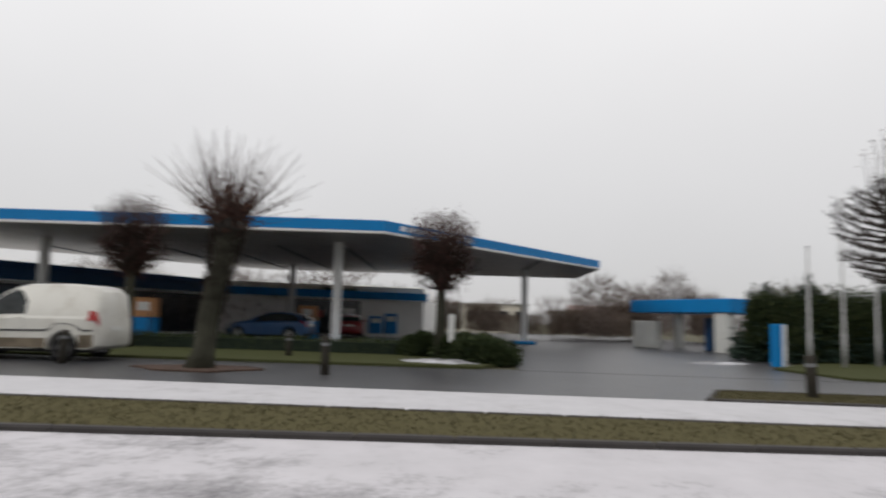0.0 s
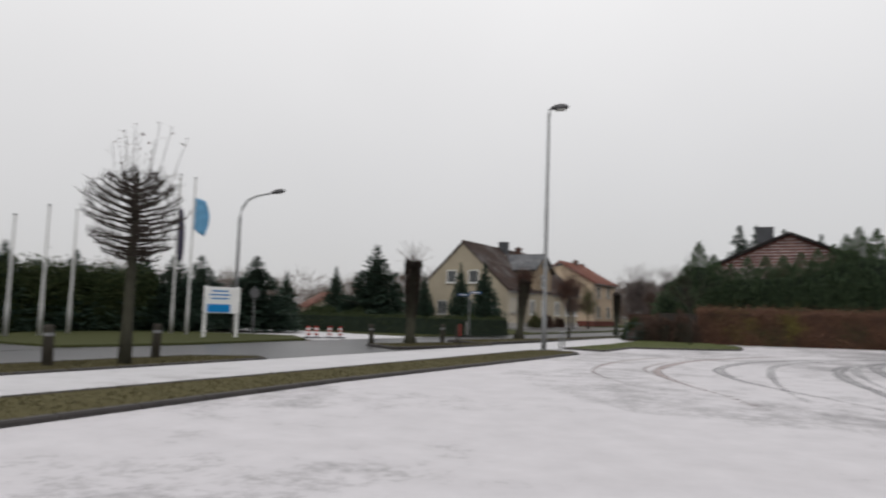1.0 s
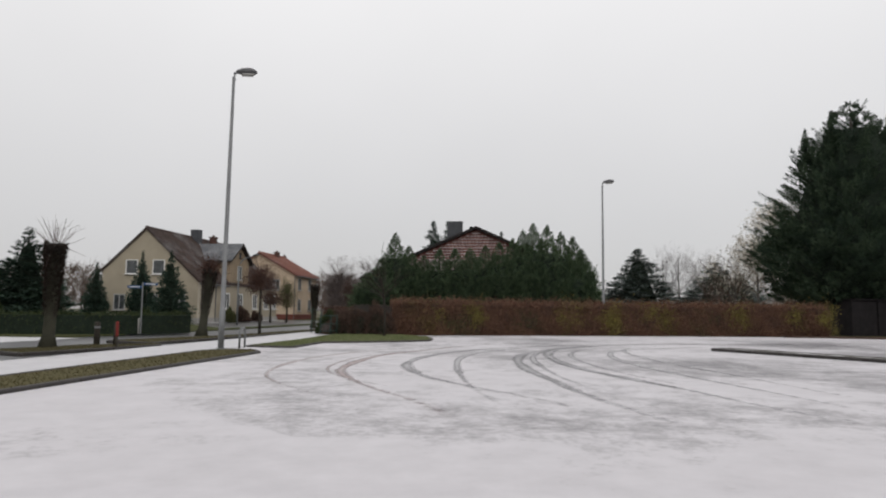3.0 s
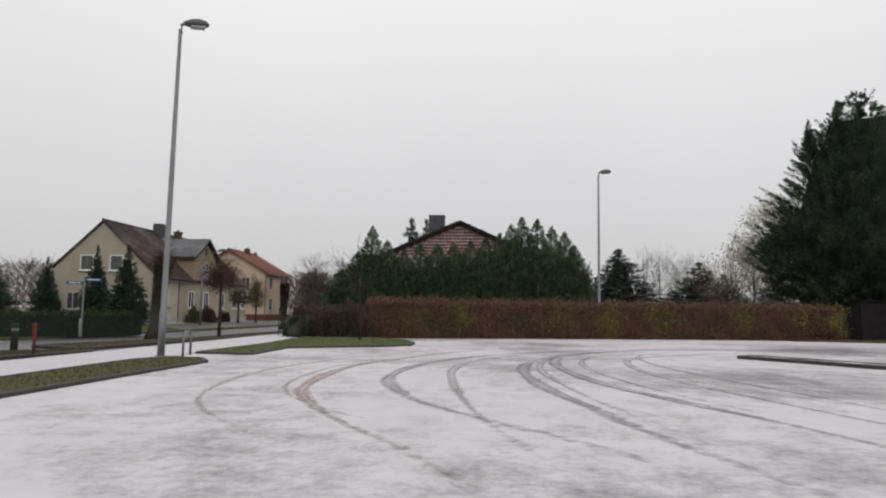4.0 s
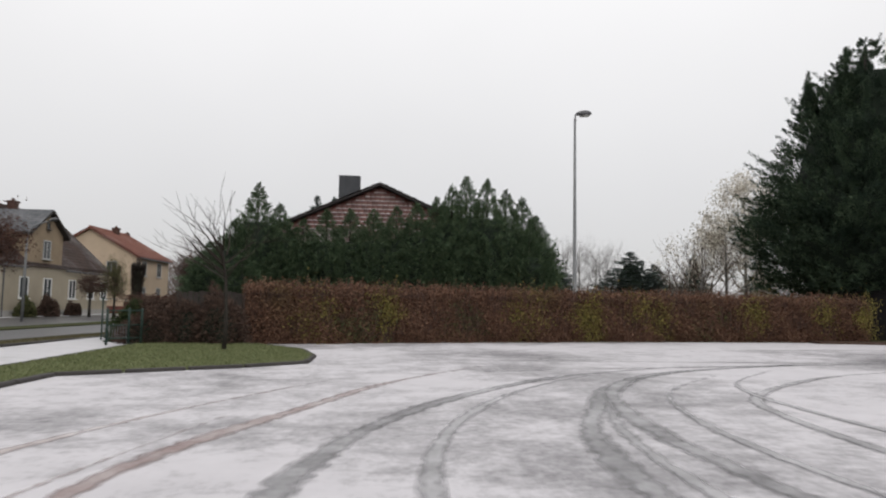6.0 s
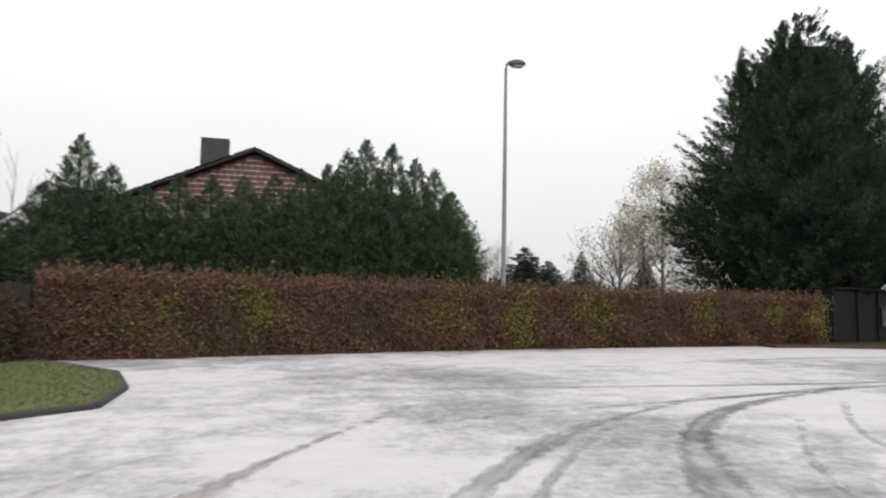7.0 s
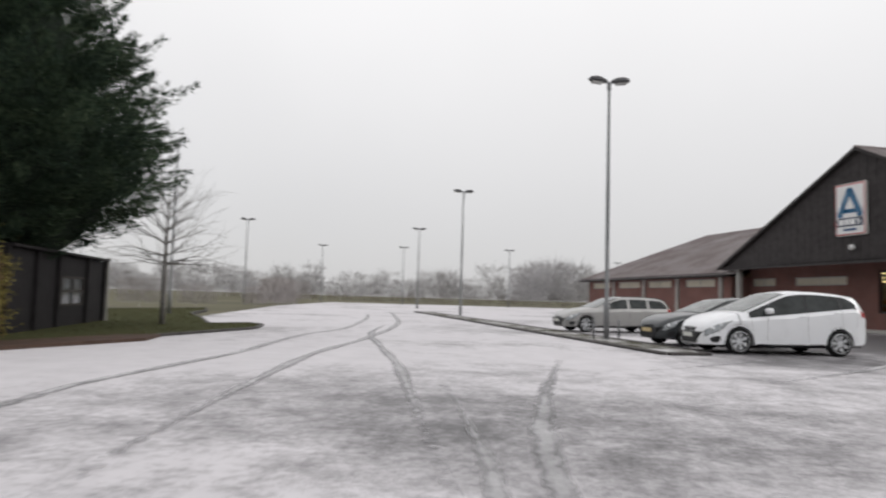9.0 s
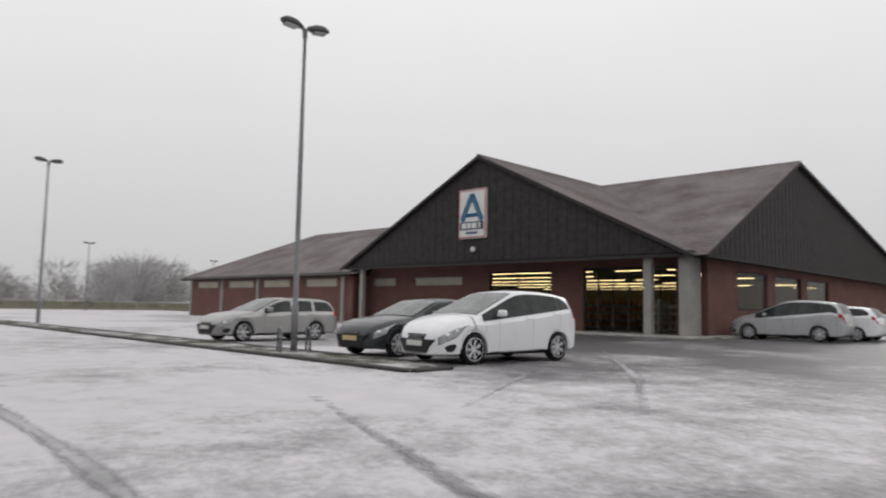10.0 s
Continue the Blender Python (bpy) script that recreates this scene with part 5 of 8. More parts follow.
def fan_tree(at, label, seed):
    """A young tree whose long straight limbs fan out low and wide."""
    rng = np.random.default_rng(seed)
    root = empty("bare_tree", at, label, "tree")
    Geo().tube([(0, 0, -0.05), (0.02, 0.02, 0.8), (-0.02, 0.0, 1.6), (-0.1, -0.08, 2.3), (-0.2, -0.3, 2.9)], [0.06, 0.045, 0.04, 0.03, 0.014], 8).obj("trunk", M["bark"], root, "", True)
    g, ends = Geo(), []
    for k in range(10):
        az = radians(150 + 150 * ((k * 0.618) % 1)) + rng.normal(0, 0.1)
        z = 1.7 + 0.08 * k
        lift = 0.5 + 0.07 * k
        grow(rng, g, (-0.03 - 0.01 * k, -0.02 - 0.02 * k, z), Vector((math.cos(az), math.sin(az), lift)).normalized(), 1.15 - 0.05 * k + 0.25 * rng.random(), 0.024, 2, 0.55, ends, 0.05, 0.16, 2, 5)
    for k in range(4):
        az = radians(-30 + 40 * k)
        grow(rng, g, (-0.03, -0.02, 1.7 + 0.2 * k), Vector((math.cos(az), math.sin(az), 0.8)).normalized(), 0.9, 0.02, 2, 0.5, ends, 0.05, 0.16, 2, 5)
    g.obj("crown", M["twig_ball"], root, "long straight bare limbs with thin twigs")
    return root


fan_tree(pose(-2.33, 24.1, 0.05), "young bare tree with wide thin branches on the grass peninsula", 41)


def whorl_tree(at, label, seed):
    """A young tree whose level branches leave a straight stem in whorls."""
    rng = np.random.default_rng(seed)
    root = empty("bare_tree", at, label, "tree")
    Geo().tube([(0, 0, -0.05), (0.02, 0, 1.2), (0, 0.02, 2.5), (0.03, 0, 4.2), (0, 0, 6.3)], [0.14, 0.11, 0.10, 0.05, 0.008], 9).obj("trunk", M["bark_grey"], root, "", True)
    g, ends = Geo(), []
    for z, n, ln, lift in ((2.5, 9, 2.0, 0.10), (2.8, 6, 1.9, 0.22), (3.3, 8, 1.85, 0.45), (3.8, 8, 1.7, 0.6), (4.3, 7, 1.4, 0.8), (4.9, 6, 1.0, 1.0)):
        for k in range(n):
            az = 2 * math.pi * (k + 0.5 * rng.random()) / n + z
            grow(rng, g, (0, 0, z + rng.normal(0, 0.05)), Vector((math.cos(az), math.sin(az), lift)).normalized(), ln * (0.75 + 0.4 * rng.random()), 0.024, 2, 0.5, ends, 0.03, 0.16, 3, 5)
    g.obj("crown", M["bark_grey"], root, "level bare branches with fine twigs")
    return root


whorl_tree(pose(29.6, 32.7, 0.05), "bare young tree with level branches beside the shelter", 42).scale = (0.70, 0.70, 0.79)
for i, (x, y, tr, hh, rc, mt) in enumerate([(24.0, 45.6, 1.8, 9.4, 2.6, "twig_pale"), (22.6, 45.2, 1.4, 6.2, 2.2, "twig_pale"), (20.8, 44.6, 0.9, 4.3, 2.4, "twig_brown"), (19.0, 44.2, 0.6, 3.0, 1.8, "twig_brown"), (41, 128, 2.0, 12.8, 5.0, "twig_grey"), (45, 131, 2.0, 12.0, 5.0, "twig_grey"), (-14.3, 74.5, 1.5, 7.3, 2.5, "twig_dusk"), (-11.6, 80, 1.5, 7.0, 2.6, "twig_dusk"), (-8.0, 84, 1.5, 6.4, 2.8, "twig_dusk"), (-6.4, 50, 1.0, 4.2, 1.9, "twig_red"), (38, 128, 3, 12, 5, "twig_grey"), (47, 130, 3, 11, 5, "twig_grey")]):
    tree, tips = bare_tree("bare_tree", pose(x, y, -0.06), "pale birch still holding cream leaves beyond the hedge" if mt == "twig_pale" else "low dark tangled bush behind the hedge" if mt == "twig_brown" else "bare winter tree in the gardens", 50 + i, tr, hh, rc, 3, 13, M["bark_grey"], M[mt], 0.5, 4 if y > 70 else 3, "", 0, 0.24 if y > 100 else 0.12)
    if mt == "twig_pale":
        leaf_part([p for p, d in tips], 60 + i, 15, 0.22, 0.11, M["leaf_pale"], tree)


def far_wood(name, spots, seed, mat, label, twigs=420):
    """Distant leafless trees and scrub, too far to count."""
    rng = np.random.default_rng(seed)
    vs, fs, o = [], [], 0
    for x, y, hh, w in spots:
        n = twigs
        az, el = rng.random(n) * 2 * np.pi, rng.random(n)
        rr = np.sqrt(rng.random(n))
        base = np.stack([x + np.cos(az) * w * rr * 0.55, y + np.sin(az) * w * rr * 0.55, hh * (0.12 + 0.62 * el)], 1)
        way = unit(np.stack([np.cos(az) * (0.3 + rr), np.sin(az) * (0.3 + rr), 0.9 + rng.normal(0, 0.5, n)], 1))
        side = unit(np.cross(way, rng.normal(0, 1, (n, 3))))
        ln = hh * (0.12 + 0.2 * rng.random(n)) * np.sqrt(np.clip(1.15 - rr, 0.1, 1))
        v = np.stack([base - side * (hh * 0.006), base + side * (hh * 0.006), base + way * ln[:, None]], 1).reshape(-1, 3)
        tv = np.array([[x - 0.02 * hh, y, 0], [x + 0.02 * hh, y, 0], [x, y + 0.01, hh * 0.8]])
        v = np.concatenate([v, tv])
        vs.append(v)
        fs.append(np.arange(o, o + len(v)).reshape(-1, 3))
        o += len(v)
    return tagged(fast(name, np.concatenate(vs), np.concatenate(fs), mat), label, "trees", "", "stuff")


rng = np.random.default_rng(77)


def arc(a0, a1, r0, r1, n, h0, h1, w):
    out = []
    for i in range(n):
        a, r = radians(a0 + (a1 - a0) * (i + rng.random()) / n), r0 + (r1 - r0) * rng.random()
        out.append((10 + r * math.cos(a), 18 + r * math.sin(a), h0 + (h1 - h0) * rng.random(), w * (0.7 + 0.6 * rng.random())))
    return out


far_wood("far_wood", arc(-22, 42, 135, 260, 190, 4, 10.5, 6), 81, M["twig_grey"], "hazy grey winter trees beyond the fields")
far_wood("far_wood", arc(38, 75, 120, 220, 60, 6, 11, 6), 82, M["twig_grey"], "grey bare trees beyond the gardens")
far_wood("far_wood", arc(95, 140, 75, 140, 60, 6, 10, 5), 83, M["twig_brown"], "bare grey trees behind the houses")
far_wood("far_wood", [q for q in arc(140, 225, 62, 110, 150, 3.0, 6.8, 4.5) if not -13 < q[1] < 3.5 or q[0] < -88], 84, M["twig_brown"], "brownish scrub behind the petrol station")
far_wood("far_wood", [(-14.3, 74.5, 6.9, 3.0), (-11.6, 80, 6.6, 3.4), (-8.0, 84, 6.2, 3.4), (-13, 90, 7.0, 4.0), (-9.5, 66, 3.6, 2.6)], 91, M["twig_dusk"], "violet-grey bare crowns behind the gardens", 1700)
far_wood("far_scrub", arc(-14, 24, 108, 122, 60, 1.3, 2.6, 3), 85, M["twig_red"], "low brown scrub at the end of the car park", 260)
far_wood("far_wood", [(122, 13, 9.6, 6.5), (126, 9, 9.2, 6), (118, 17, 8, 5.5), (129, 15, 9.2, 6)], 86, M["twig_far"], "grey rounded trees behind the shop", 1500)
far_wood("kiosk_scrub", [(-52, 12.5, 5.0, 2.2), (-53, 15, 4.4, 2.4), (-50, 9, 3.4, 2), (-44, -1.5, 2.3, 2.5), (-46, -4.5, 2.5, 2.6), (-40, 1.6, 2.5, 2.2), (-46, 4, 2.6, 3)], 87, M["twig_brown"], "tangled bare shrubs round the washing bay", 500)
far_wood("forecourt_scrub", [(-52.6, -1.3, 2.3, 2.6), (-52.0, 1.8, 2.9, 2.4), (-51.5, 5.2, 2.6, 2.8), (-54, -4.5, 3.3, 2.6), (-57, -7.5, 3.6, 2.6), (-60, 10, 3.4, 3.2), (-58, 5, 3.2, 3.0), (-60, 3.5, 2.4, 3.0), (-62, -3, 2.4, 3.0), (-56, 7.2, 3.6, 2.5), (-56, 14.5, 4.6, 2.4)], 88, M["twig_scrub"], "dense brown thicket behind the forecourt", 3000)
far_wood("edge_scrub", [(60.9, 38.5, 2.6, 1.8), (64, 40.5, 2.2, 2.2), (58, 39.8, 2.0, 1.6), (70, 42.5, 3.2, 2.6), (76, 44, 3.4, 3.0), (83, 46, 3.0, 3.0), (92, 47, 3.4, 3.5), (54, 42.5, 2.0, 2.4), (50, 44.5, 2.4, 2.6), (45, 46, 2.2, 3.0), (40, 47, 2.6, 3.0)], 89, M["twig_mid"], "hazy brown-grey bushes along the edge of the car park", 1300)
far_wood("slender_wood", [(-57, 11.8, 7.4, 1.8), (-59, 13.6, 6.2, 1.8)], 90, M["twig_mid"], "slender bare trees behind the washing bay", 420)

# ---------------- buildings ----------------


def tile_courses(name, corners, mat, parent, course=0.36, tile=0.30, lift=0.02, label="", skip=None):
    """Rows of lapped tiles on a roof slope. corners: eave start, eave end, ridge end, ridge start; every tile an island."""
    e0, e1, r1, r0 = (np.array(c, float) for c in corners)
    up = ((r0 + r1) - (e0 + e1)) / 2
    n = max(2, int(np.linalg.norm(up) / course))
    vs, fs = [], []
    nrm = unit(np.cross(e1 - e0, up))
    if nrm[2] < 0:
        nrm = -nrm
    o = 0
    for i in range(n):
        a0, a1 = e0 + (r0 - e0) * i / n, e1 + (r1 - e1) * i / n
        b0, b1 = e0 + (r0 - e0) * (i + 1.12) / n, e1 + (r1 - e1) * (i + 1.12) / n
        w = np.linalg.norm(a1 - a0)
        k = max(1, int(w / tile))
        t0, t1 = np.arange(k)[:, None] / k, (np.arange(k)[:, None] + 0.965) / k
        lo = nrm * (lift + 0.035)
        hi = nrm * lift
        p0, p1, p2, p3 = a0 + (a1 - a0) * t0 + lo, a0 + (a1 - a0) * t1 + lo, b0 + (b1 - b0) * t1 + hi, b0 + (b1 - b0) * t0 + hi
        q0, q1 = p0 - nrm * 0.045, p1 - nrm * 0.045
        vs.append(np.stack([p0, p1, p2, p3, q0, q1], 1).reshape(-1, 3))
        idx = o + 6 * np.arange(k)[:, None]
        fs.append(np.concatenate([idx + np.array([[0, 1, 2, 3]]), idx + np.array([[4, 5, 1, 0]])]))
        o += 6 * k
    return tagged(fast(name, np.concatenate(vs), np.concatenate(fs), mat, parent, None, label), "", "", "", "stuff")


def window(parent, m, w, h, panes=2, frame_mat=None, glass=None, sill=True, name="window", label=""):
    """A window set into a wall face. m maps x along the wall, y outwards, z up, from the lower left corner."""
    f, d = 0.07, 0.06
    g = Geo()
    g.box((w / 2, 0.0, f / 2), (w, d, f), m).box((w / 2, 0.0, h - f / 2), (w, d, f), m)
    g.box((f / 2, 0.0, h / 2), (f, d, h - 2 * f), m).box((w - f / 2, 0.0, h / 2), (f, d, h - 2 * f), m)
    fr = g.obj(name, frame_mat or M["frame_grey"], parent, label)
    for i in range(1, panes):
        Geo().box((w * i / panes, 0.0, h / 2), (f * 0.9, d * 0.8, h - 2 * f), m).obj("mullion", frame_mat or M["frame_grey"], fr)
    for i in range(panes):
        x0, x1 = f + (w - 2 * f) * i / panes, f + (w - 2 * f) * (i + 1) / panes
        Geo().box(((x0 + x1) / 2, -0.012, h / 2), (x1 - x0 - 0.004, 0.012, h - 2 * f), m).obj("pane", glass or M["house_glass"], fr)
    if sill:
        Geo().box((w / 2, 0.07, -0.035), (w + 0.14, 0.2, 0.05), m, 0.008).obj("sill", frame_mat or M["frame_grey"], fr)
    return fr


def wall_with_holes(g, m, length, z0, z1, holes, thick=0.3):
    """A wall along x of m, outer face at y = 0, with rectangular openings (x0, x1, z0, z1)."""
    xs = sorted({0, length, *[h[0] for h in holes], *[h[1] for h in holes]})
    zs = sorted({z0, z1, *[h[2] for h in holes], *[h[3] for h in holes]})
    for a, b in zip(xs, xs[1:]):
        run = None
        for c, d in zip(zs, zs[1:]):
            if any(h[0] < (a + b) / 2 < h[1] and h[2] < (c + d) / 2 < h[3] for h in holes):
                if run:
                    g.box(((a + b) / 2, -thick / 2, (run[0] + run[1]) / 2), (b - a, thick, run[1] - run[0]), m)
                run = None
            else:
                run = (run[0], d) if run else (c, d)
        if run:
            g.box(((a + b) / 2, -thick / 2, (run[0] + run[1]) / 2), (b - a, thick, run[1] - run[0]), m)
    # the blocks join at their corners into one wall
    seen, index = {}, []
    for p in g.v:
        index.append(seen.setdefault(tuple(round(c, 4) for c in p), len(seen)))
    g.v = list(seen)
    g.f = [tuple(index[i] for i in f) for f in g.f]
    return g


# ----- the brick supermarket: local x along its north wall, local y outwards to the north -----
KX, KY, KA = 34.9, -1.6, 15.95
shop = empty("supermarket", pose(KX, KY, 0, 0, 0, KA), "single-storey red-brown brick supermarket with dark timber gables", "supermarket")
WEST = pose(0, 0, 0, 0, 0, 90) @ pose(-25, 0, 0)
W1, BACK = 50.0, 20.0  # length of the north wall; the west side's extra depth
# north wing wall, with a strip window in each bay
bays = [(26.5, 30.75), (32.7, 36.9), (38.2, 42.7), (44.4, 48.7)]
holes = [(a + 0.25 - 24.6, b - 24.6, 2.55, 3.15) for a, b in bays]
wall_with_holes(Geo(), pose(24.6, 0, 0), W1 - 24.6, 0, 3.3, holes).obj("wall", M["brick"], shop)
for a, b in bays:
    window(shop, pose(a + 0.25, -0.08, 2.55), b - a - 0.25, 0.60, 2, M["concrete"], M["blind"], False)
Geo().box((W1 - 0.15, -12.5, 1.65), (0.3, 24.4, 3.3)).obj("wall", M["brick"], shop)
Geo().box((35.1, -24.9, 1.95), (29.8, 0.3, 3.9)).obj("wall", M["brick"], shop)
Geo().box((10.2, -24.9 - BACK, 1.95), (19.7, 0.3, 3.9)).obj("wall", M["brick"], shop)
Geo().add([(20.2, -24.75, 0), (20.2, -25.05 - BACK, 0), (20.2, -25.05 - BACK, 3.7), (20.2, -24.75, 6.0), (19.9, -24.75, 0), (19.9, -25.05 - BACK, 0), (19.9, -25.05 - BACK, 3.7), (19.9, -24.75, 6.0)], [(0, 1, 2, 3), (7, 6, 5, 4), (0, 3, 7, 4), (2, 1, 5, 6), (3, 2, 6, 7)]).obj("wall", M["brick"], shop)
# recessed front under the gable
front_holes = [(1.4, 6.7, 0.02, 3.45), (8.8, 13.35, 1.0, 3.4), (15.6, 20.0, 2.6, 3.15), (21.9, 24.3, 2.6, 3.15)]
wall_with_holes(Geo(), pose(0.6, -1.4, 0), 24.0, 0, 3.9, [(a - 0.6, b - 0.6, c, d) for a, b, c, d in front_holes]).obj("wall", M["brick"], shop)
window(shop, pose(8.8, -1.5, 1.0), 4.55, 2.4, 1, M["timber_dark"], M["shop_glass"], False)
window(shop, pose(15.6, -1.5, 2.6), 4.4, 0.55, 2, M["concrete"], M["blind"], False)
window(shop, pose(21.9, -1.5, 2.6), 2.4, 0.55, 2, M["concrete"], M["blind"], False)
door = window(shop, pose(1.4, -1.5, 0.05), 5.3, 3.4, 6, M["timber_dark"], M["shop_glass"], False, "entrance_door", "glazed entrance doors with dark frames")
Geo().box((4.05, -1.47, 2.35), (5.2, 0.05, 0.07)).obj("transom", M["timber_dark"], door)
Geo().tube([(4.2, -1.44, 1.0), (4.2, -1.38, 1.05), (4.2, -1.38, 1.5), (4.2, -1.44, 1.55)], 0.016, 6).obj("door_handle", M["chrome"], door)
Geo().box((24.75, -0.75, 1.65), (0.3, 1.5, 3.3)).obj("wall", M["brick"], shop)
# west wall with its windows
wh = [(25 - 9.4, 25 - 5.2, 1.35, 3.35), (25 - 15.1, 25 - 10.7, 1.35, 3.35), (25 - 20.6, 25 - 16.2, 1.35, 3.35)]
wall_with_holes(Geo(), WEST @ pose(-BACK, 0, 0), 23.3 + BACK, 0, 3.75, [(a + BACK, b + BACK, c, d) for a, b, c, d in wh]).obj("wall", M["brick"], shop)
for a, b, c, d in wh:
    window(shop, WEST @ pose(a, -0.1, c), b - a, d - c, 1, M["timber_dark"], M["shop_glass"], False)
# concrete posts of the porch and between the bays
for x, y, w in ((2.0, 0.25, 0.42), (0.2, 0.25, 0.5), (23.4, 0.3, 0.3)):
    Geo().box((x, y, 1.95), (w, 0.3, 3.9), None, 0.02).obj("post", M["concrete"], shop, "pale concrete post")
Geo().box((0.45, -0.9, 1.95), (0.3, 1.5, 3.9), None, 0.02).obj("post", M["concrete"], shop, "pale concrete pier at the entrance corner")
for x in (25.9, 31.9, 37.55, 43.7):
    Geo().box((x, 0.08, 1.68), (0.34, 0.16, 3.36), None, 0.015).obj("post", M["concrete"], shop, "pale concrete pilaster")
Geo().box((W1 - 0.2, 0.06, 1.68), (0.3, 0.12, 3.36), None, 0.015).obj("post", M["concrete"], shop, "pale concrete pilaster")
Geo().box((12.0, 0.6, 0.06), (25.5, 2.4, 0.12), None, 0.03).obj("step", M["concrete"], shop, "snowy concrete kerb step along the shop front")
Geo().box((-0.55, -12.0 - BACK / 2, 0.06), (1.1, 22.6 + BACK, 0.12), None, 0.03).obj("step", M["concrete"], shop, "concrete kerb step along the side wall")
# soffit, fascia and gables
Geo().box((12.3, -0.35, 3.93), (25.2, 2.3, 0.06)).obj("soffit", M["timber_dark"], shop, "dark boarded soffit of the porch")
Geo().box((37.6, 0.55, 3.42), (26.2, 0.08, 0.26)).obj("fascia", M["timber_dark"], shop, "dark timber fascia")
Geo().box((37.6, 0.25, 3.30), (26.0, 0.6, 0.05)).obj("soffit", M["timber_dark"], shop)
AP, GW = 9.95, 24.6


def gable(m, y, parent, low=0.0):
    """A triangle of upright dark boards; low is where its first slope begins."""
    w = 0.3
    n = round((GW - low) / w)
    for i in range(n):
        x0, x1 = low + w * i, low + w * (i + 1)
        t0, t1 = (3.75 + (AP - 3.75) * max(0.0, min((x - low) / (GW / 2 - low), (GW - x) * 2 / GW)) for x in (x0 + 0.006, x1 - 0.006))
        dy = 0.018 if i % 2 else 0.0
        g = Geo()
        g.add([(x0 + 0.006, y + dy, 3.72), (x1 - 0.006, y + dy, 3.72), (x1 - 0.006, y + dy, t1), (x0 + 0.006, y + dy, t0), (x0 + 0.006, y - 0.05, 3.72), (x1 - 0.006, y - 0.05, 3.72), (x1 - 0.006, y - 0.05, t1), (x0 + 0.006, y - 0.05, t0)],
              [(0, 1, 2, 3), (5, 4, 7, 6), (4, 0, 3, 7), (1, 5, 6, 2), (4, 5, 1, 0), (3, 2, 6, 7)], m)
        g.obj("board", M["timber_dark"], parent)
    Geo().box(((GW + low) / 2, y + 0.04, 3.76), (GW - low, 0.06, 0.16), m).obj("trim", M["timber_dark"], parent)


north_gable = Geo().add([(0, 0.6, 3.75), (GW, 0.6, 3.75), (GW / 2, 0.6, AP)], [(0, 1, 2)]).obj("gable", M["timber_dark"], shop, "dark vertically boarded gable")
gable(None, 0.72, north_gable)
west_gable = Geo().add([(-BACK, 0.6, 3.75), (GW, 0.6, 3.75), (GW / 2, 0.6, AP)], [(0, 1, 2)], WEST).obj("gable", M["timber_dark"], shop, "dark vertically boarded side gable")
gable(WEST @ pose(0.4, 0, 0), 0.72, west_gable, -BACK)
# roofs: a north ridge, a west ridge, and the long wing with a hipped end
N0, RZ = GW / 2, 9.98
# verge board and slopes
roof = Geo()
vo = 1.0
for a, b, m2 in (((-0.5, 3.72), (N0, RZ), None), ((N0, RZ), (25.1, 3.72), None), ((-BACK - 0.5, 3.72), (N0, RZ), WEST @ pose(0.4, 0, 0)), ((N0, RZ), (25.1, 3.72), WEST @ pose(0.4, 0, 0))):
    roof.add([(a[0], vo, a[1] - 0.14), (b[0], vo, b[1] - 0.14), (b[0], vo, b[1] + 0.06), (a[0], vo, a[1] + 0.06), (a[0], vo - 0.06, a[1] - 0.14), (b[0], vo - 0.06, b[1] - 0.14), (b[0], vo - 0.06, b[1] + 0.06), (a[0], vo - 0.06, a[1] + 0.06)],
             [(0, 1, 2, 3), (5, 4, 7, 6), (3, 2, 6, 7), (4, 5, 1, 0)], m2)
roof_ob = roof.obj("roof", M["timber_dark"], shop, "brown tiled roof dusted with snow")
# slope facing west of the north ridge, cut by the valley; the west ridge's slope facing north
Geo().add([(-0.4, 0.95, 3.75), (N0, 0.95, RZ), (N0, -N0, RZ), (-0.4, 0.4, 3.75), (-0.95, 0.4, 3.75), (-0.95, -N0, RZ), (25.0, 0.95, 3.75), (25.0, -N0, 3.75)],
          [(0, 1, 2, 3), (4, 3, 2, 5), (1, 6, 7, 2)]).obj("deck", M["timber_dark"], roof_ob)
tile_courses("roof_tiles", [(-0.45, 0.98, 3.74), (-0.45, 0.35, 3.74), (N0, -N0, RZ), (N0, 0.98, RZ)], M["roof_brown"], roof_ob)
tile_courses("roof_tiles", [(-0.98, 0.4, 3.74), (-0.4, 0.4, 3.74), (N0, -N0, RZ), (-0.98, -N0, RZ)], M["roof_brown"], roof_ob)
tile_courses("roof_tiles", [(25.05, 0.98, 3.74), (25.05, -N0, 3.74), (N0, -N0, RZ), (N0, 0.98, RZ)], M["roof_brown"], roof_ob)
Geo().add([(-0.95, -N0, RZ), (20.0, -N0, RZ), (20.0, -25.2 - BACK, 3.7), (-0.95, -25.2 - BACK, 3.7)], [(0, 1, 2, 3)]).obj("deck", M["timber_dark"], roof_ob)
tile_courses("roof_tiles", [(-0.98, -25.3 - BACK, 3.70), (20.0, -25.3 - BACK, 3.70), (20.0, -N0, RZ), (-0.98, -N0, RZ)], M["roof_brown"], roof_ob)
Geo().tube([(-1.0, -N0, RZ + 0.03), (20.0, -N0, RZ + 0.03)], 0.11, 8).obj("ridge_tiles", M["roof_brown"], roof_ob)
Geo().box((12.4 - BACK / 2, 0.35, 3.755), (24.4 + BACK, 0.9, 0.05), WEST).obj("soffit", M["timber_dark"], shop, "dark boarded soffit over the side wall")
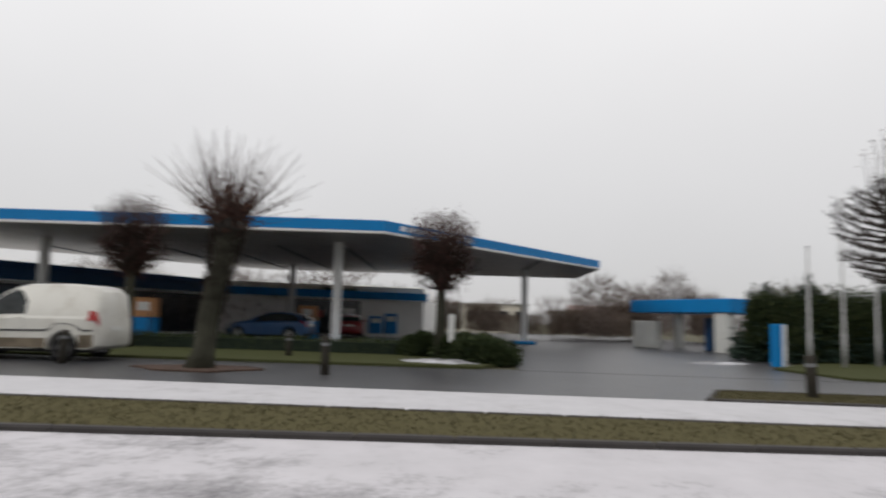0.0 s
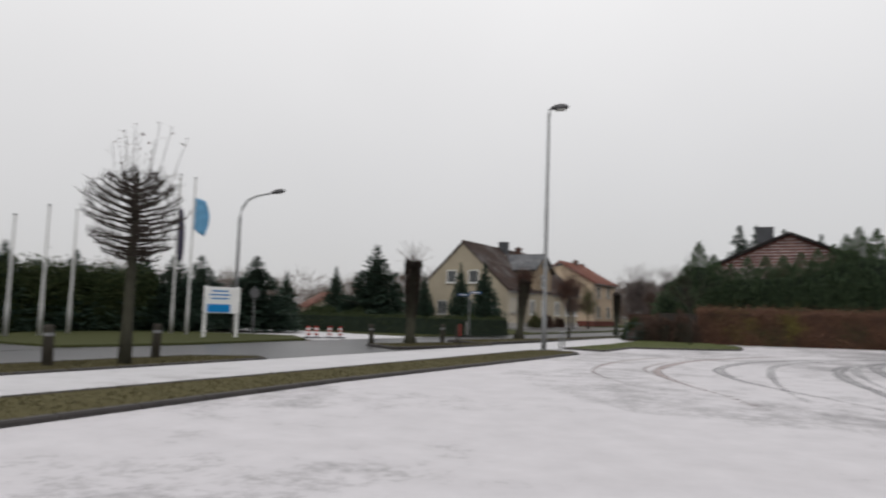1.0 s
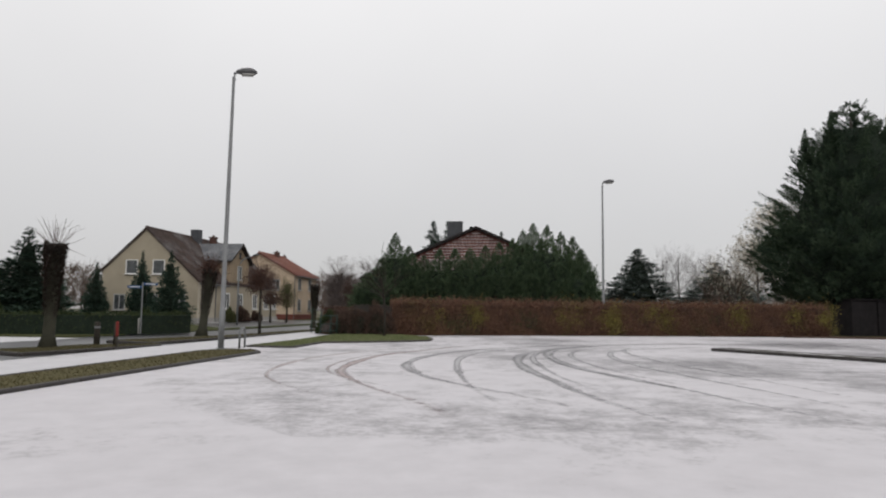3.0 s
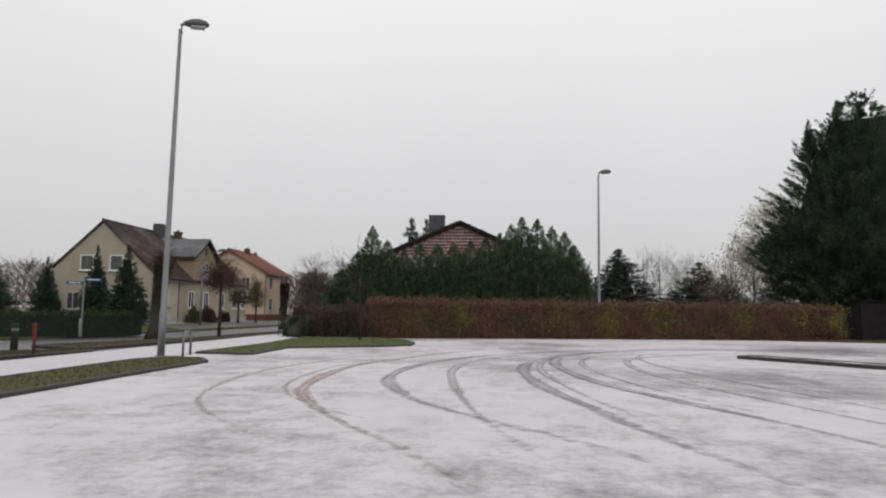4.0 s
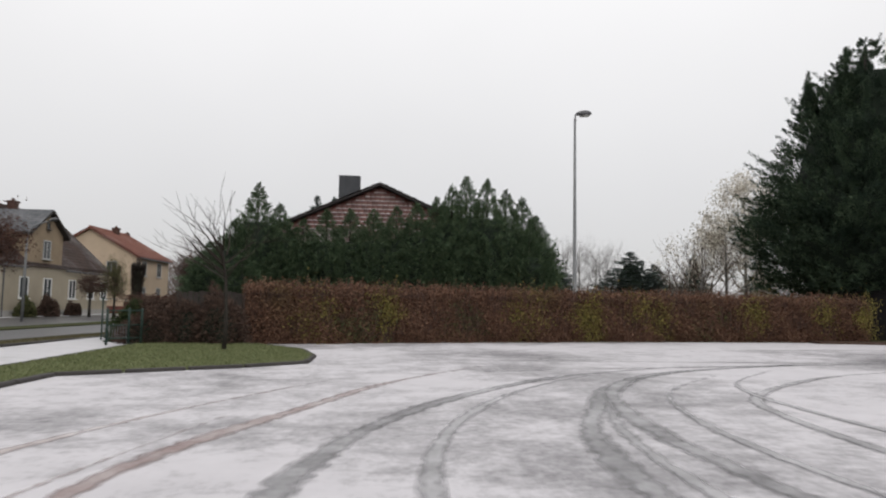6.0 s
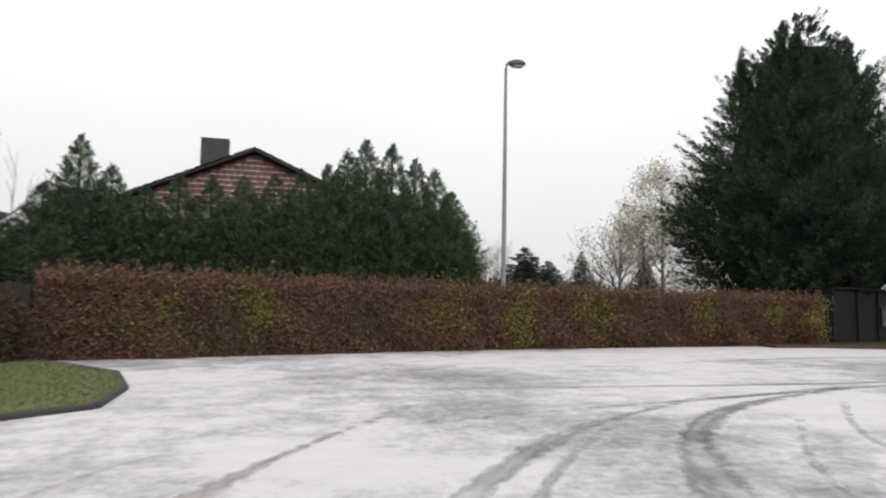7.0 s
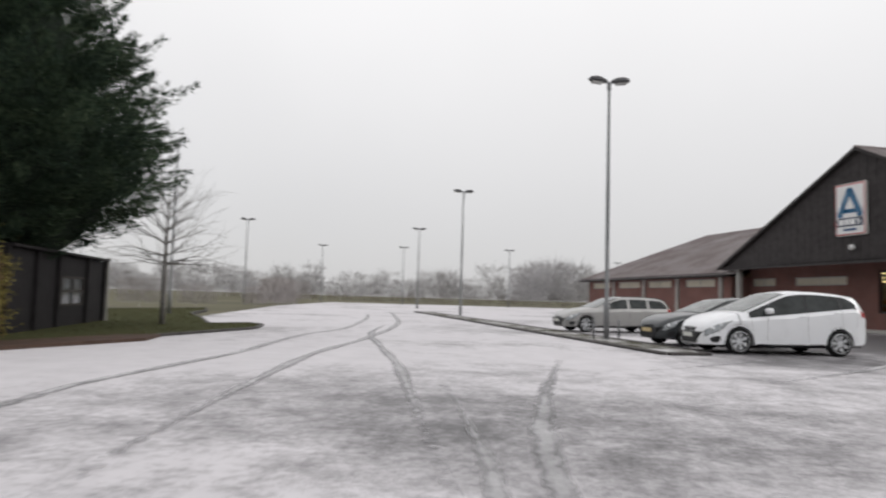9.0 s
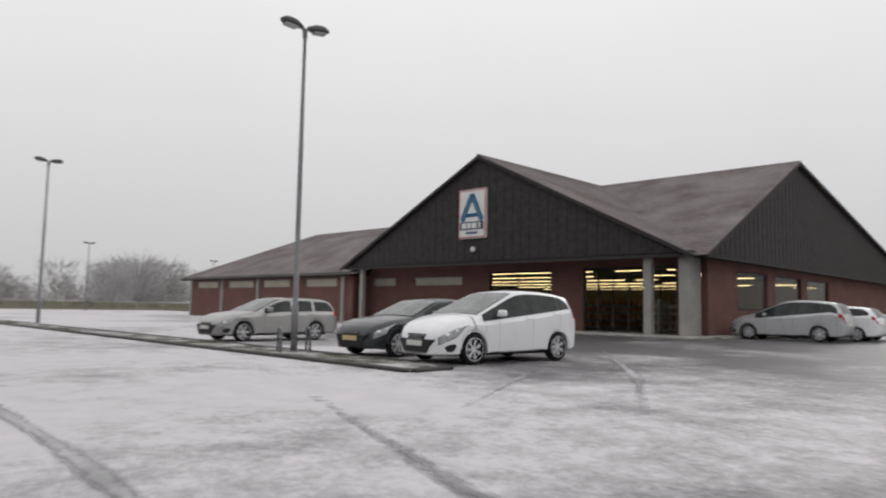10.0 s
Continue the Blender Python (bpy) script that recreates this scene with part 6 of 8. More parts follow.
# wing: hip from the east corner, ridge running back west behind the gable
hip, run = 11.5, 4.1
WR = 8.4
Geo().add([(24.0, 0.6, 3.4), (W1 + 0.6, 0.6, 3.4), (W1 - run, -hip, WR), (17.0, -hip, WR), (W1 + 0.6, -25, 3.4), (17, -25, 3.4)], [(0, 1, 2, 3), (1, 4, 2), (3, 2, 4, 5)]).obj("deck", M["timber_dark"], roof_ob)
tile_courses("roof_tiles", [(23.5, 0.66, 3.40), (W1 + 0.65, 0.66, 3.40), (W1 - run, -hip, WR), (14.0, -hip, WR)], M["roof_brown"], roof_ob)
tile_courses("roof_tiles", [(W1 + 0.66, -24, 3.40), (W1 + 0.66, 0.66, 3.40), (W1 - run, -hip, WR), (W1 - run, -hip - 0.5, WR)], M["roof_brown"], roof_ob)
Geo().tube([(N0, 1.0, RZ + 0.03), (N0, -N0, RZ + 0.03)], 0.11, 8).obj("ridge_tiles", M["roof_brown"], roof_ob)
Geo().tube([(W1 + 0.66, 0.66, 3.44), (W1 - run, -hip, WR + 0.03), (18, -hip, WR + 0.03)], 0.11, 8).obj("ridge_tiles", M["roof_brown"], roof_ob)
Geo().tube([(24.8, 0.72, 3.36), (W1 + 0.7, 0.72, 3.36)], 0.07, 8).obj("gutter", M["timber_dark"], shop)
# sign board: border, white panel, a peaked blue shape, a dark band with bars
sg = empty("shop_sign", shop.matrix_basis @ pose(12.75, 0.86, 6.65), "white shop sign with red border and blue peaked emblem", "sign")
Geo().box((0, -0.04, 0), (2.15, 0.16, 2.9), None, 0.05).obj("border", M["dirty_white"], sg, "pale outer sign frame")
Geo().box((0, 0.035, 0), (2.05, 0.03, 2.8), None, 0.01).obj("red_line", M["sign_red"], sg, "red line inside the frame")
Geo().box((0, 0.045, 0), (1.93, 0.03, 2.68), None, 0.01).obj("panel", M["white_paint"], sg)


def stroke(nm, pts, mat, y=0.085, lab=""):
    """A flat stroke of the emblem, a few millimetres proud."""
    n = len(pts)
    Geo().add([(x, y, z) for x, z in pts] + [(x, 0.06, z) for x, z in pts], [tuple(range(n))] + [tuple(range(n - 1, -1, -1))] + [(i, n + i, n + (i + 1) % n, (i + 1) % n) for i in range(n)]).obj(nm, M[mat], sg, lab)


# a broad peak of two legs with a pale line in each, and a cross bar
for k in (-1, 1):
    stroke("emblem_leg", [(k * 0.01, 1.17), (k * 0.16, 1.17), (k * 0.86, -0.22), (k * 0.86, -0.42), (k * 0.52, -0.42), (k * 0.50, -0.22), (k * 0.01, 0.72)], "sign_blue", 0.085, "blue leg of a peaked emblem")
    stroke("emblem_line", [(k * 0.08, 0.94), (k * 0.13, 0.94), (k * 0.72, -0.30), (k * 0.64, -0.30)], "sign_pale", 0.091)
stroke("emblem_bar", [(-0.42, 0.02), (0.42, 0.02), (0.53, -0.20), (-0.53, -0.20)], "sign_blue", 0.083)
Geo().box((0, 0.075, -0.70), (1.78, 0.03, 0.46)).obj("band", M["sign_navy"], sg, "dark blue band")
for i, w in enumerate((0.36, 0.30, 0.34, 0.16)):
    Geo().box((0.58 - 0.40 * i, 0.095, -0.70), (w, 0.012, 0.32)).obj("bar", M["white_paint"], sg)
Geo().box((0, 0.075, -1.12), (0.9, 0.02, 0.12)).obj("bar", M["blue_dark"], sg)
lamp = empty("wall_lamp", shop.matrix_basis @ pose(12.6, 0.95, 4.55), "small white globe lamp under the sign", "lamp")
Geo().lathe([(0.0, -0.17), (0.1, -0.14), (0.16, 0.0), (0.12, 0.12), (0.0, 0.18)], 14).obj("globe", M["white_paint"], lamp, "", True)
Geo().box((0, -0.13, 0.16), (0.08, 0.2, 0.06), None, 0.01).obj("bracket", M["dark"], lamp)
# inside: floor, ceiling, rows of warm tubes, shelves
Geo().box((13, -13, 0.05), (25.0, 22.8, 0.06)).obj("shop_floor", M["concrete"], shop)
Geo().box((13, -13, 3.62), (25.0, 22.8, 0.06)).obj("shop_ceiling", M["timber_grey"], shop)
Geo().box((25.3, -13, 1.82), (0.2, 22.8, 3.64)).obj("partition", M["render_ochre"], shop)
Geo().box((13, -24.55, 1.82), (25.0, 0.2, 3.64)).obj("partition", M["render_ochre"], shop)
for i in range(6):
    for k, x in enumerate((1.9, 4.9, 7.9, 10.9, 13.9, 16.9, 19.9, 22.9)):
        if i and k < 3 and (i + k) % 3 == 0:
            continue
        half = 0.75 if k < 3 else 1.42
        lt = empty("tube_light", shop.matrix_basis @ pose(x, -3.0 - 3.8 * i, 3.34 - 0.06 * i), "lit warm fluorescent tube on the ceiling", "ceiling light", "shop tubes")
        Geo().box((0, 0, 0.05), (2 * half + 0.04, 0.07, 0.04)).obj("housing", M["timber_grey"], lt)
        Geo().tube([(-half, 0, 0), (half, 0, 0)], 0.019, 6).obj("tube", M["tube"], lt, "glowing tube")
for i in range(4):
    sh = empty("shop_shelf", shop.matrix_basis @ pose(4.0 + 5.0 * i, -9.0, 0.08), "tall shop shelf full of goods", "shelf", "shop shelves")
    for z in (0.1, 0.55, 1.0, 1.45):
        Geo().box((0, 0, z), (0.9, 9, 0.05)).obj("shelf", M["dirty_white"], sh)
        rg = np.random.default_rng(i * 10 + int(z * 10))
        gg = Geo()
        for k in range(26):
            gg.box(((k % 2 - 0.5) * 0.45, -4.3 + 0.34 * k, z + 0.19), (0.36, 0.3, 0.2 + 0.16 * rg.random()))
        tagged(gg.obj("goods", M["orange"] if i % 2 else M["render_ochre"], sh), "", "", "", "stuff")
    Geo().box((0, 0, 0.9), (0.05, 9, 1.8)).obj("back_panel", M["dirty_white"], sh)


# ----- houses across the road -----
def saddle_house(name, at, label, w0, w1, length, eave0, eave1, ridge, wall, tiles, over=0.35, course=0.34):
    """A gabled house: local x across (w0 left, w1 right of the ridge), y back along the ridge, front gable at y = 0."""
    root = empty(name, at, label, "house", "houses along the road")
    g = Geo()
    sect = [(-w0, 0), (w1, 0), (w1, eave1), (0, ridge), (-w0, eave0)]
    n = len(sect)
    g.add([(x, 0, z) for x, z in sect] + [(x, length, z) for x, z in sect], [tuple(range(n))[::-1] and tuple(range(n)), tuple(range(2 * n - 1, n - 1, -1))] + [((i + 1) % n, i, n + i, n + (i + 1) % n) for i in (0, 1, 4)])
    g.obj("wall", wall, root)
    s0, s1 = (ridge - eave0) / w0, (ridge - eave1) / w1
    rf = Geo()
    for sx, w, s in ((-1, w0, s0), (1, w1, s1)):
        x1, z1 = sx * (w + over), ridge - s * (w + over)
        a = [(0, -over, ridge + 0.02), (x1, -over, z1 + 0.02), (x1, length + over, z1 + 0.02), (0, length + over, ridge + 0.02)]
        b = [(x, y, z + 0.10) for x, y, z in a]
        rf.add(a + b, [(0, 1, 2, 3), (7, 6, 5, 4), (0, 4, 5, 1), (1, 5, 6, 2), (2, 6, 7, 3)])
    r = rf.obj("roof", tiles, root)
    for sx, w, s in ((-1, w0, s0), (1, w1, s1)):
        x1, z1 = sx * (w + over), ridge - s * (w + over)
        e = [(x1, -over, z1 + 0.17), (x1, length + over, z1 + 0.17), (0, length + over, ridge + 0.17), (0, -over, ridge + 0.17)]
        tile_courses("roof_tiles", e, tiles, r, course)
    Geo().tube([(0, -over, ridge + 0.2), (0, length + over, ridge + 0.2)], 0.12, 8).obj("ridge_tiles", tiles, r)
    return root


def chimney(parent, x, y, z0, z1, w, mat, d=None, cap=True):
    c = Geo().box((x, y, (z0 + z1) / 2), (w, d or w, z1 - z0), None, 0.02)
    if not cap:
        return c.box((x, y, z1 + 0.01), (w + 0.03, (d or w) + 0.03, 0.04), None, 0.008).obj("chimney", mat, parent)
    c.box((x, y, z1 - 0.06), (w + 0.12, (d or w) + 0.12, 0.14), None, 0.02)
    c.tube([(x, y, z1), (x, y, z1 + 0.18)], w * 0.22, 8)
    return c.obj("chimney", mat, parent)


HA = pose(-25.5, 48.7, -0.06, 0, 0, -3.4)
house_a = saddle_house("house", HA, "beige rendered gabled house with a dark brown tiled roof", 3.7, 4.6, 18.6, 4.3, 3.5, 7.75, M["render_beige"], M["roof_old"], 0.14)
for x in (-1.68, 0.66):
    window(house_a, pose(x + 1.05, -0.02, 4.05, 0, 0, 180), 1.05, 1.2, 1, M["white_paint"])
for x in (-2.6, 0.2, 2.6):
    window(house_a, pose(x + 1.0, -0.02, 1.1, 0, 0, 180), 1.0, 1.3)
Geo().box((4.60, 1.62, 1.72), (0.06, 3.2, 3.44)).obj("wall_panel", M["render_pale"], house_a, "paler patch of newer render")
window(house_a, pose(4.65, 2.0, 1.42, 0, 0, -90), 1.25, 1.28, 2, None, M["blind"])
for y in (5.05, 8.05, 11.65, 14.75, 17.1):
    window(house_a, pose(4.62, y + 1.2, 1.28, 0, 0, -90), 1.1, 1.4, 2, M["white_paint"])
    window(house_a, pose(4.66, y + 1.0, 0.12, 0, 0, -90), 0.7, 0.3, 1, M["concrete"], None, False, "cellar_light")
Geo().tube([(4.70, 3.25, 0.05), (4.70, 3.25, 3.3), (4.86, 3.25, 3.45)], 0.045, 8).obj("downpipe", M["lamp_dark"], house_a)
chimney(house_a, 0.3, 8.2, 6.2, 8.65, 0.8, M["chimney"], None, False)
chimney(house_a, 0.7, 11.0, 6.0, 8.3, 0.55, M["chimney_red"])
Geo().box((0.45, 9.3, 0.25), (8.5, 18.7, 0.5)).obj("plinth", M["concrete"], house_a)
Geo().tube([(4.86, -0.1, 3.28), (4.86, 5.6, 3.28)], 0.065, 8).obj("gutter", M["lamp_dark"], house_a)
Geo().tube([(4.86, 10.8, 3.28), (4.86, 18.7, 3.28)], 0.065, 8).obj("gutter", M["lamp_dark"], house_a)
# cross dormer towards the road
dm = Geo()
dm.add([(1.0, 6.0, 3.4), (4.66, 6.0, 3.4), (4.66, 10.4, 3.4), (1.0, 10.4, 3.4), (1.0, 6.0, 5.7), (4.66, 6.0, 5.7), (4.66, 10.4, 5.7), (1.0, 10.4, 5.7), (4.66, 8.2, 7.1), (1.0, 8.2, 7.1)],
       [(0, 1, 5, 4), (1, 2, 6, 8, 5), (2, 3, 7, 6)])
dmo = dm.obj("dormer", M["render_ochre"], house_a, "ochre clad cross gable")
Geo().add([(0.6, 5.6, 5.45), (5.0, 5.6, 5.45), (5.0, 8.2, 7.18), (0.6, 8.2, 7.18), (5.0, 10.8, 5.45), (0.6, 10.8, 5.45), (0.6, 5.6, 5.57), (5.0, 5.6, 5.57), (5.0, 8.2, 7.3), (0.6, 8.2, 7.3), (5.0, 10.8, 5.57), (0.6, 10.8, 5.57)],
          [(0, 1, 2, 3), (3, 2, 4, 5), (6, 9, 8, 7), (9, 11, 10, 8), (0, 6, 7, 1), (1, 7, 8, 2), (2, 8, 10, 4)]).obj("dormer_roof", M["timber_grey"], dmo)
tile_courses("roof_tiles", [(0.6, 5.58, 5.6), (5.02, 5.58, 5.6), (5.02, 8.2, 7.34), (0.6, 8.2, 7.34)], M["roof_slate"], dmo, 0.3)
tile_courses("roof_tiles", [(0.6, 10.82, 5.6), (5.02, 10.82, 5.6), (5.02, 8.2, 7.34), (0.6, 8.2, 7.34)], M["roof_slate"], dmo, 0.3)
Geo().tube([(0.62, 5.5, 5.62), (0.62, 8.2, 7.42)], 0.10, 6).obj("verge_board", M["white_paint"], dmo, "pale flashing along the dormer roof")
window(dmo, pose(4.68, 8.7, 3.95, 0, 0, -90), 1.0, 1.3, 2, M["frame_grey"])
window(dmo, pose(4.68, 8.42, 6.0, 0, 0, -90), 0.4, 0.5, 1, M["timber_grey"])

house_b = saddle_house("house", pose(-24.2, 74.6, -0.06, 0, 0, -5), "peach rendered two-storey house with a red tiled roof", 4.4, 4.4, 8.2, 5.4, 5.4, 7.9, M["render_peach"], M["roof_red"])
for y in (1.2, 5.0):
    for z in (1.1, 3.6):
        window(house_b, pose(4.42, y + 1.1, z, 0, 0, -90), 1.1, 1.45)
for x in (-2.6, 1.6):
    window(house_b, pose(x + 1.0, -0.02, 3.6, 0, 0, 180), 1.0, 1.3)
chimney(house_b, 0.3, 4.6, 6.8, 8.5, 0.55, M["chimney_red"])
chimney(house_b, 0.0, 8.0, 7.4, 8.3, 0.3, M["chimney_red"])
Geo().box((0, 4.1, 0.35), (9.0, 8.4, 0.7)).obj("plinth", M["plinth"], house_b)
Geo().tube([(4.46, -0.05, 0.05), (4.46, -0.05, 5.2), (4.6, -0.05, 5.35)], 0.06, 8).obj("downpipe", M["lamp_dark"], house_b)
Geo().tube([(4.78, -0.3, 5.22), (4.78, 8.5, 5.22)], 0.07, 8).obj("gutter", M["lamp_dark"], house_b)

saddle_house("house", pose(-52.5, 66.0, -0.06, 0, 0, 50), "low garden house with an orange-red roof behind trees", 3.2, 3.2, 7, 1.6, 1.6, 3.4, M["render_beige"], M["roof_red"])
house_d = empty("workshop", pose(-83.0, -5.6, -0.06, 0, 0, 2), "distant long low cream workshop with a flat roof", "building")
Geo().box((0, 3.8, 1.65), (8, 7.5, 3.3)).obj("wall", M["cream"], house_d)
Geo().box((0, 3.8, 3.36), (8.4, 7.9, 0.14)).obj("roof_edge", M["concrete"], house_d)
for k in range(4):
    Geo().box((4.03, 0.9 + 1.9 * k, 2.1), (0.08, 1.2, 0.9)).obj("window", M["shop_dark"], house_d)
saddle_house("house", pose(-87, 8.4, -0.06, 0, 0, -2), "distant small house with a pale red roof", 3.0, 3.0, 4.0, 2.2, 2.2, 3.4, M["dirty_white"], M["roof_pale"])

# ----- the house behind the thujas: its gable is hung with red tiles -----
tile_house = empty("house", pose(1.75, 38.0, -0.06, 0, 0, -3), "house with a red and white tile-hung gable behind thujas", "house")
HW, HR, HE = 7.2, 6.62, 3.45
g = Geo()
sect = [(-HW, 0), (HW, 0), (HW, HE), (0, HR), (-HW, HE)]
g.add([(x, 0, z) for x, z in sect] + [(x, 12, z) for x, z in sect], [(0, 1, 2, 3, 4), (9, 8, 7, 6, 5), (1, 0, 5, 6), (2, 1, 6, 7), (0, 4, 9, 5)])
hung = g.obj("wall", M["plinth"], tile_house, "gable wall hung with red tiles")
rg = Geo()
for sx in (-1, 1):
    a = [(0, -0.4, HR + 0.03), (sx * (HW + 0.4), -0.4, HE - 0.15), (sx * (HW + 0.4), 12.4, HE - 0.15), (0, 12.4, HR + 0.03)]
    b = [(x, y, z + 0.08) for x, y, z in a]
    rg.add(a + b, [(0, 1, 2, 3), (7, 6, 5, 4), (0, 4, 5, 1), (1, 5, 6, 2), (2, 6, 7, 3)])
ro = rg.obj("roof", M["timber_dark"], tile_house, "dark roof with a wide verge")
for sx in (-1, 1):
    tile_courses("roof_tiles", [(sx * (HW + 0.4), -0.42, HE - 0.05), (sx * (HW + 0.4), 12.4, HE - 0.05), (0, 12.4, HR + 0.13), (0, -0.42, HR + 0.13)], M["roof_old"], ro)
chimney(tile_house, -1.45, 0.9, 5.6, 7.2, 0.98, M["chimney"], 0.6, False)
HUNG = (hung, HW, HR, HE)


# ----- petrol station -----
canopy = empty("petrol_station_canopy", None, "wide petrol station canopy with a bright blue fascia", "canopy")
CAN = [(-22.9, -9.9), (-36.3, 0.95), (-44.2, 1.2), (-44.2, -19.5), (-33.5, -31.0), (-22.4, -31.0)]
Geo().prism(CAN, 4.27, 4.34).obj("soffit", M["soffit"], canopy, "grey slatted soffit")
inner = [(x + (-33 - x) * 0.012, y + (-14 - y) * 0.012) for x, y in CAN]
Geo().prism(inner, 4.35, 4.72).obj("deck", M["soffit"], canopy)
for i in range(len(CAN)):
    a, b = np.array(CAN[i]), np.array(CAN[(i + 1) % len(CAN)])
    d = b - a
    L, ang = np.linalg.norm(d), math.degrees(math.atan2(d[1], d[0]))
    m = pose(*a, 0, 0, 0, ang)
    Geo().box((L / 2, 0, 4.585), (L + 0.06, 0.08, 0.40), m, 0.01).obj("fascia", M["blue"], canopy, "bright blue fascia panel")
    Geo().box((L / 2, 0.0, 4.335), (L + 0.08, 0.1, 0.09), m, 0.01).obj("trim", M["white_paint"], canopy, "white light strip under the fascia")
    if i == 0:
        for k in range(11):
            Geo().box((1.0 + 0.42 * k, 0, 4.59), (0.28, 0.12, 0.2), m).obj("bar", M["white_paint"], canopy, "pale bar of lettering")
for i in range(9):
    y = -27 + 3 * i
    Geo().box((-35, y, 4.25), (14 if -20 < y < -6 else 8, 0.16, 0.05)).obj("soffit_batten", M["steel"], canopy)
for x, y in ((-26.0, -12.0), (-38.0, -3.0), (-27.5, -25.0), (-40.0, -17.0)):
    Geo().box((x, y, 2.15), (0.34, 0.34, 4.3), None, 0.03).obj("column", M["white_paint"], canopy, "white canopy column")
    Geo().box((x, y, 0.06), (1.3, 1.3, 0.18), None, 0.03).obj("column_base", M["blue"], canopy)
Geo().box((-34.0, -7.5, 4.86), (1.6, 1.2, 0.3), None, 0.03).obj("roof_unit", M["concrete"], canopy)

kiosk = empty("station_shop", None, "low white petrol station shop with a blue roof band", "shop")
P = [(-45.4, -9.1), (-41.3, -21.9), (-27.0, -28.6), (-30, -38), (-58, -30), (-56, -8)]
Geo().prism(P, -0.03, 2.55).obj("wall", M["white_wall"], kiosk)
# The second band's darker blue holds the shade behind the canopy.
for i, (mat, lab) in enumerate((("blue", "bright blue roof band"), ("blue_dark", "blue roof band coloured dark for canopy shade"))):
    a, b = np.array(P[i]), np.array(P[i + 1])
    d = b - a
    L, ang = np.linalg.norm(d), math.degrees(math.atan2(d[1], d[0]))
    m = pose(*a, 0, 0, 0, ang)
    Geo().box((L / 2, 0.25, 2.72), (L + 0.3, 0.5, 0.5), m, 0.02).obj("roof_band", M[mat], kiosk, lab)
    Geo().box((L / 2, -0.2, 3.13), (L + 0.1, 0.6, 0.40), m, 0.02).obj("roof_edge", M["cream"] if i == 0 else M["blue_dark"], kiosk, "cream parapet" if i == 0 else "blue parapet coloured dark for canopy shade")
    Geo().box((L / 2, 0.27, 2.42), (L + 0.32, 0.54, 0.09), m, 0.01).obj("trim", M["white_paint"], kiosk, "white strip under the roof band")
    if i == 0:
        for x0, x1, z0, z1 in ((4.4, 9.2, 0.1, 2.3),):
            fr = Geo().box(((x0 + x1) / 2, 0.03, (z0 + z1) / 2), (x1 - x0, 0.06, z1 - z0), m).obj("shop_window", M["dark"], kiosk, "dark shop front glazing")
            n = max(1, int((x1 - x0) / 1.2))
            for k in range(n):
                w = (x1 - x0) / n
                Geo().box((x0 + w * (k + 0.5), 0.07, (z0 + z1) / 2), (w - 0.08, 0.02, z1 - z0 - 0.1), m).obj("pane", M["shop_dark"], fr)
        for x, h in ((2.3, 1.35), (3.35, 1.15)):
            wp = Geo().box((x, 0.1, 0.2 + h / 2), (0.85, 0.2, h), m, 0.02).obj("wall_panel", M["blue"], kiosk, "blue vending panel")
            Geo().box((x, 0.21, 0.2 + h * 0.74), (0.6, 0.02, h * 0.26), m).obj("panel_field", M["plate"], wp)
        Geo().box((5.2, 0.12, 1.55), (0.9, 0.06, 0.5), m).obj("poster", M["white_paint"], kiosk, "pale poster board")
        Geo().box((7.2, 0.12, 1.4), (0.6, 0.06, 0.45), m).obj("poster", M["red"], kiosk, "red poster board")
        Geo().box((5.8, 0.3, 2.9), (2.2, 0.2, 0.4), m, 0.02).obj("sign_board", M["green_box"], kiosk, "dark green sign board")
    else:
        fr = Geo().box((L / 2, 0.03, 1.2), (L - 0.6, 0.06, 2.2), m).obj("shop_window", M["dark"], kiosk, "dark bay doors")
        for k in range(6):
            w = (L - 0.8) / 6
            Geo().box((0.4 + w * (k + 0.5), 0.07, 1.2), (w - 0.12, 0.02, 2.0), m).obj("pane", M["shop_dark"], fr)

bay = empty("washing_bay", pose(-39.2, 3.5, -0.03, 0, 0, 25.5), "open washing bay with a flat bright blue roof", "washing bay")
Geo().box((3.7, 1.9, 2.40), (7.4, 3.8, 0.72), None, 0.03).obj("roof", M["blue"], bay, "bright blue roof slab")
Geo().box((1.0, 0.35, 0.78), (1.8, 0.5, 1.55), None, 0.02).obj("wall", M["dirty_white"], bay, "low white wall block")
Geo().box((6.7, 0.35, 1.05), (0.85, 0.5, 2.1), None, 0.02).obj("pillar", M["dirty_white"], bay, "broad white pillar")
Geo().box((6.9, 3.4, 1.05), (0.5, 0.4, 2.2), None, 0.02).obj("pillar", M["dirty_white"], bay)
Geo().box((0.4, 3.4, 1.1), (0.4, 0.4, 2.2), None, 0.02).obj("pillar", M["dirty_white"], bay)
Geo().box((4.5, 1.8, 0.9), (0.5, 0.6, 1.8), None, 0.04).obj("wash_machine", M["blue_dark"], bay, "dark blue cleaning machine")
Geo().box((5.6, 1.9, 0.8), (0.45, 0.5, 1.6), None, 0.04).obj("wash_machine", M["steel"], bay)

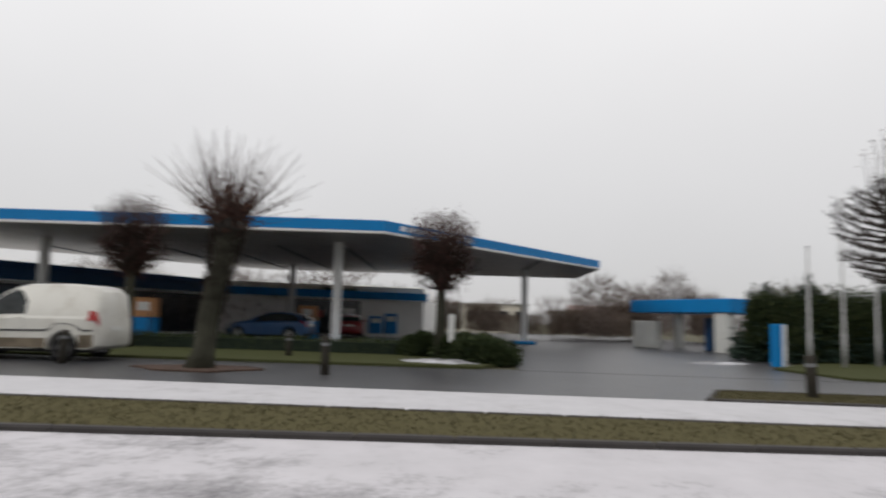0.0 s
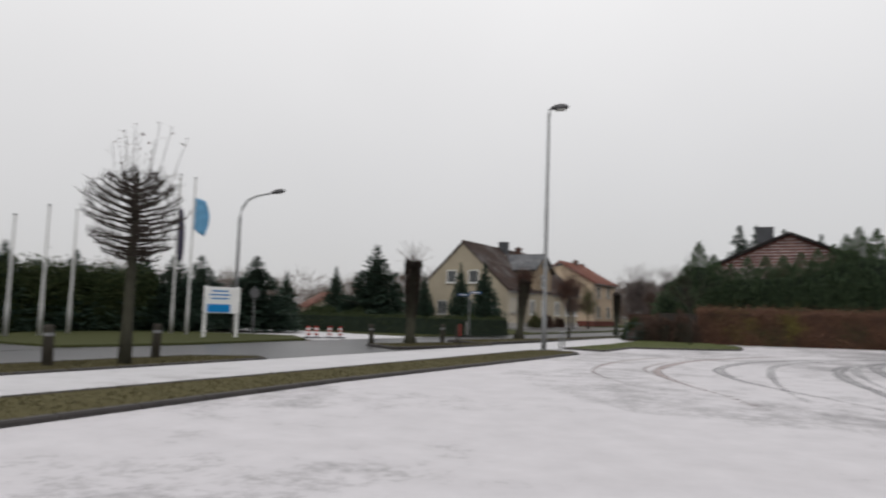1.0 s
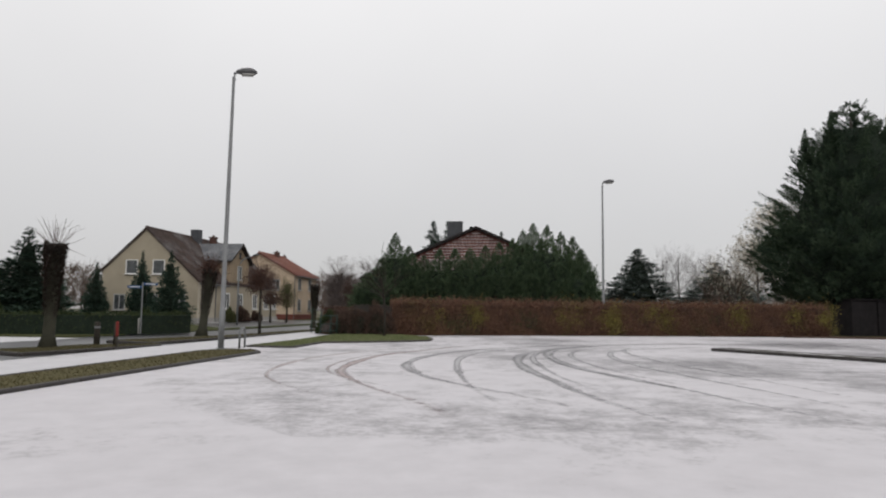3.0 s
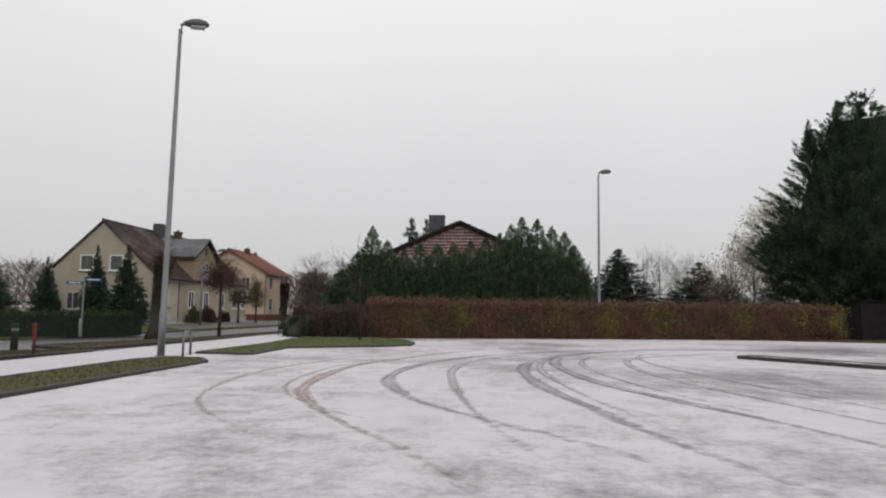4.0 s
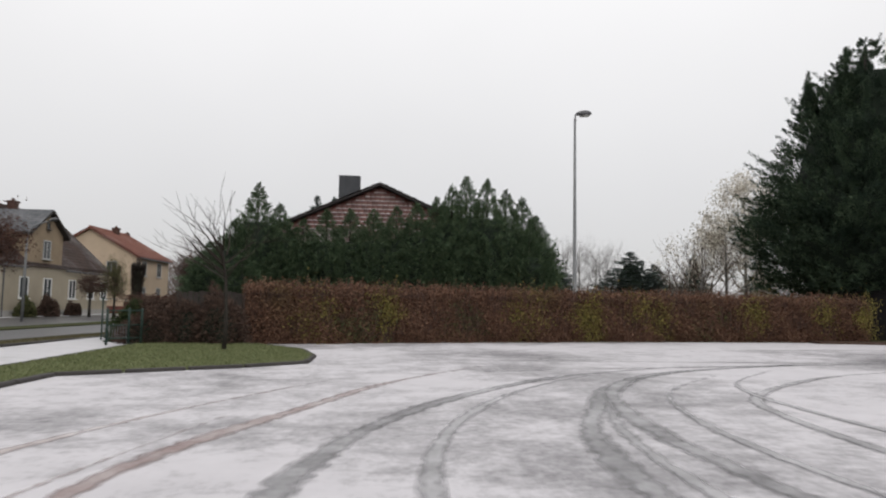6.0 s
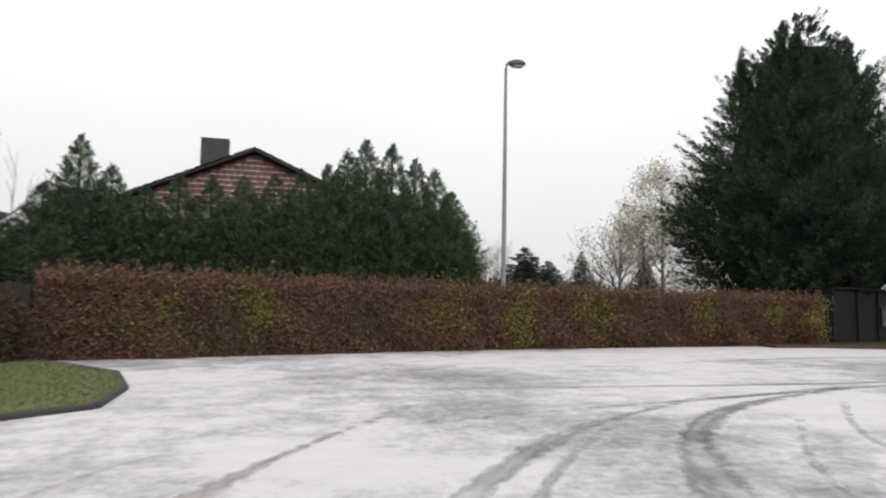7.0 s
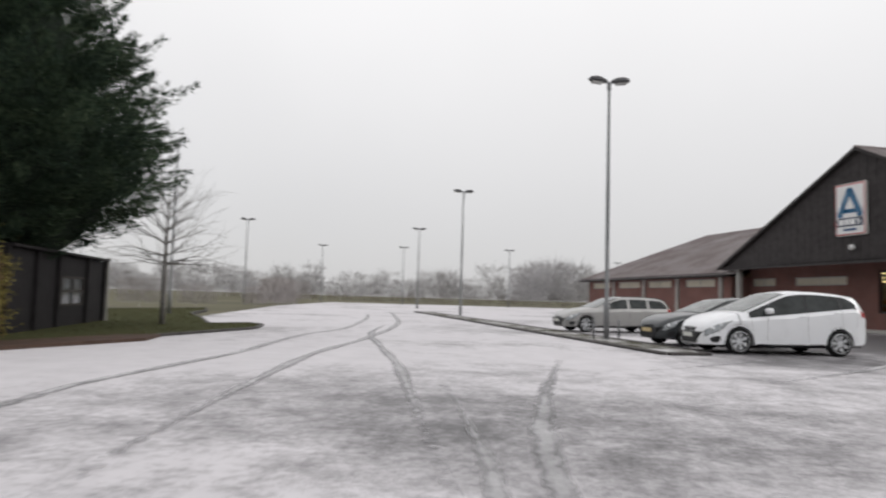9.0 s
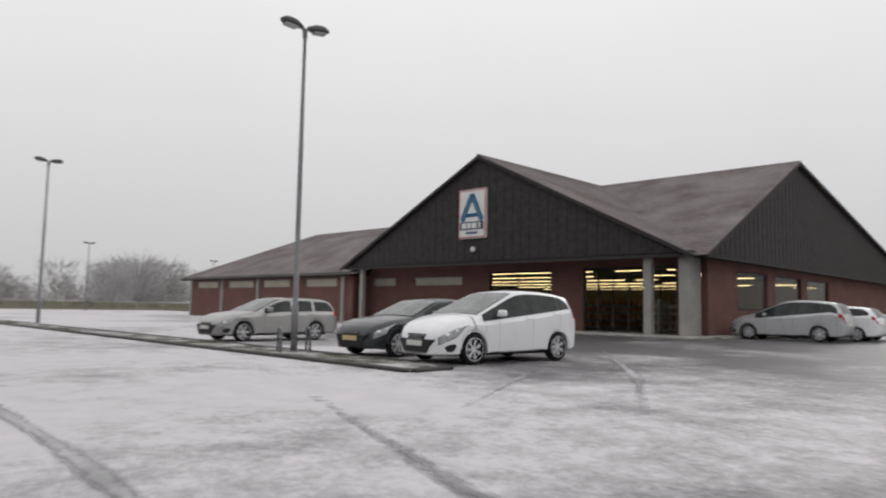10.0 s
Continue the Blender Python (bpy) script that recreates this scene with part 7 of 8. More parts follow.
def pump(at, label):
    root = empty("fuel_pump", at, label, "fuel pump", "fuel pumps")
    Geo().box((0, 0, 0.5), (0.55, 1.0, 1.0), None, 0.04).obj("body", M["blue"], root, "blue pump body")
    Geo().box((0, 0, 1.4), (0.5, 0.95, 0.8), None, 0.04).obj("head", M["orange"], root, "orange and white pump head")
    Geo().box((0.27, 0, 1.45), (0.02, 0.5, 0.35)).obj("display", M["plate"], root)
    Geo().tube([(0.3, 0.3, 1.2), (0.5, 0.35, 0.5), (0.35, 0.4, 0.3), (0.3, 0.42, 1.0)], 0.025, 6).obj("hose", M["dark"], root, "", True)
    return root


pump(pose(-26.3, -19.9, -0.03), "blue and orange fuel pump under the canopy")
pump(pose(-26.6, -21.6, -0.03), "dark fuel pump under the canopy")
pump(pose(-35.3, -15.0, -0.03), "blue and orange fuel pump on the far island")


def post_sign(at, w, h, z, label, mats):
    root = empty("pylon_sign", at, label, "sign")
    Geo().box((0, 0, z + h / 2), (0.22, w, h), None, 0.02).obj("panel", M[mats[0]], root)
    Geo().box((0.01, w * 0.32, z + h / 2), (0.235, w * 0.3, h * 0.98), None, 0.01).obj("stripe", M[mats[1]], root)
    return root


post_sign(pose(-20.3, 3.20, 0.02, 0, 0, 8), 0.44, 1.38, 0, "slim blue and white station pylon on the verge", ("blue", "white_paint"))
post_sign(pose(-18.9, -7.35, 0.03, 0, 0, 0), 0.17, 0.85, 0.5, "narrow white marker sign by the shrubs", ("white_paint", "dirty_white"))

board = empty("station_board", pose(-17.6, 9.7, 0.04, 0, 0, 62), "white and blue notice board on two posts", "sign")
for x in (0.05, 1.25):
    Geo().box((x, 0, 0.95), (0.11, 0.11, 1.9), None, 0.01).obj("post", M["white_paint"], board)
Geo().box((0.65, -0.075, 1.38), (1.34, 0.05, 0.98), None, 0.01).obj("panel", M["white_paint"], board)
Geo().box((0.52, -0.108, 1.08), (0.86, 0.016, 0.30)).obj("panel_field", M["blue"], board)
g = Geo()
for z, w in ((1.72, 0.6), (1.58, 0.75), (1.44, 0.65)):
    g.box((0.55, -0.106, z), (w, 0.012, 0.05))
g.obj("bars", M["blue"], board)


def flagpole(at, h, label, flag=None):
    root = empty("flagpole", at, label, "flagpole", "station flagpoles")
    Geo().tube([(0, 0, -0.05), (0, 0, 1.1), (0, 0, 1.12), (0, 0, h)], [0.07, 0.066, 0.05, 0.035], 10).obj("pole", M["frame_grey"], root, "", True)
    Geo().lathe([(0.0, h + 0.06), (0.05, h + 0.03), (0.05, h), (0, h - 0.01)], 10).obj("cap", M["steel"], root)
    if flag:
        mat, z0, hh, w = flag
        vs, fs, nx, nz = [], [], 9, 14
        for j in range(nz):
            for i in range(nx):
                u, v = i / (nx - 1), j / (nz - 1)
                droop = 0.35 * u * (1 - 0.5 * v)
                vs.append((0.05 + w * u * (0.55 + 0.35 * math.sin(3 * v)), 0.10 * math.sin(u * 9 + v * 3) * u, z0 + hh * v - droop * hh * 0.6))
        for j in range(nz - 1):
            for i in range(nx - 1):
                a = j * nx + i
                fs.append((a, a + 1, a + nx + 1, a + nx))
        ob = Geo().add(vs, fs).obj("flag", M[mat], root, "limp hanging flag", True)
        so = ob.modifiers.new("cloth", "SOLIDIFY")
        so.thickness = 0.006
    return root


flagpole(pose(-20.85, 4.5, 0.04), 3.95, "bare white flagpole on the green verge")
flagpole(pose(-20.95, 5.7, 0.04), 4.45, "bare white flagpole on the green verge")
flagpole(pose(-22.2, 7.6, 0.04), 4.62, "bare white flagpole on the green verge")
flagpole(pose(-21.0, 11.3, 0.04, 0, 0, -20), 6.6, "flagpole with a dark hanging flag", ("flag_dark", 3.3, 1.9, 0.8))
flagpole(pose(-19.7, 10.9, 0.04, 0, 0, 20), 6.3, "flagpole with a blue and white hanging flag", ("flag_blue", 4.2, 1.3, 0.75))


# ---------------- vehicles ----------------
def wheel(parent, x, y, r, side, spokes=7, rim="rim"):
    """Tyre and rim, lathed round the axle."""
    m = pose(x, y, r, -90 if side > 0 else 90, 0, 0)
    w = 0.20
    t = Geo().lathe([(r * 0.62, -w / 2), (r * 0.9, -w / 2), (r * 0.985, -w * 0.36), (r, -w * 0.2), (r, w * 0.2), (r * 0.985, w * 0.36), (r * 0.9, w / 2), (r * 0.66, w / 2), (r * 0.62, w * 0.3), (r * 0.62, -w / 2)], 28, m).obj("wheel", M["tyre"], parent, "black tyre with pale rim" if rim == "rim" else "black tyre with dark rim", True)
    g = Geo().lathe([(r * 0.77, w * 0.50), (r * 0.72, w * 0.53), (r * 0.66, w * 0.2), (r * 0.60, w * 0.1)], 28, m)
    g.lathe([(0.0, w * 0.34), (r * 0.13, w * 0.34), (r * 0.15, w * 0.26), (r * 0.15, w * 0.1)], 14, m)
    for k in range(spokes):
        a = 2 * math.pi * k / spokes
        sm = m @ Matrix.Rotation(a, 4, "Z")
        g.box((r * 0.40, 0, w * 0.30), (r * 0.58, r * 0.13, w * 0.14), sm, 0.012)
        g.box((r * 0.58, 0, w * 0.31), (r * 0.24, r * 0.26, w * 0.10), sm, 0.02)
    g.obj("rim", M[rim], t, "pale spoked rim" if rim == "rim" else "dirty dark rim")
    Geo().lathe([(0.0, w * 0.02), (r * 0.57, w * 0.02)], 20, m).obj("brake_disc", M["disc"], t)
    return t


def car(name, at, label, paint, top, belt, plan, wb, r, windows, screen, rear, plate="plate", spokes=7, tumble=0.30, roof_rail=False, group="parked cars"):
    """A car lofted from its side view, belt line and plan. x forwards from the rear axle, y to its left."""
    root = empty(name, at, label, "car", group)
    tx, tz = zip(*top)
    bx, bz = zip(*belt)
    px, pw = zip(*plan)
    x0, x1 = tx[0], tx[-1]
    xs = sorted({*np.linspace(x0, x1, 46), *tx, *[c + s for c in (0, wb) for s in np.linspace(-r - 0.07, r + 0.07, 17)]})
    xs = [x for x in xs if x0 <= x <= x1]

    def ring(x):
        w, zt, zs = np.interp(x, px, pw), np.interp(x, tx, tz), np.interp(x, bx, bz)
        zs = min(zs, zt - 0.012)
        zb = np.interp(x, [x0, x0 + 0.2, x1 - 0.3, x1], [0.36, 0.26, 0.21, 0.20])
        for c in (0, wb):
            ra = r + 0.055
            if abs(x - c) < ra:
                zb = max(zb, r + math.sqrt(ra * ra - (x - c) ** 2))
        zb = min(zb, zs - 0.05)
        gh = zt - zs
        # the roof draws in towards the tail
        wt = w * 0.955 - 0.015 - gh * tumble - 0.10 * gh * max(0.0, min(1.0, (0.5 - x) / 1.2))
        flare = 0.012 if min(abs(x), abs(x - wb)) < r + 0.12 else 0.0
        return [(0, zb), (w * 0.90, zb), (w * 0.97 + flare, zb + 0.03), (w + flare * 0.5, zb + (zs - zb) * 0.45), (w * 0.995, zs - 0.07 * min(1, (zs - zb) * 3)), (w * 0.955, zs), (wt, zt - min(0.055, gh * 0.35)), (wt - min(0.11, 0.1 + gh * 0.05), zt - min(0.012, gh * 0.1)), (0, zt + 0.012)]

    def pt(x, k, side=1, off=0.0):
        """A point of the skin: ring position k, pushed outwards by off."""
        rr = ring(x)
        i = min(int(k), len(rr) - 2)
        f = k - i
        a, b = np.array(rr[i]), np.array(rr[i + 1])
        p = a + (b - a) * f
        d = b - a
        nn = np.array([d[1], -d[0]])
        nn = nn / max(np.linalg.norm(nn), 1e-6)
        p = p + nn * off
        return (x, side * p[0], p[1])

    rings = [ring(x) for x in xs]
    k = len(rings[0])
    vs, fs = [], []
    full = 2 * k - 2
    for x, rr in zip(xs, rings):
        vs += [(x, y, z) for y, z in rr] + [(x, -y, z) for y, z in rr[-2:0:-1]]
    for i in range(len(xs) - 1):
        for j in range(full):
            a, b = i * full + j, i * full + (j + 1) % full
            fs.append((a, a + full, b + full, b))
    fs += [tuple(range(full)), tuple((len(xs) - 1) * full + j for j in range(full - 1, -1, -1))]
    body = Geo().add(vs, fs).obj("body", paint, root, "", True)
    # creases along the sill, the shoulder and the belt
    creased = {2, 4, 5, full - 2, full - 4, full - 5}
    for e in body.data.edges:
        p, q = e.vertices
        if p % full == q % full and p % full in creased:
            e.use_edge_sharp = True

    def patch(nm, xa, xb, ka, kb, mat, off=0.006, side=1, n=8, parent=None, lab="", cut=None):
        """A panel lying on the skin."""
        g, vs, fs = Geo(), [], []
        kk = 3
        for i in range(n + 1):
            x = xa + (xb - xa) * i / n
            k0, k1 = ka(x) if callable(ka) else ka, kb(x) if callable(kb) else kb
            for j in range(kk + 1):
                vs.append(pt(x, k0 + (k1 - k0) * j / kk, side, off))
        for i in range(n):
            for j in range(kk):
                a = i * (kk + 1) + j
                q = (a, a + kk + 1, a + kk + 2, a + 1)
                fs.append(q if side > 0 else q[::-1])
        return g.add(vs, fs).obj(nm, mat, parent or body, lab, True)

    # the side glass closes to a rounded point at the back, and the lamps sweep up the wings
    xr, span = windows[0][0], 0.30

    def glass_top(x):
        return 5.90 - (0.30 if roof_rail else 0.42) * max(0.0, 1 - (x - xr) / span) ** 2.2

    def lamp_low(x):
        return float(np.interp(x, [x1 - 0.70, x1 - 0.38, x1 - 0.08], [4.3, 3.55, 3.3]))

    def lamp_high(x):
        return float(np.interp(x, [x1 - 0.70, x1 - 0.38, x1 - 0.08], [4.45, 4.6, 4.5]))

    for side in (1, -1):
        for xa, xb in windows:
            patch("window", xa, xb, 5.12, glass_top, M["car_glass"], 0.006, side, 10)
        for (_, xa), (xb, _) in zip(windows, windows[1:]):
            patch("pillar_trim", xa, xb, 5.12, glass_top, paint if roof_rail else M["dark"], 0.005, side, 2)
        for xd in windows[0][:1] + tuple(w[1] + 0.03 for w in windows[:-1]) + windows[-1][1:]:
            patch("door_gap", xd - 0.0025, xd + 0.0025, 2.2, 5.0, M["panel_gap"], 0.003, side, 1)
        if not roof_rail:
            patch("window_surround", windows[0][0] - 0.03, windows[-1][1] + 0.05, 5.06, lambda x: glass_top(max(x, xr)) + 0.04, M["dark"], 0.0035, side, 30)
        for xa, xb in windows[-3:-1] if len(windows) > 3 else windows[-2:]:
            q = pt(xa + 0.12, 4.3, side, 0.012)
            Geo().box(q, (0.17, 0.03, 0.03), None, 0.01).obj("door_handle", paint, body)
        patch("sill", 0.42, wb - 0.42, 1.05, 2.05, M["dark"], 0.004, side, 4)
        if paint is M["car_van"]:
            patch("dirty_lower_panel", 0.40, wb - 0.40, 2.06, 2.75, M["van_dirt"], 0.003, side, 6)
            patch("dirty_lower_panel", x0 + 0.10, -0.38, 2.06, 3.0, M["van_dirt"], 0.003, side, 4)
            patch("rubbing_strip", x0 + 0.12, x1 - 0.45, 3.2, 3.32, M["dark"], 0.010, side, 16)
        patch("headlamp_surround", x1 - 0.72, x1 - 0.075, lambda x: lamp_low(x) - 0.08, lambda x: lamp_high(x) + 0.06, M["panel_gap"], 0.004, side, 10)
        patch("headlamp", x1 - 0.70, x1 - 0.085, lamp_low, lamp_high, M["lens"], 0.008, side, 10, None, "clear headlamp")
        patch("tail_lamp", x0 + 0.015, x0 + 0.26, 3.9, 5.2, M["tail"], 0.008, side, 5, None, "red tail lamp")
        mx = windows[-1][1] - (0.42 if len(windows) > 3 else 0.12)
        q = pt(mx, 5.12, side, 0.12)
        mg = Geo().box((mx, q[1], q[2] + 0.07), (0.13, 0.22, 0.14), None, 0.045)
        mg.box((mx, q[1] - side * 0.13, q[2] + 0.02), (0.08, 0.12, 0.04), None, 0.01)
        mg.obj("mirror", paint, body)
        for c in (0, wb):
            wheel(root, c, side * (np.interp(c, px, pw) - 0.115), r, side, spokes, "lamp_dark" if paint is M["car_van"] else "rim")
            pts = [(c + (r + 0.06) * math.cos(t), side * (np.interp(c, px, pw) - 0.02), r + (r + 0.06) * math.sin(t)) for t in np.linspace(0.05, math.pi - 0.05, 14)]
            Geo().tube(pts, 0.014, 5).obj("arch_lip", M["dark"] if paint is M["car_van"] else paint, body)
        if roof_rail:
            Geo().tube([tuple(np.array(pt(x, 6.3, side, 0.02)) + np.array((0, 0, 0.03))) for x in np.linspace(windows[0][0] + 0.1, screen[0] - 0.1, 6)], 0.015, 6).obj("roof_rail", M["dark"], body)
    # screens across the top
    for nm, (xa, xb) in [("windscreen", screen)] + ([("rear_window", rear)] if rear else []):
        vs, fs, n = [], [], 10
        for i in range(n + 1):
            x = xa + (xb - xa) * i / n
            w = ring(x)[6][0] * 0.93
            zt, gh = np.interp(x, tx, tz), 0.0
            dz = (np.interp(x + 0.01, tx, tz) - np.interp(x - 0.01, tx, tz)) / 0.02
            nn = np.array([-dz, 0, 1]) / math.hypot(dz, 1)
            for j in range(7):
                u = -1 + 2 * j / 6
                z = zt + 0.012 - 0.024 * abs(u) ** 2
                vs.append((x + nn[0] * 0.008, u * w, z + nn[2] * 0.008))
        for i in range(n):
            for j in range(6):
                a = i * 7 + j
                fs.append((a, a + 7, a + 8, a + 1))
        Geo().add(vs, fs).obj(nm, M["screen_glass"] if nm == "windscreen" else M["car_glass"], body, "", True)
    # nose and tail
    wn = np.interp(x1 - 0.05, px, pw)
    gx = x1 - 0.055
    gz = np.interp(gx, tx, tz) - 0.045
    for k in range(3):
        Geo().box((gx + 0.03 + 0.008 * k, 0, gz - 0.036 * k), (0.05, wn * (1.0 - 0.05 * k), 0.026), None, 0.008).obj("grille_slat", M["dark"], body)
    Geo().box((gx + 0.048, 0, gz - 0.018), (0.03, wn * 0.92, 0.010), None, 0.003).obj("grille_bar", M["chrome"], body)
    Geo().add([(x1 - 0.10, y, z) for y, z in ((-0.40, 0.23), (0.40, 0.23), (0.62, 0.54), (-0.62, 0.54))] + [(x1 + 0.03, y, z) for y, z in ((-0.36, 0.25), (0.36, 0.25), (0.55, 0.52), (-0.55, 0.52))], [(4, 5, 6, 7), (0, 1, 5, 4), (1, 2, 6, 5), (2, 3, 7, 6), (3, 0, 4, 7)]).obj("lower_grille", M["dark"], body, "dark lower air intake")
    Geo().box((x1 + 0.05, 0, 0.44), (0.015, 0.52, 0.11), None, 0.003).obj("number_plate", M[plate], body, "blank pale plate")
    Geo().box((x0 - 0.012, 0, 0.78), (0.015, 0.52, 0.11), None, 0.003).obj("number_plate", M["plate"], body, "blank pale plate")
    for side in (1, -1):
        patch("fog_lamp", x1 - 0.40, x1 - 0.17, lambda x: 2.75 - 0.55 * math.sqrt(max(0.0, 1 - ((x - x1 + 0.285) / 0.116) ** 2)), lambda x: 2.75 + 0.22 * math.sqrt(max(0.0, 1 - ((x - x1 + 0.285) / 0.116) ** 2)), M["dark"], 0.008, side, 10, None, "dark oval fog lamp recess")
        # a bright reflector behind each lens
        for dx, rr in ((0.22, 0.055), (0.40, 0.042)):
            q = np.array(pt(x1 - dx, (lamp_low(x1 - dx) + lamp_high(x1 - dx)) / 2, side, 0.004))
            Geo().lathe([(0, 0.012), (rr * 0.6, 0.01), (rr, 0.0)], 12, Matrix.Translation(q) @ Vector((0.55, side * 0.8, 0.15)).to_track_quat("Z", "Y").to_matrix().to_4x4()).obj("reflector", M["chrome"], body)
    Geo().box(((x0 + x1) / 2, 0, 0.24), (x1 - x0 - 0.9, 1.3, 0.12), None, 0.03).obj("underbody", M["dark"], body)
    Geo().tube([(x0 + 0.25, 0.45, 0.24), (x0 - 0.01, 0.45, 0.24)], 0.028, 8).obj("exhaust", M["steel"], body)
    return root


def aim(rear_left, front_left, half):
    """The pose of a car from the ground points of its two left wheels."""
    a, b = Vector((*rear_left, 0)), Vector((*front_left, 0))
    d = (b - a).normalized()
    n = Vector((-d.y, d.x, 0))
    c = a - n * half
    return pose(c.x, c.y, 0, 0, 0, math.degrees(math.atan2(d.y, d.x)))


MPV_TOP = [(-0.87, 0.74), (-0.85, 0.92), (-0.81, 1.06), (-0.70, 1.32), (-0.60, 1.47), (-0.52, 1.505), (-0.1, 1.565), (0.4, 1.605), (0.9, 1.615), (1.25, 1.58), (1.5, 1.50), (2.52, 1.055), (2.85, 0.985), (3.15, 0.90), (3.36, 0.79), (3.47, 0.68), (3.52, 0.55), (3.53, 0.45)]
MPV_BELT = [(-0.87, 0.77), (-0.78, 1.07), (-0.4, 1.19), (0, 1.14), (1.2, 1.0), (2.3, 0.905), (2.5, 0.89), (2.85, 0.845), (3.15, 0.77), (3.36, 0.67), (3.47, 0.58), (3.52, 0.49), (3.53, 0.42)]
MPV_PLAN = [(-0.87, 0.60), (-0.78, 0.74), (-0.5, 0.85), (0, 0.905), (2.6, 0.91), (2.9, 0.90), (3.15, 0.855), (3.34, 0.77), (3.46, 0.64), (3.53, 0.46)]
car("compact_mpv", aim((26.14, 13.29), (25.67, 15.90), 0.80), "white compact family car parked nose to the bed", M["car_white"], MPV_TOP, MPV_BELT, MPV_PLAN, 2.65, 0.325, [(-0.46, -0.08), (-0.02, 0.84), (0.90, 1.90), (1.95, 2.34)], (1.36, 2.50), (-0.79, -0.52))
WAG_TOP = [(-1.05, 0.66), (-1.04, 0.88), (-0.98, 0.98), (-0.74, 1.30), (-0.55, 1.38), (0.5, 1.42), (1.2, 1.40), (1.5, 1.32), (2.3, 0.965), (3.0, 0.875), (3.3, 0.79), (3.47, 0.67), (3.53, 0.55), (3.55, 0.44)]
WAG_BELT = [(-1.05, 0.64), (-0.92, 0.93), (0, 0.92), (1.5, 0.885), (2.25, 0.86), (3.0, 0.78), (3.3, 0.69), (3.47, 0.58), (3.53, 0.48), (3.55, 0.40)]
WAG_PLAN = [(-1.05, 0.66), (-0.9, 0.80), (-0.5, 0.86), (0, 0.88), (2.6, 0.88), (3.05, 0.86), (3.3, 0.79), (3.47, 0.66), (3.55, 0.48)]
car("estate_car", aim((35.96, 15.84), (35.18, 18.45), 0.76), "silver-beige estate car parked behind the lamp post", M["car_champagne"], WAG_TOP, WAG_BELT, WAG_PLAN, 2.71, 0.31, [(-0.78, 0.02), (0.12, 0.86), (0.96, 1.98)], (1.30, 2.32), (-0.95, -0.70), "plate", 6, 0.3, True)
HAT_TOP = [(-0.86, 0.72), (-0.83, 0.95), (-0.72, 1.10), (-0.42, 1.30), (0.1, 1.39), (0.7, 1.42), (1.15, 1.38), (1.42, 1.30), (2.2, 0.965), (2.85, 0.88), (3.15, 0.80), (3.33, 0.71), (3.43, 0.60), (3.46, 0.45)]
HAT_BELT = [(-0.86, 0.70), (-0.72, 0.98), (0, 0.95), (1.4, 0.90), (2.15, 0.87), (2.85, 0.79), (3.15, 0.71), (3.33, 0.62), (3.43, 0.52), (3.46, 0.40)]
HAT_PLAN = [(-0.86, 0.62), (-0.75, 0.78), (-0.4, 0.86), (0, 0.88), (2.6, 0.88), (2.95, 0.86), (3.2, 0.79), (3.36, 0.67), (3.46, 0.46)]
car("hatchback", aim((28.78, 13.94), (28.03, 16.52), 0.76), "dark anthracite hatchback between the parked cars", M["car_dark"], HAT_TOP, HAT_BELT, HAT_PLAN, 2.69, 0.315, [(-0.46, -0.06), (0.02, 0.74), (0.82, 1.74)], (1.24, 2.18), (-0.78, -0.46), "plate_yellow")
LONG_TOP = [(x * 1.13 - 0.02, z * 1.13) for x, z in MPV_TOP]
LONG_BELT = [(x * 1.13 - 0.02, z * 1.08) for x, z in MPV_BELT]
LONG_PLAN = [(x * 1.13 - 0.02, w * 1.02) for x, w in MPV_PLAN]
car("people_carrier", aim((31.35, -5.45), (34.25, -4.62), 0.80), "silver people carrier parked nose to the side wall", M["car_silver"], LONG_TOP, LONG_BELT, LONG_PLAN, 3.0, 0.345, [(-0.68, -0.12), (-0.05, 0.98), (1.04, 2.18), (2.24, 2.65)], (1.55, 2.82), (-0.92, -0.6))
car("compact_mpv", aim((31.35, -8.25), (33.9, -7.52), 0.80), "white compact family car parked by the side wall", M["car_white"], MPV_TOP, MPV_BELT, MPV_PLAN, 2.65, 0.325, [(-0.46, -0.08), (-0.02, 0.84), (0.90, 1.90), (1.95, 2.34)], (1.36, 2.50), (-0.79, -0.52))
car("hatchback", aim((32.3, -10.9), (34.9, -10.15), 0.76), "silver hatchback parked by the side wall", M["car_silver"], HAT_TOP, HAT_BELT, HAT_PLAN, 2.69, 0.315, [(-0.46, -0.06), (0.02, 0.74), (0.82, 1.74)], (1.24, 2.18), (-0.78, -0.46))
VAN_TOP = [(-0.82, 0.80), (-0.80, 1.20), (-0.74, 1.66), (-0.6, 1.79), (0.2, 1.84), (1.0, 1.82), (1.35, 1.74), (1.62, 1.60), (2.25, 1.15), (2.85, 1.03), (3.15, 0.90), (3.28, 0.72), (3.31, 0.55)]
VAN_BELT = [(-0.82, 0.78), (-0.78, 1.06), (0, 1.06), (1.3, 1.03), (2.2, 1.0), (2.85, 0.93), (3.15, 0.80), (3.28, 0.64), (3.31, 0.5)]
VAN_PLAN = [(-0.82, 0.74), (-0.75, 0.83), (-0.4, 0.87), (0, 0.88), (2.4, 0.88), (2.9, 0.82), (3.15, 0.70), (3.28, 0.52), (3.31, 0.4)]
car("delivery_van", pose(-15.15, -16.55, -0.02, 0, 0, -93), "dirty cream-white small delivery van on the road", M["car_van"], VAN_TOP, VAN_BELT, VAN_PLAN, 2.68, 0.31, [(1.02, 2.0)], (1.52, 2.2), None, "plate", 5, 0.16, False, "cars at the station")
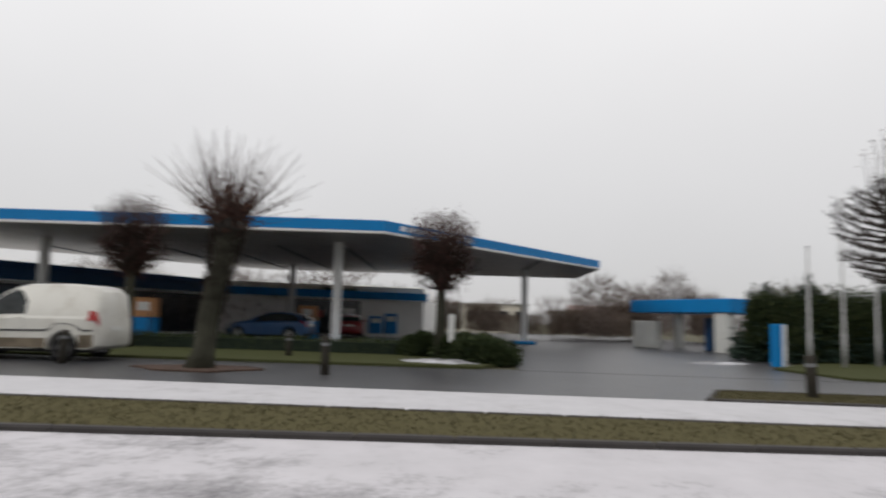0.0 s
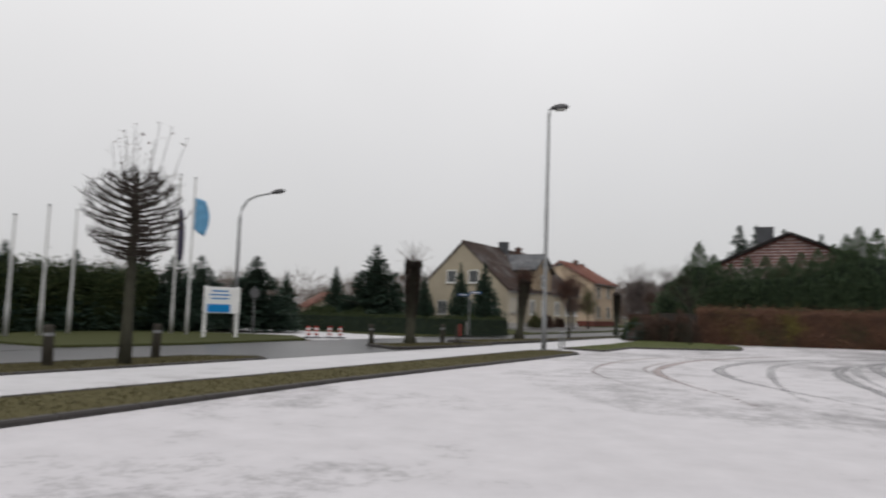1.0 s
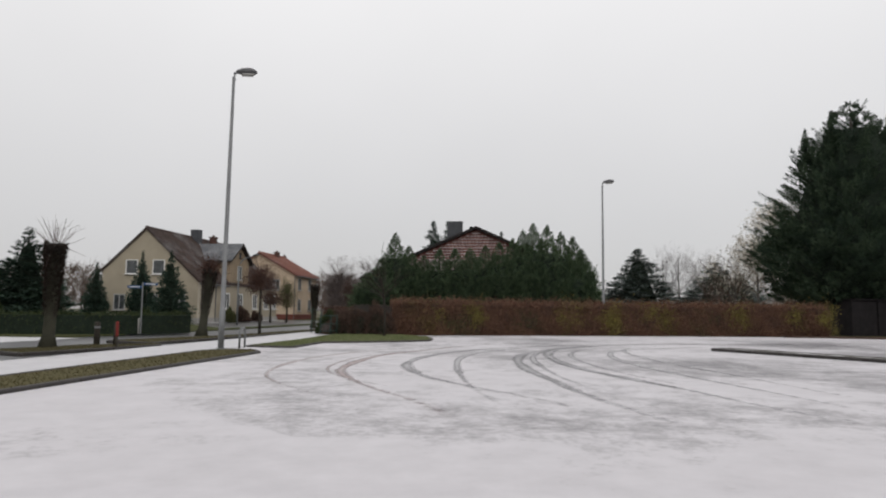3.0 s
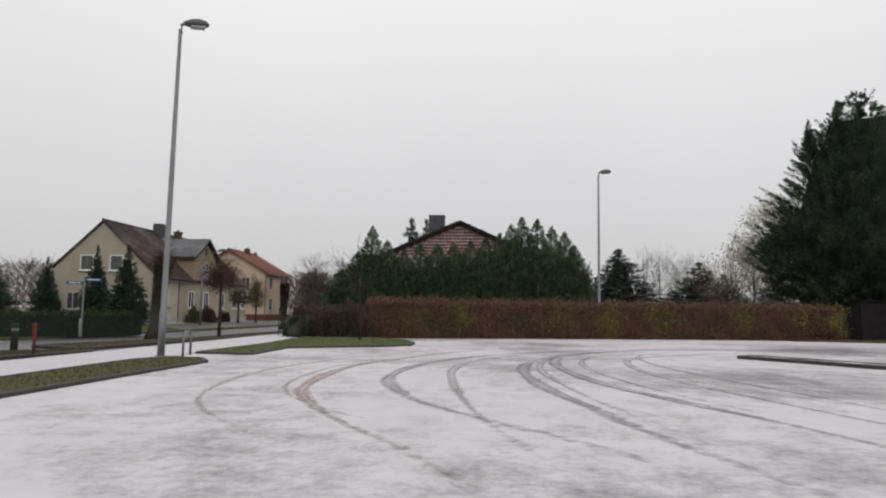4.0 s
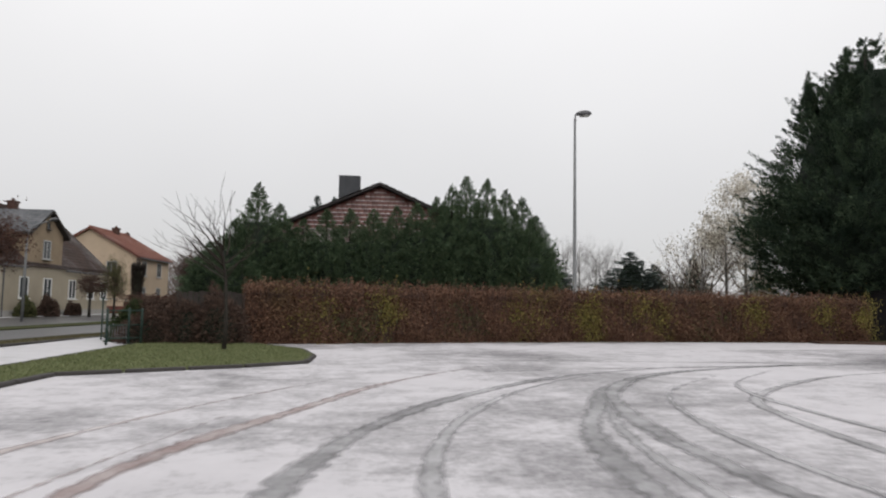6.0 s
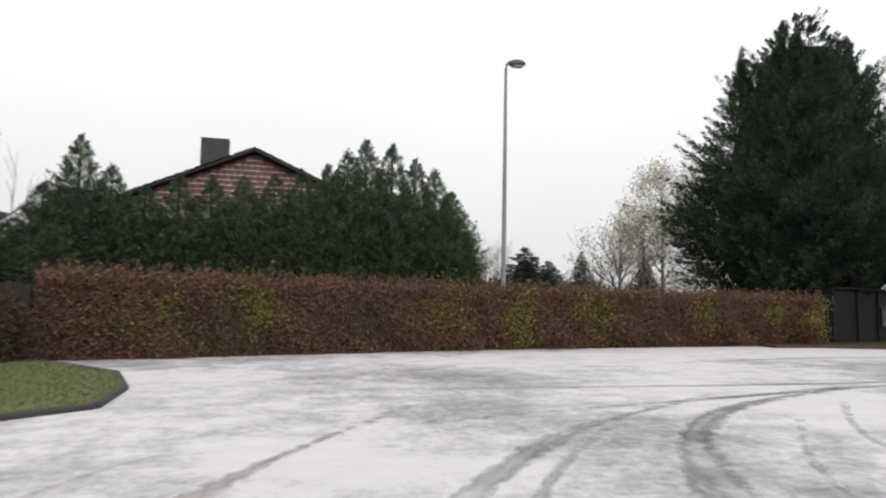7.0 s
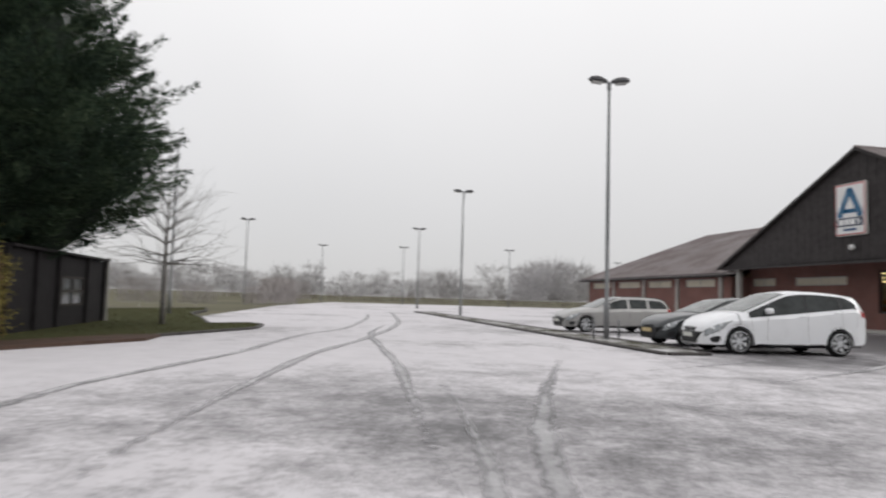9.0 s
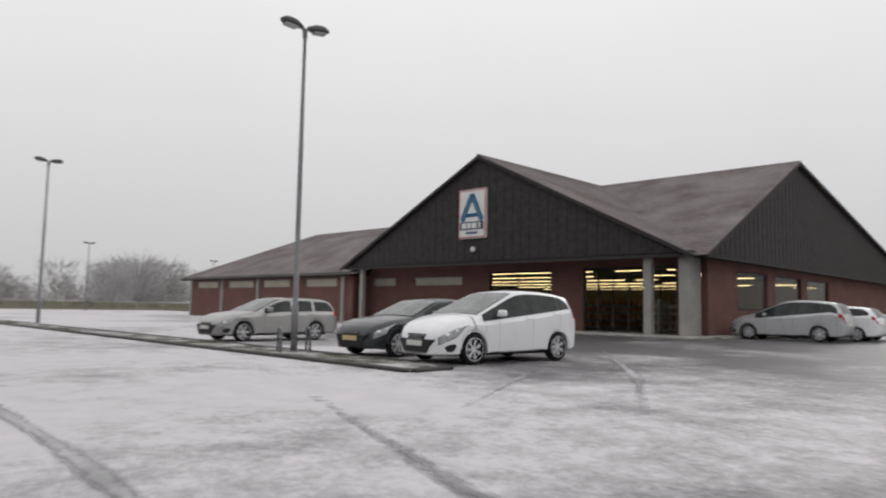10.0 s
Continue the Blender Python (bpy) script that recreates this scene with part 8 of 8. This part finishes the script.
car("hatchback", pose(-32.7, -15.1, -0.03, 0, 0, -98), "blue hatchback waiting at the pumps", M["car_blue"], HAT_TOP, HAT_BELT, HAT_PLAN, 2.69, 0.315, [(-0.46, -0.06), (0.02, 0.74), (0.82, 1.74)], (1.24, 2.18), (-0.78, -0.46), "plate", 7, 0.3, False, "cars at the station")
car("hatchback", pose(-39.2, -13.3, -0.03, 0, 0, -172), "red hatchback by the station shop", M["car_red"], HAT_TOP, HAT_BELT, HAT_PLAN, 2.69, 0.315, [(-0.46, -0.06), (0.02, 0.74), (0.82, 1.74)], (1.24, 2.18), (-0.78, -0.46), "plate", 7, 0.3, False, "cars at the station")


# ---------------- small things outdoors ----------------
def bollard(at, h, label, lean=0):
    root = empty("bollard", at @ pose(0, 0, 0, lean, 0, 0), label, "bollard", "roadside bollards")
    Geo().tube([(0, 0, -0.1), (0, 0, h - 0.05), (0, 0, h - 0.01), (0, 0, h)], [0.095, 0.09, 0.085, 0.05], 10).obj("post", M["post_wood"], root, "", True)
    Geo().tube([(0, 0, h - 0.20), (0, 0, h - 0.14)], 0.096, 10).obj("band", M["steel"], root)
    return root


for x, y, hh, ln in ((-10.13, -1.1, 0.78, 2), (-10.55, 1.6, 0.78, -2), (-12.9, -10.1, 0.8, 1), (-13.8, -16.3, 0.75, -3), (-11.3, 11.4, 0.72, 3), (-10.3, 14.9, 0.75, 0), (-18.2, -12.1, 0.7, 0)):
    bollard(pose(x, y, 0.0 if x > -11 or y > 0 else -0.02), hh, "dark wooden roadside bollard on the verge", ln)

# timber shelter at the end of the hedge: boarded front, framed window, flat roof
shelter = empty("timber_shelter", pose(21.6, 32.7, 0.05, 0, 0, 16.2), "dark boarded shelter with a flat roof at the hedge end", "shed")
W0, W1, Z0, Z1 = 4.95, 6.85, 0.62, 1.40
for i in range(33):
    x = 1.3 + 0.24 * i
    mat = M["shed_black"]
    if W0 - 0.1 < x < W1 + 0.1:
        Geo().box((x, 0, Z0 / 2), (0.228, 0.03, Z0)).obj("board", mat, shelter)
        Geo().box((x, 0, (Z1 + 2.0) / 2), (0.228, 0.03, 2.0 - Z1)).obj("board", mat, shelter)
    else:
        Geo().box((x, 0, 1.0), (0.228, 0.03, 2.0)).obj("board", mat, shelter)
xm, zm = (W0 + W1) / 2, (Z0 + Z1) / 2
wf = Geo().box((xm, -0.03, Z0), (W1 - W0, 0.05, 0.06)).box((xm, -0.03, Z1), (W1 - W0, 0.05, 0.06)).box((W0, -0.03, zm), (0.06, 0.05, Z1 - Z0 + 0.06)).box((W1, -0.03, zm), (0.06, 0.05, Z1 - Z0 + 0.06)).box((xm, -0.03, zm), (0.05, 0.04, Z1 - Z0 - 0.06)).box((xm, -0.035, zm), (W1 - W0 - 0.06, 0.04, 0.04)).obj("window", M["timber_grey"], shelter, "small framed window")
for x in ((W0 + xm) / 2, (W1 + xm) / 2):
    for z in ((Z0 + zm) / 2, (Z1 + zm) / 2):
        Geo().box((x, -0.005, z), ((W1 - W0) / 2 - 0.055, 0.012, (Z1 - Z0) / 2 - 0.05)).obj("pane", M["house_glass"], wf)
Geo().box((5.2, 1.25, 2.06), (8.0, 2.9, 0.08), pose(0, 0, 0, 0, 0, 0), 0.015).obj("roof", M["shed_black"], shelter, "thin dark flat roof")
Geo().box((9.12, 1.2, 1.0), (0.05, 2.4, 2.0)).obj("side_wall", M["shed_black"], shelter)
Geo().box((1.2, 1.2, 1.0), (0.05, 2.4, 2.0)).obj("side_wall", M["shed_black"], shelter)
Geo().box((5.2, 2.45, 1.0), (7.9, 0.05, 2.0)).obj("back_wall", M["shed_black"], shelter)
for x in (1.2, 3.0, 4.6, 7.2, 9.1):
    Geo().box((x, -0.05, 1.03), (0.1, 0.1, 2.06), None, 0.01).obj("post", M["shed_black"], shelter)
Geo().box((9.28, -0.1, 1.05), (0.10, 0.10, 2.2), None, 0.01).obj("post", M["concrete"], shelter, "pale corner post")

# red and white works beacons across the side street
for i, (x, y) in enumerate((((-15.94, 13.83), (-15.74, 14.10), (-15.40, 14.54), (-15.12, 14.91)))):
    bar = empty("works_beacon", pose(x, y, 0.0, 0, 0, 42 + 9 * i), "low red and white striped works beacon", "beacon", "works beacons")
    bar.scale = (0.9, 0.9, 0.62)
    Geo().box((0, 0, 0.04), (0.5, 0.26, 0.08), None, 0.02).obj("foot", M["dark"], bar)
    Geo().box((0, 0, 0.13), (0.05, 0.04, 0.14)).obj("post", M["steel"], bar)
    for k in range(5):
        Geo().box((0, -0.005, 0.255 + 0.118 * k), (0.19, 0.03, 0.116)).obj("stripe", M["white_paint"] if k % 2 else M["red"], bar)

# litter and grit boxes beside the pavement by the hedge
gate = empty("barrier_gate", pose(-5.5, 25.4, 0.05, 0, 0, 52), "dark green tubular barrier with a mesh panel beside the pavement", "barrier")
for x in (0.0, 0.62, 1.0):
    Geo().tube([(x, 0, 0), (x, 0, 0.92), (x, 0, 0.95)], [0.03, 0.03, 0.012], 8).obj("post", M["green_box"], gate, "", True)
for z in (0.16, 0.50, 0.88):
    Geo().tube([(0, 0, z), (1.0, 0, z)], 0.02, 6).obj("rail", M["green_box"], gate, "", True)
for k in range(7):
    Geo().tube([(0.08 + 0.077 * k, 0, 0.16), (0.08 + 0.077 * k, 0, 0.50)], 0.006, 5).obj("wire", M["steel"], gate)
# grey boards that close the gap before the hedge begins
boards = empty("board_fence", pose(-2.5, 27.5, 0.0, 0, 0, 197), "weathered grey upright board fence at the hedge end", "fence")
for k in range(12):
    Geo().box((0.075 + 0.15 * k, 0.012 * (k % 2), 0.73 + 0.012 * ((k * 7) % 5)), (0.138, 0.022, 1.46), None, 0.004).obj("board", M["fence_grey"], boards)
for z in (0.35, 1.15):
    Geo().box((0.9, -0.045, z), (1.8, 0.04, 0.09), None, 0.006).obj("rail", M["fence_grey"], boards)
fence = empty("garden_fence", pose(-6.6, 28.2, 0.03, 0, 0, 84), "dark green wire fence with thin posts", "fence")
for i in range(6):
    Geo().tube([(1.5 * i, 0, 0), (1.5 * i, 0, 1.25)], 0.025, 6).obj("post", M["green_box"], fence)
for z in (0.15, 0.6, 1.2):
    Geo().tube([(0, 0, z), (7.5, 0, z)], 0.012, 5).obj("rail", M["green_box"], fence)

# signs by the road
def round_sign(at, h, mat, label):
    root = empty("road_sign", at, label, "road sign", "road signs")
    Geo().tube([(0, 0, 0), (0, 0, h)], 0.03, 8).obj("post", M["steel"], root)
    Geo().lathe([(0, -0.012), (0.21, -0.012), (0.22, 0.0), (0.21, 0.012), (0, 0.012)], 20, pose(0, -0.04, h - 0.3, 90, 0, 0)).obj("plate", M[mat], root, "round grey back of a sign")
    return root


round_sign(pose(-19.0, 13.9, 0.0, 0, 0, 60), 2.1, "lamp_dark", "round road sign seen from behind")
ns = empty("street_name_sign", pose(-13.0, 23.2, 0.03, 0, 0, 40), "small blue street name sign on a post", "street sign")
Geo().tube([(0, 0, 0), (0, 0, 2.3)], 0.03, 8).obj("post", M["steel"], ns)
for side, z in ((1, 2.24), (-1, 2.10)):
    pl = Geo().box((side * 0.33, 0, z), (0.60, 0.02, 0.12)).obj("plate", M["blue_dark"], ns)
    Geo().box((side * 0.33, -0.014, z), (0.42, 0.008, 0.035)).obj("bars", M["white_paint"], pl)
for x, y, mt, lb in ((-9.4, 14.3, "post_wood", "short dark marker post by the pavement"), (-15.0, 25.9, "white_paint", "short white marker post before the garden"), (-13.5, 24.0, "concrete", "short pale stone post before the garden")):
    tagged(Geo().tube([(0, 0, 0), (0, 0, 0.70), (0, 0, 0.72)], [0.04, 0.036, 0.02], 8).obj("marker_post", M[mt], None, "", True, pose(x, y, 0.03)), lb, "post", "marker posts")

hyd = empty("marker_post", pose(-8.8, 13.3, 0.03), "red-topped marker post on a dark stake by the pavement", "post", "marker posts")
Geo().tube([(0, 0, 0), (0, 0, 0.34)], 0.03, 8).obj("stake", M["post_wood"], hyd, "", True)
Geo().box((0, 0, 0.55), (0.07, 0.07, 0.44), None, 0.012).obj("head", M["red_dull"], hyd, "faded red post head")
# evergreen shrubs at the forecourt corner
def shrub(at, r, h, seed, label, mat="shrub", leaf=0.11, n=5200):
    rng = np.random.default_rng(seed)
    root = empty("shrub", at, label, "shrub", "forecourt shrubs")
    d = unit(rng.normal(0, 1, (n, 3)))
    d[:, 2] = np.abs(d[:, 2])
    bump_r = 1 + 0.22 * np.sin(d[:, 0] * 5 + seed) * np.cos(d[:, 1] * 4)
    p = d * np.array([r, r, h]) * (bump_r * (0.75 + 0.28 * rng.random(n)))[:, None]
    way = unit(d + rng.normal(0, 0.6, (n, 3)))
    side = unit(np.cross(way, rng.normal(0, 1, (n, 3))))
    ln = leaf * (0.6 + 0.8 * rng.random(n))
    v, q = kites(p, way, side, ln, ln * (0.55 if leaf > 0.1 else 0.3))
    fast("leaves", v, q, M[mat], root)
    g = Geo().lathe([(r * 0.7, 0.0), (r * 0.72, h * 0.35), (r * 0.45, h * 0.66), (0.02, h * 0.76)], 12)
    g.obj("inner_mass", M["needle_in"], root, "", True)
    return root


for i, (x, y, r, hh) in enumerate(((-18.4, -6.4, 0.95, 0.7), (-19.6, -6.9, 0.9, 0.75), (-20.6, -8.2, 0.8, 0.7), (-17.6, -6.1, 0.6, 0.45))):
    shrub(pose(x, y, 0.03), r, hh, 500 + i, "low dark evergreen shrub at the forecourt corner")
for i, (x, y, r, hh, mt, lb) in enumerate(((-4.9, 27.0, 0.8, 0.85, "leaf_dusk", "russet bush at the end of the hedge"), (-5.5, 27.7, 0.7, 1.0, "shrub", "dark evergreen bush behind the green barrier"), (-3.0, 26.85, 0.72, 1.4, "leaf_dusk", "twiggy brown bush before the board fence"), (-3.9, 27.1, 0.8, 1.25, "leaf_dusk", "twiggy brown bush beside the board fence"), (-5.0, 28.0, 0.9, 1.3, "leaf_dusk", "twiggy brown bush at the pavement"))):
    shrub(pose(x, y, 0.03), r, hh, 560 + i, lb, mt, 0.085, 9000)
for i, (ly, r, hh, mt, lb) in enumerate(((4.6, 0.55, 1.1, "leaf_olive", "small olive bush against the house wall"), (7.4, 0.6, 1.25, "leaf_dusk", "small brown bush against the house wall"), (10.9, 0.5, 0.9, "leaf_dusk", "small brown bush against the house wall"))):
    q = HA @ Vector((5.4, ly, 0.06))
    shrub(pose(q.x, q.y, 0.02), r, hh, 580 + i, lb, mt)
for i, (x, y, r, hh) in enumerate(((-23.4, 24.6, 1.1, 1.4), (-20.8, 24.2, 0.9, 1.2), (-14.6, 26.4, 0.8, 1.0))):
    shrub(pose(x, y, 0.0), r, hh, 520 + i, "dark evergreen garden shrub before the house")


def snow_mound(at, sx, sy, hh, seed, label):
    """Old pushed-up snow with a ragged rim and a lumpy top."""
    g = Geo().lathe([(0.0, 1.0), (0.25, 0.95), (0.5, 0.8), (0.75, 0.5), (1.0, -0.25)], 40)
    vs = []
    for x, y, z in g.v:
        az = math.atan2(y, x)
        rim = 1 + 0.42 * noise.noise(Vector((math.cos(az) * 1.6, math.sin(az) * 1.6, seed))) + 0.25 * noise.noise(Vector((math.cos(az) * 5, math.sin(az) * 5, seed + 3)))
        lump = 0.55 + 1.1 * noise.noise(Vector((x * 3.1, y * 3.1, seed + 7)))
        vs.append((x * rim * sx, y * rim * sy, z * hh * (lump if z > 0 else 1)))
    g.v = vs
    tagged(g.obj("snow_mound", M["snow_worn"], None, "", True, at), label, "snow heap")


snow_mound(pose(-17.3, -7.8, 0.05, 0, 0, 60), 1.15, 0.6, 0.09, 2, "flat grey heap of old snow on the verge")
snow_mound(pose(-22.3, 2.1, -0.01, 0, 0, 110), 1.3, 0.5, 0.07, 5, "thin strip of old snow at the forecourt edge")


# ---------------- pieces: kerb stones and hung tiles ----------------
def stone_mesh(L, w=0.14, h=0.16):
    g = Geo().box((0, 0, -h / 2), (L - 0.012, w, h), None, 0.02)
    return g.mesh("kerb_stone")


cache = {}
for base, stones, mat, z, wide in KERBS:
    for c, L, a in stones:
        key = (round(L, 1), mat.name, wide)
        if key not in cache:
            cache[key] = stone_mesh(max(0.3, key[0]), wide)
            cache[key].materials.append(mat)
        ob = new("kerb_stone", cache[key])
        ob.parent = base
        ob.matrix_basis = pose(c[0], c[1], z, 0, 0, math.degrees(a))

# red tiles with pale lower edges on the gable behind the thujas
hung, HW, HR, HE = HUNG
m, n, l, b = material("hung_clay_tile", 0.6)
oi, tc, sp = n.new("ShaderNodeObjectInfo"), n.new("ShaderNodeTexCoord"), n.new("ShaderNodeSeparateXYZ")
l.new(tc.outputs["Object"], sp.inputs[0])
red = ramp_of(n, l, oi.outputs["Random"], [(0, (0.11, 0.05, 0.045)), (1, (0.18, 0.082, 0.07))])
rim_f = n.new("ShaderNodeMapRange")
rim_f.inputs["From Min"].default_value, rim_f.inputs["From Max"].default_value = -0.060, -0.086
l.new(sp.outputs["Z"], rim_f.inputs["Value"])
# the dab leaves the tile's sides bare
ax, side_f, dab = n.new("ShaderNodeMath"), n.new("ShaderNodeMapRange"), n.new("ShaderNodeMath")
ax.operation, dab.operation = "ABSOLUTE", "MULTIPLY"
l.new(sp.outputs["X"], ax.inputs[0])
side_f.inputs["From Min"].default_value, side_f.inputs["From Max"].default_value = 0.13, 0.085
l.new(ax.outputs[0], side_f.inputs["Value"])
l.new(rim_f.outputs["Result"], dab.inputs[0])
l.new(side_f.outputs["Result"], dab.inputs[1])
some = n.new("ShaderNodeMapRange")
some.inputs["To Min"].default_value, some.inputs["To Max"].default_value = 0.45, 1.0
l.new(oi.outputs["Random"], some.inputs["Value"])
thin = n.new("ShaderNodeMath")
thin.operation = "MULTIPLY"
l.new(dab.outputs[0], thin.inputs[0])
l.new(some.outputs["Result"], thin.inputs[1])
l.new(mix(n, l, thin.outputs[0], red, (0.60, 0.575, 0.57)), b.inputs["Base Color"])
tile = Geo()
arcx = [(-0.127, 0.0), (-0.06, 0.03), (0.02, 0.038), (0.085, 0.016), (0.127, 0.0)]
vs = [(x, -d - 0.03, -0.105) for x, d in arcx] + [(x, -d * 0.8, 0.105) for x, d in arcx] + [(x, 0.0, -0.105) for x, d in arcx]
fs = [(i, i + 1, 6 + i, 5 + i) for i in range(4)] + [(10 + i, 11 + i, 1 + i, i) for i in range(4)]
tile_me = tile.add(vs, fs).mesh("tile")
tile_me.materials.append(m)
rest = Geo()
count = 0
zz = HR - 0.18
while zz > HE + 0.4:
    half = HW * (HR - zz - 0.04) / (HR - HE) - 0.06
    k = math.ceil(2 * half / 0.248)
    for i in range(k):
        x = -half + 2 * half * (i + 0.5) / max(k, 1)
        if zz > HE + 1.15 and count < 300:
            ob = new("tile", tile_me)
            ob.parent = hung
            ob.matrix_basis = pose(x, -0.01, zz)
            count += 1
        else:
            rest.add(vs, fs, pose(x, -0.01, zz))
    zz -= 0.19
tagged(rest.obj("tiles", M["hung_rest"], hung), "", "", "", "stuff")
